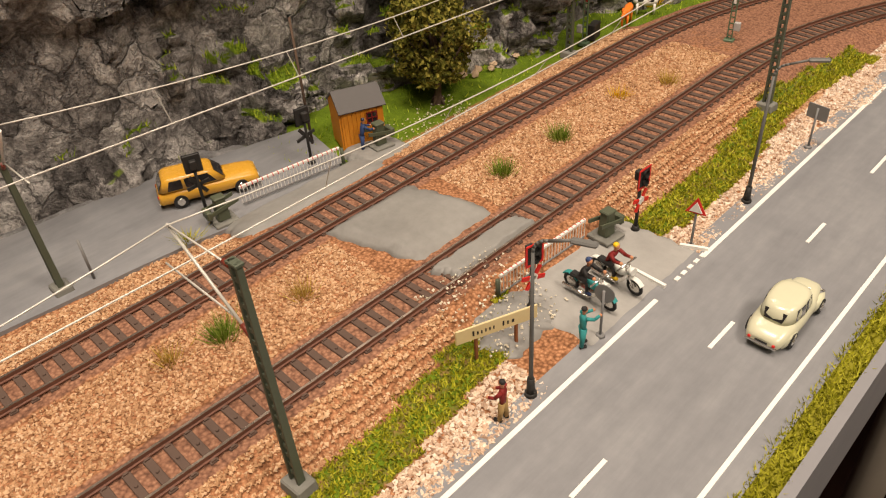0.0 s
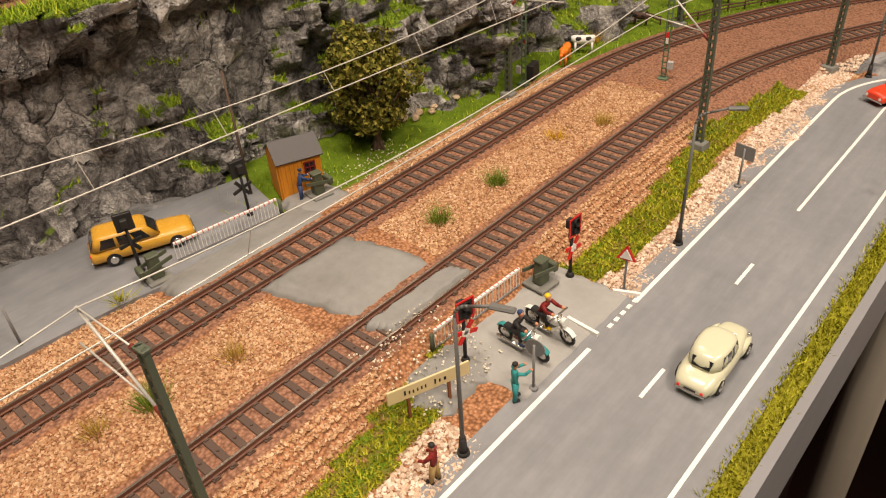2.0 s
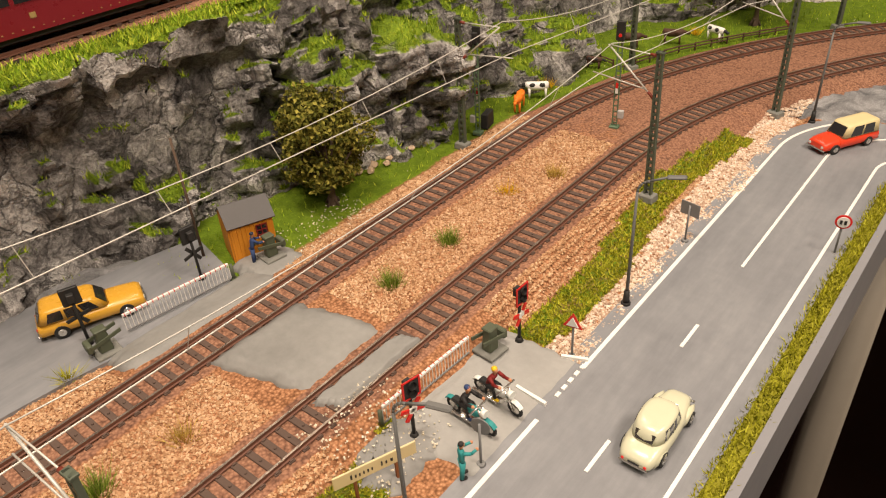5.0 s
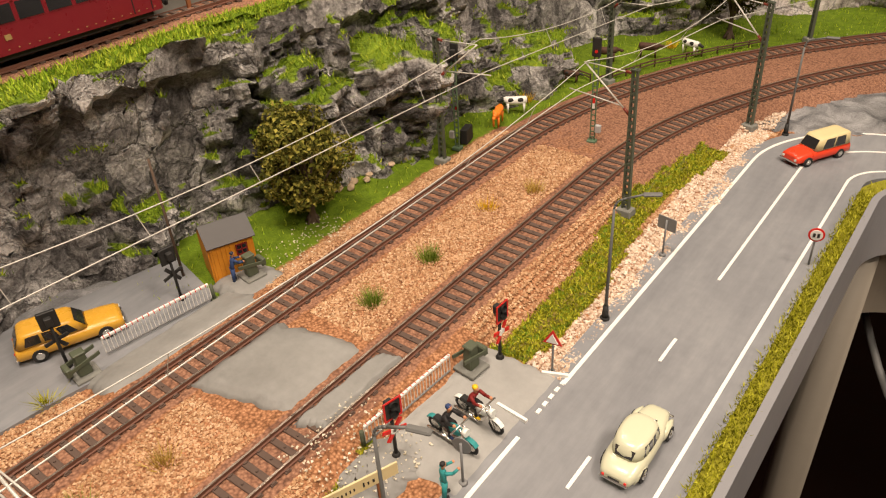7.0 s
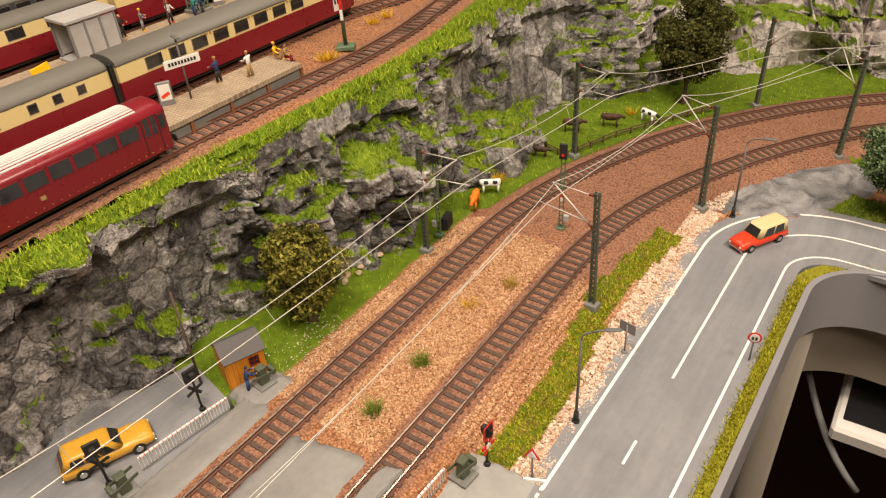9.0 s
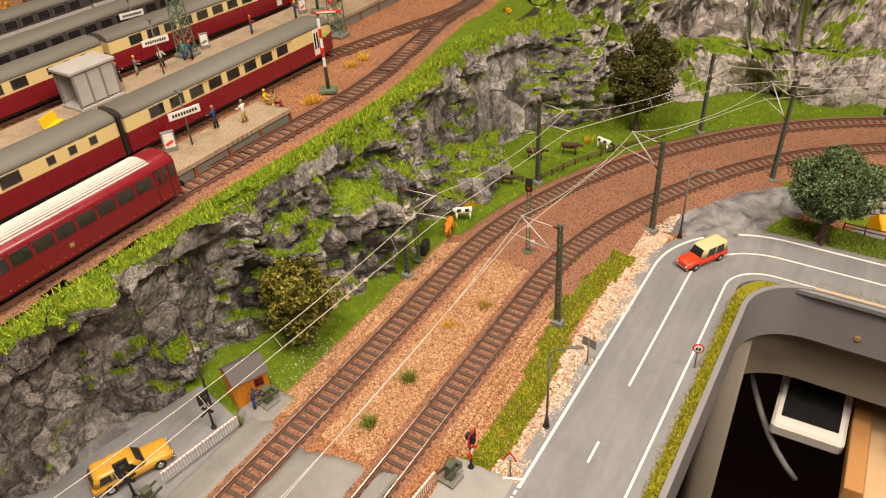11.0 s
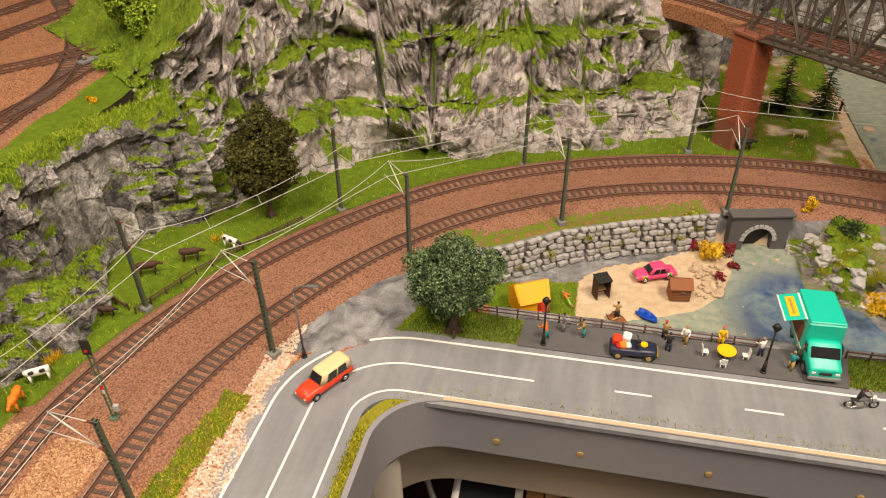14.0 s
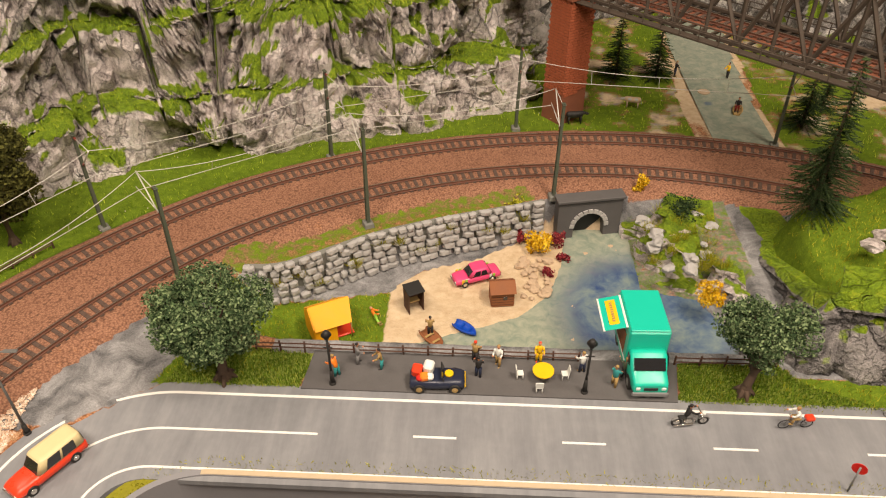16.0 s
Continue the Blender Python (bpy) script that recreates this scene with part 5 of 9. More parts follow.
warped_slab("crossing_slab", -0.2485, -0.1945, 0.157, 0.213, 0.0108, MAT["crossing"], "smooth grey level crossing slab between the tracks", 0.003, 0.006, skew=0.014)
warped_slab("crossing_insert", -0.1885, -0.1745, 0.168, 0.224, 0.0096, MAT["crossing"], "rough grey infill between the rails of the crossing", 0, 0.002, skew=0.006)
warped_slab("crossing_apron", -0.1695, -0.1055, 0.181, 0.268, 0.0012, MAT["apron"], "pale grey concrete apron in front of the barrier", 0.0007, 0.003)
warped_slab("crossing_ramp", -0.306, -0.273, 0.13, 0.225, 0.0078, MAT["crossing"], "dark grey ramp from the rear lane up to the track", 0, 0.006, ramp_low=0.0055)
warped_slab("barrier_base", -0.1725, -0.128, 0.155, 0.192, 0.0022, MAT["crossing"], "broken grey mortar patch round the barrier post", 0, 0.006, wob=0.004)
warped_slab("keeper_pad", -0.315, -0.28, 0.218, 0.252, 0.0042, MAT["crossing"], "small grey concrete pad beside the keeper's hut", 0, 0.004)
lane = rounded([(-0.345, -0.42, 0), (-0.347, -0.05, 0), (-0.343, 0.06, 0), (-0.338, 0.12, 0), (-0.329, 0.17, 0), (-0.318, 0.22, 0)], 0.01)
tagged(ribbon("rear_lane", lane, -0.042, 0.036, -0.004, 0.0012, MAT["road"]), "grey lane below the cliff", "road", kind="structure")
ribbon("stop_line", [Vector((-0.116, 0.2645, 0)), Vector((-0.1035, 0.2695, 0))], -0.0008, 0.0008, -0.001, 0.0017, MAT["line"], road)
ribbon("stop_line", [Vector((-0.1225, 0.235, 0)), Vector((-0.1045, 0.2335, 0))], -0.0008, 0.0008, -0.001, 0.0017, MAT["line"], road)
for k in range(5):
    y = 0.2405 + 0.0056 * k
    ribbon("road_dash", [Vector((-0.1035, y, 0)), Vector((-0.1035, y + 0.0033, 0))], -0.001, 0.001, -0.001, 0.0007, MAT["line"], road)


def build_barrier(length, label):
    """A lowered barrier: red and white boom with a hanging bar curtain, along +x from its pivot."""
    b = thing("crossing_barrier", label, "barrier", "crossing barriers")
    n = 10
    for k in range(n):
        bm = bmesh.new()
        box(bm, (length * (k + 0.5) / n, 0, 12), (length / n, 1.3, 1.5), 0.2)
        part("boom_section", bm, PAINT["white"] if k % 2 else PAINT["white"], b)
    bm = bmesh.new()
    for k in range(n * 2):
        box(bm, (length * (k + 0.4) / (n * 2), -0.72, 12), (0.45, 0.2, 1.3))
        box(bm, (length * (k + 0.4) / (n * 2), 0, 12.78), (0.45, 1.2, 0.15))
    part("red_marks", bm, PAINT["signal_red"], b)
    bm = bmesh.new()
    box(bm, (length / 2, 0, 2.2), (length, 0.9, 0.8), 0.15)
    part("lower_rail", bm, PAINT["grey"], b)
    m = int(length / 2.1)
    for k in range(m + 1):
        bm = bmesh.new()
        rod(bm, (length * k / m, 0, 2.4), (length * k / m, 0, 11.6), 0.22, n=5)
        part("hanging_bar", bm, PAINT["white"], b)
    bm = bmesh.new()
    rod(bm, (length + 1.5, 0, 0), (length + 1.5, 0, 11), 1.2, 1.0, 8)
    box(bm, (length + 1.5, 0, 0.8), (4, 4, 1.6), 0.4)
    part("rest_post", bm, PAINT["machine"], b, "olive rest post")
    return b


def build_winch():
    w = thing("barrier_winch", "olive barrier drive box on a concrete plate", "barrier drive", "barrier drives")
    bm = bmesh.new()
    box(bm, (0, 0, 0.8), (13, 13, 1.6), 0.3)
    part("base_plate", bm, MAT["concrete"], w)
    bm = bmesh.new()
    box(bm, (0, 0, 8), (7, 6, 13), 0.7, taper=0.8)
    box(bm, (0, 0, 14.6), (6.6, 5.6, 1.6), 0.5)
    part("housing", bm, PAINT["machine"], w)
    for s in (-1, 1):
        bm = bmesh.new()
        loft(bm, [[(x, s * 3.7 + d, z) for d, z in ((-0.4, h - 1), (0.4, h - 1), (0.4, h + 1), (-0.4, h + 1))] for x, h in ((-7, 8), (0, 9.5), (9, 11.5))], smooth=False)
        part("lever_arm", bm, PAINT["machine"], w)
    bm = bmesh.new()
    box(bm, (-7.5, 0, 7.5), (3, 7.5, 5), 0.6)
    part("counterweight", bm, PAINT["machine"], w)
    return w


bar = build_barrier(58, "lowered white barrier with red marks and hanging bars")
bar.matrix_basis = pose(-0.1535, 0.239, 0.001, 0, 0, 267)
bar2 = build_barrier(62, "lowered white barrier at the rear lane")
bar2.matrix_basis = pose(-0.311, 0.149, 0.001, 0, 0, 82)
winch = build_winch()
winch.matrix_basis = pose(-0.1465, 0.247, 0.002, 0, 0, 265)
copy_thing(winch, pose(-0.3075, 0.1345, 0.001, 0, 0, 82))
copy_thing(winch, pose(-0.2985, 0.2375, 0.004, 0, 0, 262))


def build_signal_cross(label, back=False):
    s = thing("crossing_signal", label, "signal", "crossing signals")
    bm = bmesh.new()
    rod(bm, (0, 0, 0), (0, 0, 30), 0.9, 0.8)
    rod(bm, (0, 0, 0), (0, 0, 2.5), 2.4, 1.4, 10)
    part("post", bm, PAINT["black"], s)
    bm = bmesh.new()
    box(bm, (1.2, 0, 30), (0.9, 9, 10.5), 0.5)
    part("backboard", bm, PAINT["black"], s)
    bm = bmesh.new()
    for c, z in (((1.7, 0, 34.9), (0.4, 9, 0.9)), ((1.7, 0, 25.1), (0.4, 9, 0.9)), ((1.7, 4.2, 30), (0.4, 0.9, 9.2)), ((1.7, -4.2, 30), (0.4, 0.9, 9.2))):
        box(bm, c, z)
    part("board_frame", bm, PAINT["black" if back else "signal_red"], s)
    for z in (32.3, 27.8):
        bm = bmesh.new()
        rod(bm, (1.6, 0, z), (3.2, 0, z + 0.2), 1.8, 2.0, 10, caps=False)
        rod(bm, (1.5, 0, z), (1.8, 0, z), 1.5, 1.5, 10)
        part("lamp_hood", bm, PAINT["black"], s)
    bm = bmesh.new()
    box(bm, (-1.2, 0, 30.5), (3, 3.6, 5), 0.4)
    part("lamp_case", bm, PAINT["black"], s)
    for a in (35, -35):
        arm = None
        for k, mt in ((-1, "signal_red"), (0, "white"), (1, "signal_red")):
            bm = bmesh.new()
            box(bm, (0, k * 4.2, 0), (0.8, 4.2, 2.1), 0.15)
            for v in bm.verts:
                v.co = Euler((radians(a + 20), 0, 0)).to_matrix() @ v.co + Vector((1.2, 0, 17.5))
            part("cross_arm", bm, PAINT["black" if back else mt], s)
    return s


sig = build_signal_cross("crossing light signal with a red and white warning cross")
sig.matrix_basis = pose(-0.142, 0.1845, 0.001, 0, 0, -12)
copy_thing(sig, pose(-0.1395, 0.262, 0.001, 0, 0, -2))
sig_back = build_signal_cross("black back of a crossing light signal", True)
sig_back.matrix_basis = pose(-0.321, 0.1325, 0.001, 0, 0, 160)
copy_thing(sig_back, pose(-0.319, 0.2015, 0.001, 0, 0, 175))


def build_hut():
    h = thing("keeper_hut", "orange wooden crossing keeper's hut with a grey felt roof", "hut")
    bm = bmesh.new()
    for c, s in (((0, -10.5, 13), (26, 1, 26)), ((0, 10.5, 13), (26, 1, 26))):
        box(bm, c, s, 0.2)
    part("side_wall", bm, PAINT["orange_wood"], h)
    for x in (-12.5, 12.5):
        bm = bmesh.new()
        plate(bm, [(x - 0.5, -10, 0), (x - 0.5, 10, 0), (x - 0.5, 10, 26), (x - 0.5, 0, 33), (x - 0.5, -10, 26)][::-1], 1.0)
        part("gable_wall", bm, PAINT["orange_wood"], h)
    for k in range(9):
        bm = bmesh.new()
        box(bm, (-10.5 + 2.6 * k, -11.15, 13), (2.3, 0.5, 25.4), 0.12)
        part("board", bm, PAINT["orange_wood"], h)
    for s in (-1, 1):
        bm = bmesh.new()
        plate(bm, [(-14.5, s * 12.8, 24.2), (14.5, s * 12.8, 24.2), (14.5, 0, 33.2), (-14.5, 0, 33.2)] if s < 0 else [(14.5, s * 12.8, 24.2), (-14.5, s * 12.8, 24.2), (-14.5, 0, 33.2), (14.5, 0, 33.2)], 1.0)
        part("roof", bm, PAINT["felt"], h, "grey felt roof")
    bm = bmesh.new()
    box(bm, (5.5, -11.6, 18), (5.6, 0.4, 6.4), 0.1)
    win = part("window", bm, PAINT["glass"], h)
    bm = bmesh.new()
    for c, s in (((5.5, -11.9, 18), (6.5, 0.4, 0.7)), ((5.5, -11.9, 18), (0.7, 0.4, 7)), ((2.4, -11.9, 18), (0.7, 0.4, 7.4)), ((8.6, -11.9, 18), (0.7, 0.4, 7.4)), ((5.5, -11.9, 14.7), (6.9, 0.4, 0.7)), ((5.5, -11.9, 21.4), (6.9, 0.4, 0.7))):
        box(bm, c, s)
    part("window_frame", bm, PAINT["maroon"], win, "dark red window bars")
    bm = bmesh.new()
    box(bm, (-13.2, 0, 9), (0.6, 8, 17), 0.15)
    part("door", bm, PAINT["orange_wood"], h)
    return h


build_hut().matrix_basis = pose(-0.3195, 0.2395, 0.001, 0, 0, 68)


def build_motorbike(paint, rider, legs, helmet, label):
    b = thing("motorbike", label, "motorbike", "motorbikes")
    for x in (-8.5, 9.5):
        bm = bmesh.new()
        tube(bm, [(x + 3.1 * math.cos(2 * math.pi * k / 16), 0, 3.8 + 3.1 * math.sin(2 * math.pi * k / 16)) for k in range(16)], 0.75, 6, True)
        wh = part("wheel", bm, PAINT["rubber"], b)
        bm = bmesh.new()
        rod(bm, (x, -0.3, 3.8), (x, 0.3, 3.8), 2.3, n=14)
        part("rim", bm, PAINT["chrome"], wh)
        bm = bmesh.new()
        for k in range(5):
            a, c = radians(35 + 22 * k), radians(57 + 22 * k)
            box(bm, (x + 4.1 * math.cos((a + c) / 2), 0, 3.8 + 4.1 * math.sin((a + c) / 2)), (0.5, 2.0, 2.0), 0.1, (0, -math.degrees((a + c) / 2), 0))
        part("mudguard", bm, PAINT[paint], b)
    bm = bmesh.new()
    box(bm, (0, 0, 4.6), (8, 3.4, 4), 0.9)
    for s in (-1, 1):
        rod(bm, (2, s * 1.9, 3), (-11, s * 2.2, 2.6), 0.6)
    part("engine", bm, PAINT["chrome"], b)
    bm = bmesh.new()
    ball(bm, (2.5, 0, 8.6), 2.6, 0, 10, (1.5, 0.75, 0.8))
    part("tank", bm, PAINT[paint], b)
    bm = bmesh.new()
    box(bm, (-4.5, 0, 8.4), (7.5, 3.2, 1.6), 0.6)
    part("saddle", bm, PAINT["rubber"], b)
    bm = bmesh.new()
    for s in (-1, 1):
        rod(bm, (9.5, s * 1.1, 3.8), (6, s * 1.0, 12.5), 0.45)
    rod(bm, (5.5, -5, 13), (5.5, 5, 13), 0.4)
    part("fork", bm, PAINT["chrome"], b)
    bm = bmesh.new()
    rod(bm, (7, 0, 11), (9, 0, 11), 1.5, 1.7, 10)
    part("headlight", bm, PAINT["mint_white"], b)
    return b


for x, y, rz, paint, coat, legs, helmet, label in ((-0.1265, 0.2055, -6, "teal", "dark", "dark", "blue", "teal and chrome chopper waiting at the barrier"), (-0.1235, 0.2215, -8, "mint_white", "maroon", "dark", "yellow", "silver motorbike waiting at the barrier")):
    build_motorbike(paint, coat, legs, helmet, label).matrix_basis = pose(x, y, 0.0013, 6, 0, rz) @ Matrix.Scale(1.15, 4)
    rider = build_figure("rider figurine with a %s helmet sitting on a motorbike" % helmet, coat, legs, helmet, arms=(62, 62), sit=True, bend=26)
    rider.matrix_basis = pose(x - 0.005, y, 0.0055, 0, 0, rz) @ Matrix.Scale(1.15, 4)

# low vehicles at the far road edge
trike = build_motorbike("grey", "dark", "dark", "dark", "grey scooter ridden along the far road")
trike.matrix_basis = pose(0.341, 0.631, 0.0, 0, 0, 8)
build_figure("dark rider figurine on a scooter", "dark", "grey", "dark", arms=(60, 60), sit=True, bend=15).matrix_basis = pose(0.338, 0.631, 0.004, 0, 0, 8)


def build_bicycle():
    b = thing("bicycle", "dark bicycle with a red luggage bag", "bicycle")
    for x in (-7.5, 7.5):
        bm = bmesh.new()
        tube(bm, [(x + 3.9 * math.cos(2 * math.pi * k / 18), 0, 4.1 + 3.9 * math.sin(2 * math.pi * k / 18)) for k in range(18)], 0.32, 5, True)
        part("wheel", bm, PAINT["rubber"], b)
    bm = bmesh.new()
    for p, q in (((-7.5, 0, 4.1), (-2, 0, 9)), ((-2, 0, 9), (5, 0, 9.5)), ((-2, 0, 9), (-0.5, 0, 3.6)), ((-0.5, 0, 3.6), (5, 0, 9.5)), ((5, 0, 11.5), (7.5, 0, 4.1)), ((-7.5, 0, 4.1), (-0.5, 0, 3.6))):
        rod(bm, p, q, 0.4, n=6)
    rod(bm, (5, -3, 11.6), (5, 3, 11.6), 0.35, n=6)
    part("frame", bm, PAINT["grey"], b)
    bm = bmesh.new()
    box(bm, (-8, 0, 9.5), (6, 5, 3), 0.8)
    part("luggage_bag", bm, PAINT["red"], b)
    return b


build_bicycle().matrix_basis = pose(0.4095, 0.632, 0.0, 0, 0, 186)
build_figure("cyclist figurine in a pale shirt", "mint_white", "tan", "tan", arms=(60, 60), sit=True, bend=22).matrix_basis = pose(0.4105, 0.632, 0.0055, 0, 0, 186)


# ---- road furniture ----
def build_street_lamp(tall=76, out=13, label="thin grey street lamp with a curved arm"):
    l = thing("street_lamp", label, "street lamp", "street lamps")
    bm = bmesh.new()
    rod(bm, (0, 0, 0), (0, 0, 9), 1.9, 1.4, 10)
    rod(bm, (0, 0, 0), (0, 0, 1.6), 2.6, 2.4, 10)
    part("foot", bm, PAINT["black"], l)
    bm = bmesh.new()
    pts = [(0, 0, 8), (0, 0, tall - 8)] + [(6 * (1 - math.cos(a)), 0, tall - 8 + 6 * math.sin(a)) for a in np.linspace(0.3, 1.45, 5)] + [(out, 0, tall + 0.5)]
    for k, (p, q) in enumerate(zip(pts, pts[1:])):
        rod(bm, p, q, 0.95 if k == 0 else 0.6, 0.65 if k == 0 else 0.6, 8)
    part("pole", bm, PAINT["pole"], l)
    bm = bmesh.new()
    box(bm, (out + 4, 0, tall + 0.8), (9, 3, 1.6), 0.6, (0, -4, 0))
    part("lamp_head", bm, PAINT["pole"], l)
    return l


lamp = build_street_lamp()
lamp.matrix_basis = pose(-0.1105, 0.1465, 0.0, 0, 0, 15)
copy_thing(lamp, pose(-0.1095, 0.319, 0.0, 0, 0, 25))
copy_thing(lamp, pose(-0.096, 0.6, 0.0, 0, 0, 0))


def build_sign(kind, label):
    s = thing("road_sign", label, "road sign", "road signs")
    bm = bmesh.new()
    tall = 24
    rod(bm, (0, 0, 0), (0, 0, tall), 0.6, n=8)
    rod(bm, (0, 0, 0), (0, 0, 1.2), 2.2, 1.6, 12)
    part("post", bm, PAINT["grey"], s)
    if kind == "triangle":
        for r, x, mt in ((5.6, 0.7, "signal_red"), (3.5, 1.3, "white")):
            bm = bmesh.new()
            plate(bm, [(x, r * math.sin(a), 22 + r * math.cos(a)) for a in (0, -2.094, 2.094)], 0.5)
            part("sign_plate", bm, PAINT[mt], s)
    elif kind == "rect":
        bm = bmesh.new()
        box(bm, (0.8, 0, 21.5), (0.6, 12, 8.5), 0.15)
        part("sign_plate", bm, PAINT["grey"], s)
    else:
        for r, x, mt in ((4.3, 0.7, "signal_red"), (3.2, 1.2, "white")) if kind != "back" else ((4.3, 0.7, "grey"),):
            bm = bmesh.new()
            rod(bm, (x, 0, 22), (x + 0.5, 0, 22), r, n=22)
            part("sign_plate", bm, PAINT[mt], s)
        if kind == "back":
            return s
        bm = bmesh.new()
        if kind == "round":
            for y in (-1.2, 1.0):
                box(bm, (1.9, y, 22), (0.3, 1.3, 2.4))
        else:
            box(bm, (1.9, 0, 22), (0.3, 1.6, 7), 0, (40, 0, 0))
        part("sign_symbol", bm, PAINT["black"] if kind == "round" else PAINT["signal_red"], s)
    return s


build_sign("triangle", "red-edged triangular warning sign on a grey post").matrix_basis = pose(-0.112, 0.268, 0.0, 0, 0, -80)
build_sign("rect", "grey back of a rectangular road sign").matrix_basis = pose(-0.1085, 0.391, 0.0, 0, 0, 80)
build_sign("back", "grey round sign plate beside the waiting motorbikes").matrix_basis = pose(-0.109, 0.19, 0.0, 0, 0, 100)
build_sign("round", "round red-rimmed speed sign on the verge").matrix_basis = pose(-0.0305, 0.4255, -0.001, 0, 0, -75)
build_sign("stripe", "round red and white no-entry style sign by the far road").matrix_basis = pose(0.4745, 0.6465, 0.0, 0, 0, -70)
build_sign("stripe", "small red sign on the near road edge").matrix_basis = pose(0.4265, 0.58, -0.001, 0, 0, 60)


def build_name_board():
    b = thing("name_board", "cream name board with dark lettering on brown posts", "name board")
    for x in (-9, 9):
        bm = bmesh.new()
        box(bm, (x, 0, 8), (1.3, 1.3, 16), 0.2)
        part("post", bm, PAINT["brown_wood"], b, "orange-brown wooden post")
    bm = bmesh.new()
    box(bm, (0, -0.9, 15.5), (36, 0.9, 7), 0.25)
    board = part("board", bm, PAINT["ivory"], b, "cream board")
    bm = bmesh.new()
    for x, w, z in ((-10.5, 1.2, 15.6), (-8.6, 1.0, 15.2), (-6.9, 1.0, 15.0), (-5.1, 1.0, 15.2), (-3.3, 1.0, 15.2), (-1.6, 0.9, 15.2), (2.6, 1.1, 15.5), (4.6, 1.1, 15.2), (6.9, 1.6, 15.2)):
        box(bm, (x, -1.42, z), (w * 0.62, 0.2, 2.4 if z > 15.4 else 1.6))
    part("lettering", bm, PAINT["dark"], board)
    return b


build_name_board().matrix_basis = pose(-0.1365, 0.1555, 0.0, 0, 0, 68)


def build_signal_mast(tall, label, wide=True):
    s = thing("light_signal", label, "signal", "light signals")
    bm = bmesh.new()
    box(bm, (0, 0, 1.2), (7, 6, 3), 0.5)
    part("foot", bm, PAINT["lattice"], s)
    for x in (-1.6, 1.6):
        bm = bmesh.new()
        box(bm, (x, 0, tall / 2), (0.7, 1.4, tall), 0.1)
        part("post", bm, PAINT["lattice"], s)
    bm = bmesh.new()
    z = 5
    while z < tall:
        box(bm, (0, 0, z), (3.2, 0.7, 0.8))
        z += 4.4
    part("lattice", bm, PAINT["lattice"], s)
    bm = bmesh.new()
    box(bm, (0, -1.6, tall + 4), (6.4, 1.6, 14), 0.6)
    box(bm, (0, 0.6, tall + 3), (4, 3, 8), 0.5)
    head = part("signal_head", bm, PAINT["black"], s)
    bm = bmesh.new()
    rod(bm, (0, -2.3, tall + 1), (0, -2.9, tall + 1), 1.2, n=10)
    part("lens", bm, PAINT["signal_red"], head, "red lens")
    for k, mt in enumerate(("white", "signal_red")):
        bm = bmesh.new()
        box(bm, (0, -1.0, 30 + 4 * k), (1.8, 0.5, 4))
        part("mast_plate", bm, PAINT[mt], s)
    bm = bmesh.new()
    box(bm, (4, 0, 12), (4.5, 3.2, 6), 0.5)
    part("relay_box", bm, PAINT["stone"], s)
    return s


build_signal_mast(70, "tall green signal mast with a black light head").matrix_basis = pose(-0.2115, 0.4955, 0.005, 0, 0, 12)
build_signal_mast(72, "green signal mast seen from its back").matrix_basis = pose(-0.2985, 0.4425, 0.0, 0, 0, 190)
bm = bmesh.new()
box(bm, (0, 0, 6), (6, 13, 12), 0.5)
tagged(link_mesh("relay_cabinet", bm, PAINT["black"]), "dark cabinet standing in the grass", "cabinet").matrix_basis = pose(-0.301, 0.458, 0, 0, 0, 15)
bm = bmesh.new()
rod(bm, (0, 0, 0), (-3, 2, 78), 0.9, 0.7)
tagged(link_mesh("wooden_pole", bm, PAINT["bark"]), "bare brown telegraph pole beside the hut", "pole").matrix_basis = pose(-0.338, 0.2165, 0)
bm = bmesh.new()
rod(bm, (0, 0, 0), (0, 0, 24), 0.7)
tagged(link_mesh("marker_post", bm, PAINT["grey"]), "thin grey post beside the rear lane", "post").matrix_basis = pose(-0.314, 0.066, 0)


# ---- plants ----
def leaf_cloud(n, blobs, size, seed):
    """Many small leaves in clumps round the blobs (centre, radii), in millimetres."""
    r = np.random.RandomState(seed)
    vol = np.array([b[1][0] * b[1][1] * b[1][2] for b in blobs]) ** 0.66
    pick = r.choice(len(blobs), n, p=vol / vol.sum())
    d = r.normal(size=(n, 3))
    d /= np.linalg.norm(d, axis=1)[:, None]
    rad = (0.55 + 0.5 * r.rand(n) ** 0.7)[:, None]
    c = np.array([b[0] for b in blobs])[pick] + d * rad * np.array([b[1] for b in blobs])[pick]
    clump = np.array([noise.noise(Vector(p) * 0.12) for p in c])
    keep = clump > -0.22
    c, d = c[keep], d[keep]
    m = len(c)
    a = r.normal(size=(m, 3))
    nrm = d * 0.7 + a * 0.6
    nrm /= np.linalg.norm(nrm, axis=1)[:, None]
    u = np.cross(nrm, r.normal(size=(m, 3)))
    u /= np.linalg.norm(u, axis=1)[:, None]
    w = np.cross(nrm, u)
    s = (size * (0.6 + 0.8 * r.rand(m)))[:, None]
    v = np.stack([c - u * s, c + w * s * 0.6 + nrm * s * 0.2, c + u * s, c - w * s * 0.6 + nrm * s * 0.2], 1).reshape(-1, 3) * MM
    f = np.arange(m * 4).reshape(m, 4)
    return v, f


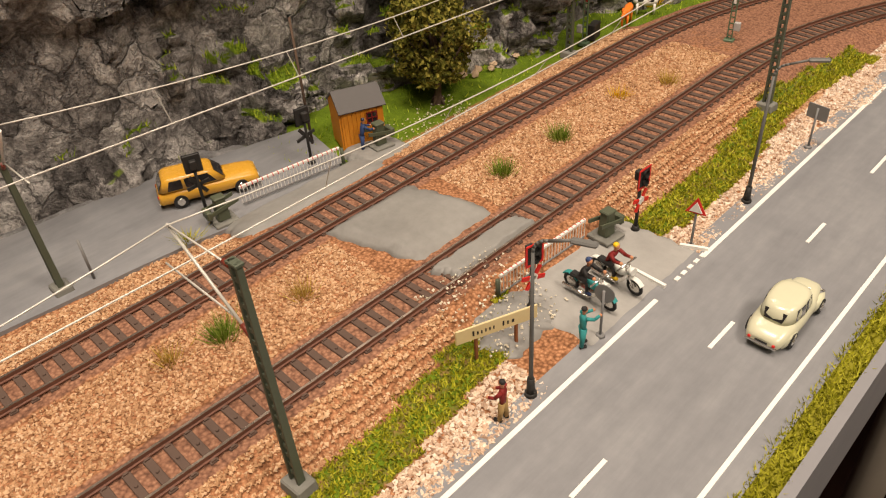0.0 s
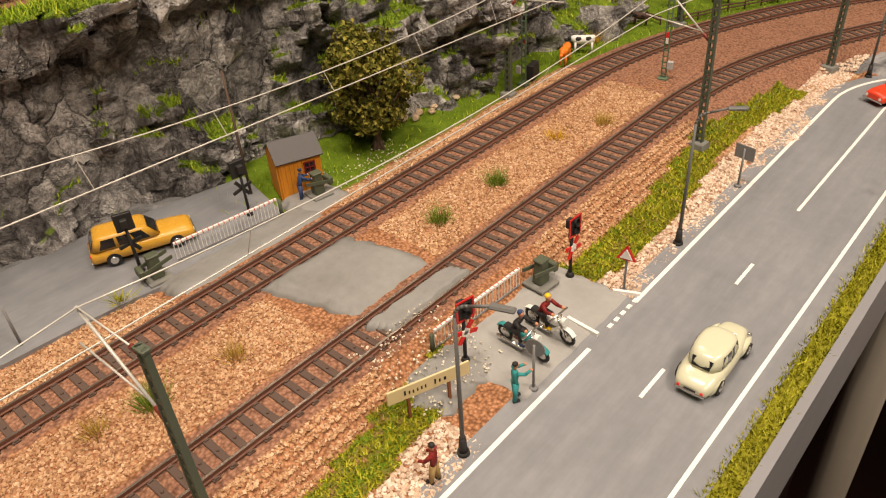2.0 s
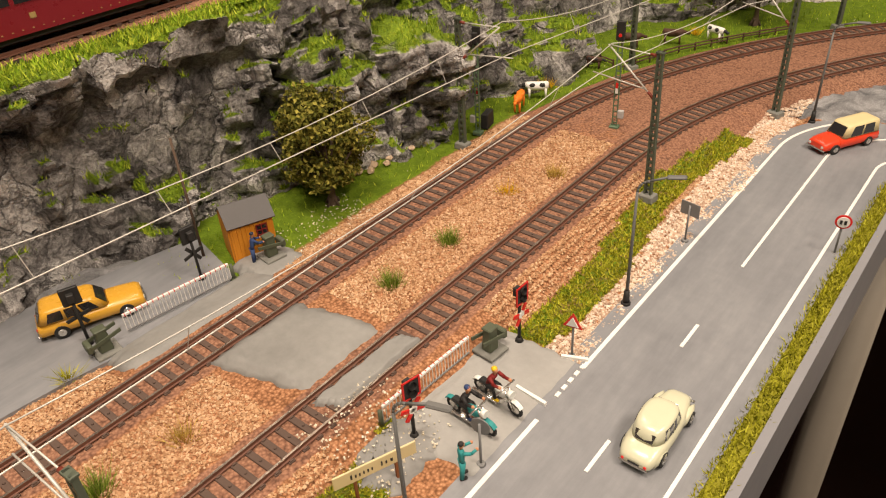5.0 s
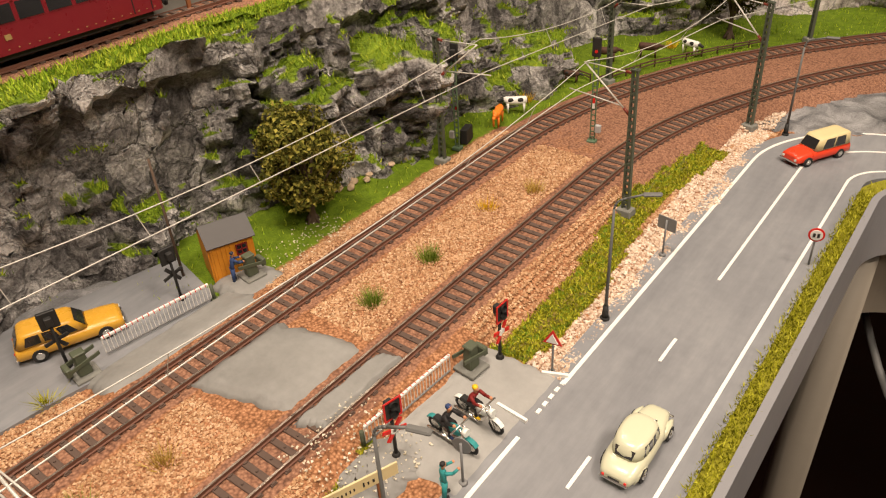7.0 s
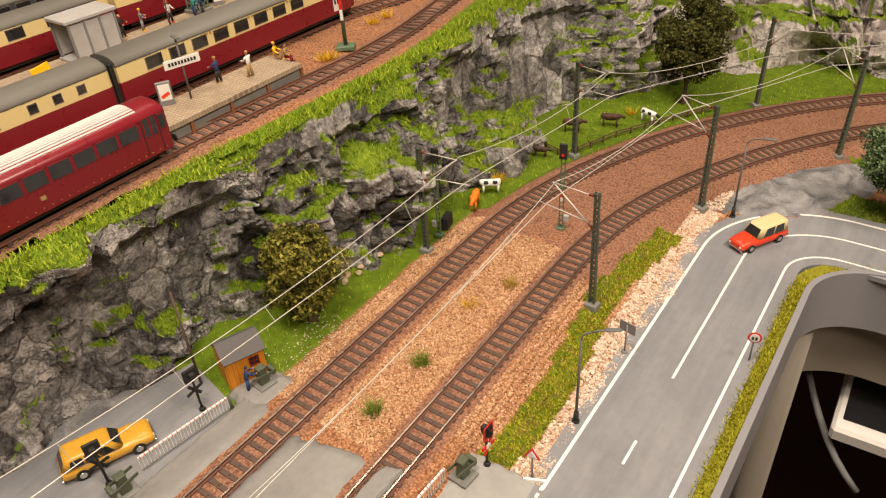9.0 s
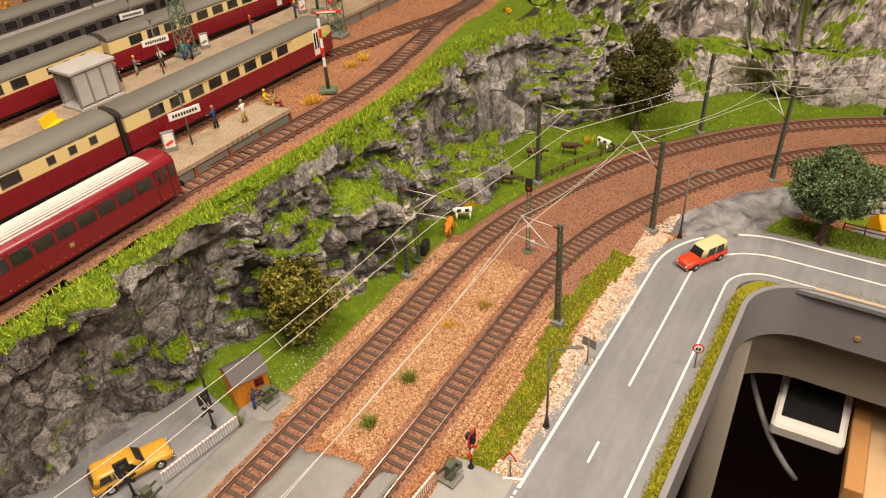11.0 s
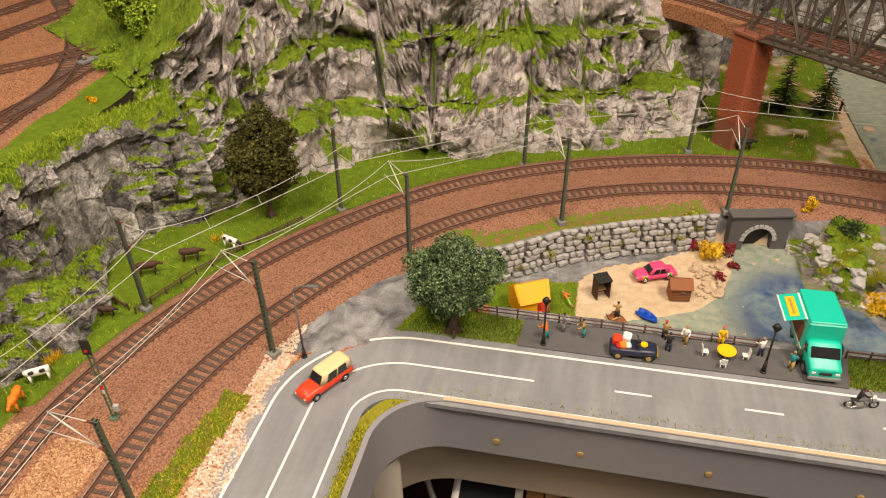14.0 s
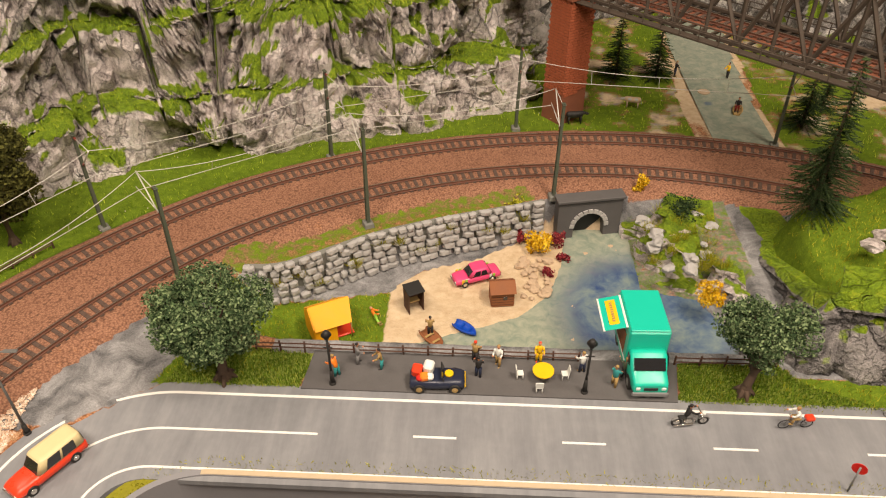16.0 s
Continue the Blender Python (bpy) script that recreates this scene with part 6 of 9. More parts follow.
def build_tree(label, trunk, blobs, leaf, n, size, seed, at, lean=0.0, name="tree"):
    t = thing(name, label, "tree", "model trees")
    r = random.Random(seed)
    bm = bmesh.new()
    h, r0 = trunk
    pts = [Vector((0, 0, -1))] + [Vector((r.uniform(-1, 1) * 0.6 * k + lean * k, r.uniform(-1, 1) * 0.6 * k, h * k / 4)) for k in range(1, 5)]
    for k, (p, q) in enumerate(zip(pts, pts[1:])):
        rod(bm, p, q, r0 * (1.35 if k == 0 else 1 - 0.15 * k), r0 * (1 - 0.15 * (k + 1)), 9, caps=False)
    for k in range(5):
        a = 2 * math.pi * k / 5 + r.uniform(-0.3, 0.3)
        rod(bm, (math.cos(a) * r0 * 2.0, math.sin(a) * r0 * 2.0, -1), (math.cos(a) * r0 * 0.6, math.sin(a) * r0 * 0.6, h * 0.16), r0 * 0.3, r0 * 0.5, 6)
    part("trunk", bm, PAINT["bark"], t)
    for c, rr in blobs:
        bm = bmesh.new()
        s = pts[r.randint(2, 4)]
        e = Vector(c)
        mid_ = s.lerp(e, 0.5) + Vector((r.uniform(-2, 2), r.uniform(-2, 2), r.uniform(0, 3)))
        rod(bm, s, mid_, r0 * 0.42, r0 * 0.3, 6, caps=False)
        rod(bm, mid_, e, r0 * 0.3, r0 * 0.12, 6, caps=False)
        part("limb", bm, PAINT["bark"], t)
    v, f = leaf_cloud(n, blobs, size, seed)
    crown = raw_mesh("crown", v, f, LEAF[leaf], t)
    t.matrix_basis = at
    return t


def blobs_round(r, n, centre, radius, small):
    out = [(centre, tuple(k * 0.55 for k in radius))]
    for _ in range(n):
        d = Vector((r.gauss(0, 1), r.gauss(0, 1), r.gauss(0, 0.8))).normalized()
        out.append((tuple(centre[k] + d[k] * radius[k] * r.uniform(0.5, 0.72) for k in range(3)), tuple(small * r.uniform(0.75, 1.25) for _ in range(3))))
    return out


R = random.Random(3)
build_tree("olive green bushy tree with pale blossoms beside the line", (30, 2.6), blobs_round(R, 24, (0, 0, 48), (38, 38, 40), 11), "olive", 12000, 1.6, 11, pose(-0.3185, 0.3065, 0), 0.3)
build_tree("dark olive tree in the meadow by the fence", (40, 2.8), blobs_round(R, 30, (0, 0, 72), (46, 46, 66), 13), "brownish", 24000, 1.7, 12, pose(-0.212, 0.805, 0))
build_tree("broad deep green tree on the roadside lawn", (34, 4.4), blobs_round(R, 30, (1, 2, 60), (47, 38, 36), 14), "deep", 34000, 1.15, 13, pose(0.0245, 0.6585, 0))
build_tree("deep green roadside tree near the food truck", (36, 3.8), blobs_round(R, 18, (2, 0, 58), (35, 28, 28), 11), "deep", 14000, 1.15, 14, pose(0.3845, 0.6615, 0), 1.0)
build_tree("bright green leafy tree on the upper slope", (30, 2.6), blobs_round(R, 12, (0, 0, 48), (46, 38, 40), 16), "fresh", 14000, 1.9, 15, pose(-0.4, 0.93, 0.118))
build_tree("second bright green tree on the upper slope", (26, 2.4), blobs_round(R, 10, (0, 0, 42), (26, 24, 26), 11), "fresh", 4200, 2.0, 16, pose(-0.35, 1.0, 0.15))


def build_fir(tall, wide, seed, at, label="dark green fir tree with layered branches"):
    t = thing("fir_tree", label, "fir tree", "fir trees")
    bm = bmesh.new()
    rod(bm, (0, 0, -2), (0, 0, tall * 0.97), tall * 0.022, 0.3, 8)
    part("trunk", bm, PAINT["bark"], t)
    r = np.random.RandomState(seed)
    V, F = [], []
    tiers = int(tall / 4.2)
    for k in range(tiers):
        z = tall * (0.1 + 0.9 * k / tiers)
        R0 = wide * 0.85 * (1 - k / tiers) ** 0.85 + 1.2
        for j in range(max(6, int(16 * (1 - k / tiers)) + 5)):
            a = r.rand() * 6.283
            L = R0 * (0.75 + 0.4 * r.rand())
            dirv = np.array([math.cos(a), math.sin(a), 0])
            side = np.array([-math.sin(a), math.cos(a), 0])
            steps = max(4, int(L / 1.25))
            for q in range(steps):
                s0 = (q + r.rand() * 0.5) / steps
                p = dirv * L * s0 + np.array([0, 0, z - 0.42 * L * s0 + 2.2 * s0 * s0])
                for sg in (-1, 1, -0.4, 0.4):
                    e = p + (side * sg * (1.3 + 1.3 * (1 - s0)) + dirv * 1.3) * (0.8 + 0.5 * r.rand()) + np.array([0, 0, -0.5 + 0.5 * r.rand()])
                    w = dirv * 0.55
                    b = len(V)
                    V += [p - w, p + w + np.array([0, 0, 0.4]), e]
                    F.append((b, b + 1, b + 2))
    raw_mesh("crown", np.array(V) * MM, F, LEAF["needle"], t)
    t.matrix_basis = at
    return t


build_fir(142, 37, 1, pose(0.476, 0.832, 0.032), "tall dark green fir tree on the rocky hill")
build_fir(84, 26, 2, pose(0.363, 1.165, 0.0))
build_fir(80, 25, 3, pose(0.413, 1.17, 0.0))
build_fir(76, 26, 4, pose(0.55, 1.05, 0.0))
build_fir(60, 17, 5, pose(0.585, 1.09, 0.0))


def build_bush(label, leaf, rx, rz, n, seed, at, size=1.2):
    r = random.Random(seed)
    v, f = leaf_cloud(n, blobs_round(r, 6, (0, 0, rz * 0.8), (rx, rx, rz), rx * 0.5), size, seed)
    ob = raw_mesh("bush", v, f, LEAF[leaf])
    ob.matrix_basis = at
    return tagged(ob, label, "bush", "bushes")


for label, leaf, rx, rz, n, at in (
    ("bright yellow foam bush by the beach", "gold", 13, 11, 1700, (0.256, 0.862, -0.034)),
    ("dark red bush behind the yellow one", "crimson", 9, 9, 900, (0.243, 0.872, -0.034)),
    ("dark red bush by the beach stones", "crimson", 9, 9, 900, (0.275, 0.87, -0.034)),
    ("low dark red bush among stones", "crimson", 7, 5, 500, (0.281, 0.848, -0.036)),
    ("small dark red bush at the water", "crimson", 7, 6, 500, (0.262, 0.822, -0.036)),
    ("yellow bush beside the culvert", "gold", 7, 13, 900, (0.352, 0.91, 0.0)),
    ("yellow bush on the rocky bank", "gold", 12, 13, 1600, (0.391, 0.775, -0.018)),
    ("ochre bush on top of the stone wall", "moss", 12, 10, 1100, (0.236, 0.886, -0.01)),
    ("dark green creeping bush on the bank", "needle", 20, 5, 1600, (0.395, 0.884, 0.0)),
    ("green bush on the upper slope", "fresh", 13, 10, 1300, (-0.42, 0.865, 0.118)),
    ("yellow bush on the upper slope", "gold", 6, 4, 350, (-0.387, 0.79, 0.118)),
    ("green bush near the switch", "fresh", 11, 9, 1000, (-0.44, 0.905, 0.118)),
):
    build_bush(label, leaf, rx, rz, n, int(at[0] * 1000) % 97 + 3, pose(*at))


def blades(pts, tall, wide, spread, seed):
    """Upright narrow blades at the given places (metres)."""
    r = np.random.RandomState(seed)
    n = len(pts)
    a = r.rand(n) * 6.283
    h = tall * (0.5 + 0.8 * r.rand(n))
    lean = r.normal(size=(n, 2)) * spread * h[:, None]
    u = np.stack([np.cos(a), np.sin(a), 0 * a], 1) * wide
    tip = pts + np.stack([lean[:, 0], lean[:, 1], h], 1)
    v = np.stack([pts - u, pts + u, tip], 1).reshape(-1, 3)
    return v, np.arange(3 * n).reshape(n, 3)


def build_tuft(label, leaf, x, y, z, tall, n, seed):
    r = np.random.RandomState(seed)
    p = np.stack([r.normal(size=n) * 0.0022, r.normal(size=n) * 0.0022, np.zeros(n)], 1)
    rr = np.linalg.norm(p[:, :2], axis=1)
    v, f = blades(p, tall, 0.00022, 0.16, seed)
    v = v.reshape(-1, 3, 3)
    v[:, 2, :2] += p[:, :2] * 1.1
    ob = raw_mesh("grass_tuft", v.reshape(-1, 3), f, LEAF[leaf])
    ob.matrix_basis = pose(x, y, z)
    return tagged(ob, label, "grass tuft", "grass tufts")


for k, (leaf, x, y, tall, n) in enumerate((("tuft", -0.2175, 0.3045, 0.0105, 260), ("tuft", -0.2175, 0.2545, 0.0105, 260), ("tuft", -0.2235, 0.083, 0.0095, 320), ("dry", -0.219, 0.1205, 0.008, 160), ("gold", -0.2215, 0.371, 0.0075, 140), ("dry", -0.208, 0.4065, 0.0085, 160), ("dry", -0.228, 0.06, 0.007, 160), ("moss", -0.3, 0.11, 0.004, 120))):
    build_tuft({"tuft": "green grass tuft between the tracks", "dry": "dry straw-coloured tuft in the ballast", "gold": "yellow grass tuft between the tracks", "moss": "olive tuft by the rear lane"}[leaf], leaf, x, y, 0.0055, tall, n, 40 + k)
for k, (x, y, z) in enumerate(((-0.43, 0.468, 0.12), (-0.427, 0.474, 0.12), (-0.45, 0.56, 0.12), (-0.45, 0.58, 0.12), (-0.305, 0.545, 0.0), (-0.303, 0.553, 0.0), (-0.25, 0.75, 0.0))):
    build_tuft("yellow flowering tuft in the grass", "gold", x, y, z, 0.007, 120, 70 + k)


# ---- pond, beach and stone wall ----
def water_material():
    m, t, b = nodes_of("painted_water")
    p = world_at(t)
    big = noise_tex(t, 22, 4, 0.6, p, 0.5)
    mid = noise_tex(t, 110, 5, 0.65, p, 0.8)
    c = ramp(t, maths(t, "ADD", maths(t, "MULTIPLY", big, 0.75), maths(t, "MULTIPLY", mid, 0.25)), [(0.36, (0.2, 0.26, 0.25)), (0.48, (0.1, 0.15, 0.22)), (0.6, (0.03, 0.06, 0.17))])
    c = blend(t, attr(t, "shallow"), c, ramp(t, mid, [(0.35, (0.2, 0.25, 0.2)), (0.65, (0.34, 0.36, 0.28))]))
    wire(t, c, b.inputs["Base Color"])
    b.inputs["Roughness"].default_value = 0.12
    bump(t, b, mid, 0.0006, 0.6)
    return m


WATER_MAT = water_material()


def build_water(name, poly, z, label, deep):
    xs = np.arange(min(p[0] for p in poly), max(p[0] for p in poly) + 0.004, 0.004)
    ys = np.arange(min(p[1] for p in poly), max(p[1] for p in poly) + 0.004, 0.004)
    gx, gy = np.meshgrid(xs, ys)
    x, y = gx.ravel(), gy.ravel()
    ok = inside(poly, x, y) | (reach(poly + poly[:1], x, y) < 0.012)
    shallow = 1 - smoothstep(0.12, 0.75, np.exp(-((x - deep[0]) ** 2 + (y - deep[1]) ** 2) / deep[2] ** 2) * 1.3)
    n = len(xs)
    ok = ok.reshape(gx.shape)
    cell = ok[:-1, :-1] & ok[1:, :-1] & ok[:-1, 1:] & ok[1:, 1:]
    jj, ii = np.nonzero(cell)
    b = jj * n + ii
    ob = raw_mesh(name, np.stack([x, y, 0 * x + z], 1), np.stack([b, b + 1, b + n + 1, b + n], 1), WATER_MAT, smooth=True, attrs={"shallow": shallow})
    return tagged(ob, label, "water", kind="structure")


build_water("water", WATER, -0.0355, "blue and grey-green painted pond water", (0.348, 0.78, 0.07))
RIVER = [(0.447, 0.99), (0.447, 1.08), (0.45, 1.18), (0.46, 1.3), (0.47, 1.5), (0.55, 1.5), (0.515, 1.28), (0.505, 1.15), (0.5, 1.05), (0.5, 0.99)]
build_water("stream", RIVER, 0.0012, "pale blue-green painted stream behind the line", (0.46, 1.1, 0.004))

WALL = rounded([(0.005, 0.7835, 0), (0.04, 0.79, 0), (0.105, 0.832, 0), (0.17, 0.861, 0), (0.222, 0.879, 0), (0.262, 0.894, 0)], 0.004)


def build_stone_wall():
    """A dry stone wall that climbs with the embankment; every stone is its own piece."""
    w = thing("stone_wall", "grey rough stone retaining wall with moss in its joints", "wall", kind="structure")
    ribbon("wall_core", WALL, 0.001, 0.007, -0.04, 0.0025, MAT["concrete"], w)
    shapes = []
    for k in range(14):
        bm = bmesh.new()
        res = bmesh.ops.create_icosphere(bm, subdivisions=1, radius=0.5)
        r = random.Random(k)
        for v in res["verts"]:
            q = v.co
            v.co = Vector((math.copysign(abs(q.x * 2) ** 0.55, q.x) * 0.5, math.copysign(abs(q.y * 2) ** 0.7, q.y) * 0.5, math.copysign(abs(q.z * 2) ** 0.55, q.z) * 0.5)) * r.uniform(0.88, 1.06)
        ob = link_mesh("stone", bm, PAINT["stone"], scale=1)
        shapes.append(ob.data)
        bpy.data.objects.remove(ob)
    z = -0.034
    r = random.Random(5)
    count = 0
    while z < 0.004:
        hgt = r.uniform(0.0055, 0.008)
        s = r.uniform(0, 0.004)
        while s < (len(WALL) - 2) * 0.004:
            L = r.uniform(0.006, 0.0135)
            i = min(len(WALL) - 2, int((s + L / 2) / 0.004))
            p = WALL[i]
            t = (WALL[i + 1] - WALL[i]).normalized()
            out = Vector((t.y, -t.x, 0))
            q = p + out * (0.0085 + 0.0035 * (0.004 - z) / 0.04 + r.uniform(-0.001, 0.0012))
            ob = new("stone", r.choice(shapes))
            ob.parent = w
            ob.matrix_basis = Matrix.Translation((q.x, q.y, z + hgt / 2)) @ Matrix.Rotation(math.atan2(t.y, t.x), 4, "Z") @ Euler((r.uniform(-0.15, 0.15), r.uniform(-0.12, 0.12), r.uniform(-0.12, 0.12))).to_matrix().to_4x4() @ Matrix.Diagonal((L * 0.98, 0.007, hgt * 0.99, 1))
            s += L
            count += 1
        z += hgt
    return w


build_stone_wall()


def build_culvert():
    c = thing("culvert", "dark stone culvert portal with an arched opening", "culvert", kind="structure")
    bm = bmesh.new()
    n = 14
    outer = [(-31, 0), (-31, 44), (31, 44), (31, 0)]
    arch = [(15 * math.cos(a), 14 + 16 * math.sin(a)) for a in np.linspace(0, math.pi, n)]
    front = [(31, 0), (31, 44), (-31, 44), (-31, 0), (-15, 0)] + arch[::-1] + [(15, 0)]
    lo = [bm.verts.new((x, 0, z)) for x, z in front]
    hi = [bm.verts.new((x, 12, z)) for x, z in front]
    bm.faces.new(lo)
    for i in range(len(front)):
        j = (i + 1) % len(front)
        bm.faces.new((lo[j], lo[i], hi[i], hi[j]))
    bmesh.ops.recalc_face_normals(bm, faces=bm.faces)
    part("portal", bm, MAT["asphalt"], c)
    # added black plate: paints the dark inside of the arch
    bm = bmesh.new()
    box(bm, (0, 11, 16), (34, 1, 36))
    part("tunnel_shadow_wall", bm, PAINT["black"], c, "black plate standing in for the shade inside the culvert")
    bm = bmesh.new()
    box(bm, (0, 5, 45), (66, 15, 3), 0.6)
    part("coping", bm, MAT["asphalt"], c)
    for k in range(11):
        a = math.pi * (k + 0.5) / 11
        bm = bmesh.new()
        box(bm, (17 * math.cos(a), -0.6, 14 + 18 * math.sin(a)), (4.4, 1.6, 4.6), 0.4, (0, -math.degrees(a) + 90, 0))
        part("arch_stone", bm, PAINT["stone"], c)
    c.matrix_basis = pose(0.305, 0.887, -0.0385, 0, 0, 12)
    return c


build_culvert()


def build_rocks(name, label, places, mat, seed, flat=0.6, kind=""):
    for k, (x, y, z, s) in enumerate(places):
        r = random.Random(seed + k)
        bm = bmesh.new()
        res = bmesh.ops.create_icosphere(bm, subdivisions=2, radius=1)
        for v in res["verts"]:
            n = noise.fractal(v.co * 1.3 + Vector((seed + k * 3.1, 0, 0)), 0.8, 2, 3)
            f = noise.cell(v.co * 1.7 + Vector((k, seed, 0)))
            v.co *= s * (0.85 + 0.3 * n + 0.22 * f)
            v.co.z *= flat
        ob = link_mesh(name, bm, mat, scale=MM)
        ob.matrix_basis = pose(x, y, z + s * flat * 0.0004, r.uniform(-12, 12), r.uniform(-12, 12), r.uniform(0, 360))
        tagged(ob, label, "stone", "stones", kind)


R = random.Random(21)
build_rocks("boulder", "sandy pink boulder beside the tree", [(-0.334 + 0.012 * R.random(), 0.345 + 0.007 * k, 0.001, R.uniform(2.6, 4.6)) for k in range(13)], PAINT["tan_stone"], 31)
build_rocks("beach_stone", "pinkish stone piled on the beach", [(0.236 + 0.03 * R.random(), 0.79 + 0.055 * R.random(), -0.034, R.uniform(2.6, 5.2)) for k in range(34)], PAINT["tan_stone"], 61)
build_rocks("pond_stone", "pale stone lying in the shallow water", [(x, y, -0.037, s) for x, y, s in ((0.28, 0.745, 3.2), (0.29, 0.77, 2.4), (0.282, 0.785, 3.4), (0.3, 0.8, 2.8), (0.26, 0.735, 2.4), (0.3, 0.86, 3.6), (0.325, 0.872, 4.0), (0.33, 0.866, 3.0), (0.31, 0.89, 2.4), (0.285, 0.88, 3), (0.35, 0.735, 2.5), (0.3, 0.72, 3.0), (0.22, 0.77, 2.4), (0.2, 0.762, 2.6), (0.37, 0.79, 2.6), (0.31, 0.75, 2.2))], PAINT["tan_stone"], 91, 0.4)
bank_line = rounded([(0.335, 0.912, 0), (0.334, 0.87, 0), (0.337, 0.835, 0), (0.352, 0.815, 0), (0.378, 0.798, 0), (0.398, 0.775, 0), (0.408, 0.745, 0), (0.41, 0.715, 0)], 0.003)
rock_face("rock_slope", "pale mossy rock slope above the pond", bank_line, lambda u: 0.043 - 0.008 * u, lambda u: 0.05 - 0.025 * u, lambda u: 0.035, MAT["rock_pale"], rows=36, depth=0.014, seed=31.0, foot=-0.041, mossy=0.75)

R = random.Random(77)
build_rocks("bank_rock", "mossy grey rock on the pond slope", [(0.35 + 0.06 * R.random(), 0.8 + 0.08 * R.random(), -0.012 + 0.012 * R.random(), R.uniform(4, 8)) for k in range(16)], PAINT["stone"], 171, 0.6)
for k in range(14):
    i = int(len(WALL) * (k + R.random()) / 15)
    build_tuft("olive moss tuft growing on the stone wall", "moss", WALL[i].x + 0.009 * R.random(), WALL[i].y - 0.011, -0.004 - 0.02 * R.random(), 0.007, 90, 300 + k)
for k in range(26):
    build_tuft("olive grass tuft on the pond slope", "moss", 0.35 + 0.06 * R.random(), 0.8 + 0.09 * R.random(), -0.008 + 0.006 * R.random(), 0.008, 110, 330 + k)


hill_line = rounded([(0.408, 0.9, 0), (0.418, 0.85, 0), (0.412, 0.81, 0), (0.415, 0.765, 0), (0.412, 0.72, 0), (0.418, 0.69, 0), (0.445, 0.672, 0), (0.52, 0.662, 0), (0.6, 0.657, 0), (0.72, 0.655, 0)], 0.004)
rock_face("rock_bank", "dark slate rock bank below the fir tree", hill_line, lambda u: 0.036 + 0.06 * float(smoothstep(0.12, 0.5, u)), lambda u: 0.03, lambda u: 0.03, MAT["rock_slate"], rows=44, depth=0.009, seed=12.0, foot=-0.034, mossy=0.25)


R = random.Random(78)
build_rocks("hill_rock", "pale rock breaking through the hill's grass", [(0.47 + 0.13 * R.random(), 0.72 + 0.1 * R.random(), 0.034 + 0.02 * R.random(), R.uniform(7, 16)) for k in range(12)], MAT["rock_pale"], 211, 0.45)


def build_fence(points, label, rails=2, tall=11, group="fences", gap=0.018):
    f = thing("fence", label, "fence", group)
    line = resample([Vector((x, y, 0)) for x, y in points], gap)
    for p in line:
        bm = bmesh.new()
        box(bm, (p.x * 1000, p.y * 1000, p.z * 1000 + tall / 2 - 0.5), (1.3, 1.3, tall + 1), 0.2, (rng.uniform(-4, 4), rng.uniform(-4, 4), 0))
        part("post", bm, PAINT["fence_wood"], f)
    for a, b in zip(line, line[1:]):
        for k in range(rails):
            z = tall * (0.45 + 0.4 * k)
            bm = bmesh.new()
            rod(bm, (a.x * 1000, a.y * 1000 - 0.7, z + rng.uniform(-0.5, 0.5)), (b.x * 1000, b.y * 1000 - 0.7, z + rng.uniform(-0.5, 0.5)), 0.75, n=4)
            part("rail", bm, PAINT["fence_wood"], f)
    return f


build_fence([(0.04, 0.687), (0.14, 0.687), (0.29, 0.686)], "brown rail fence between the parking strip and the beach", 2, 10)
build_fence([(0.342, 0.686), (0.42, 0.688)], "brown rail fence beside the roadside tree", 2, 10)
build_fence([(-0.327, 0.652), (-0.3, 0.64), (-0.268, 0.627)], "brown pasture fence running to the cliff", 2, 7)
build_fence([(-0.268, 0.627), (-0.245, 0.69), (-0.21, 0.75), (-0.172, 0.806)], "brown pasture fence along the rear track", 2, 7)

tagged(raw_mesh("parking_strip", [(0.08, 0.6505, 0.0011), (0.338, 0.6505, 0.0011), (0.344, 0.6875, 0.0011), (0.083, 0.6875, 0.0011), (0.08, 0.6505, -0.004), (0.338, 0.6505, -0.004), (0.344, 0.6875, -0.004), (0.083, 0.6875, -0.004)], [(0, 1, 2, 3), (0, 4, 5, 1), (1, 5, 6, 2), (2, 6, 7, 3), (3, 7, 4, 0)], MAT["asphalt"]), "dark asphalt parking strip along the road", "pavement", kind="structure")


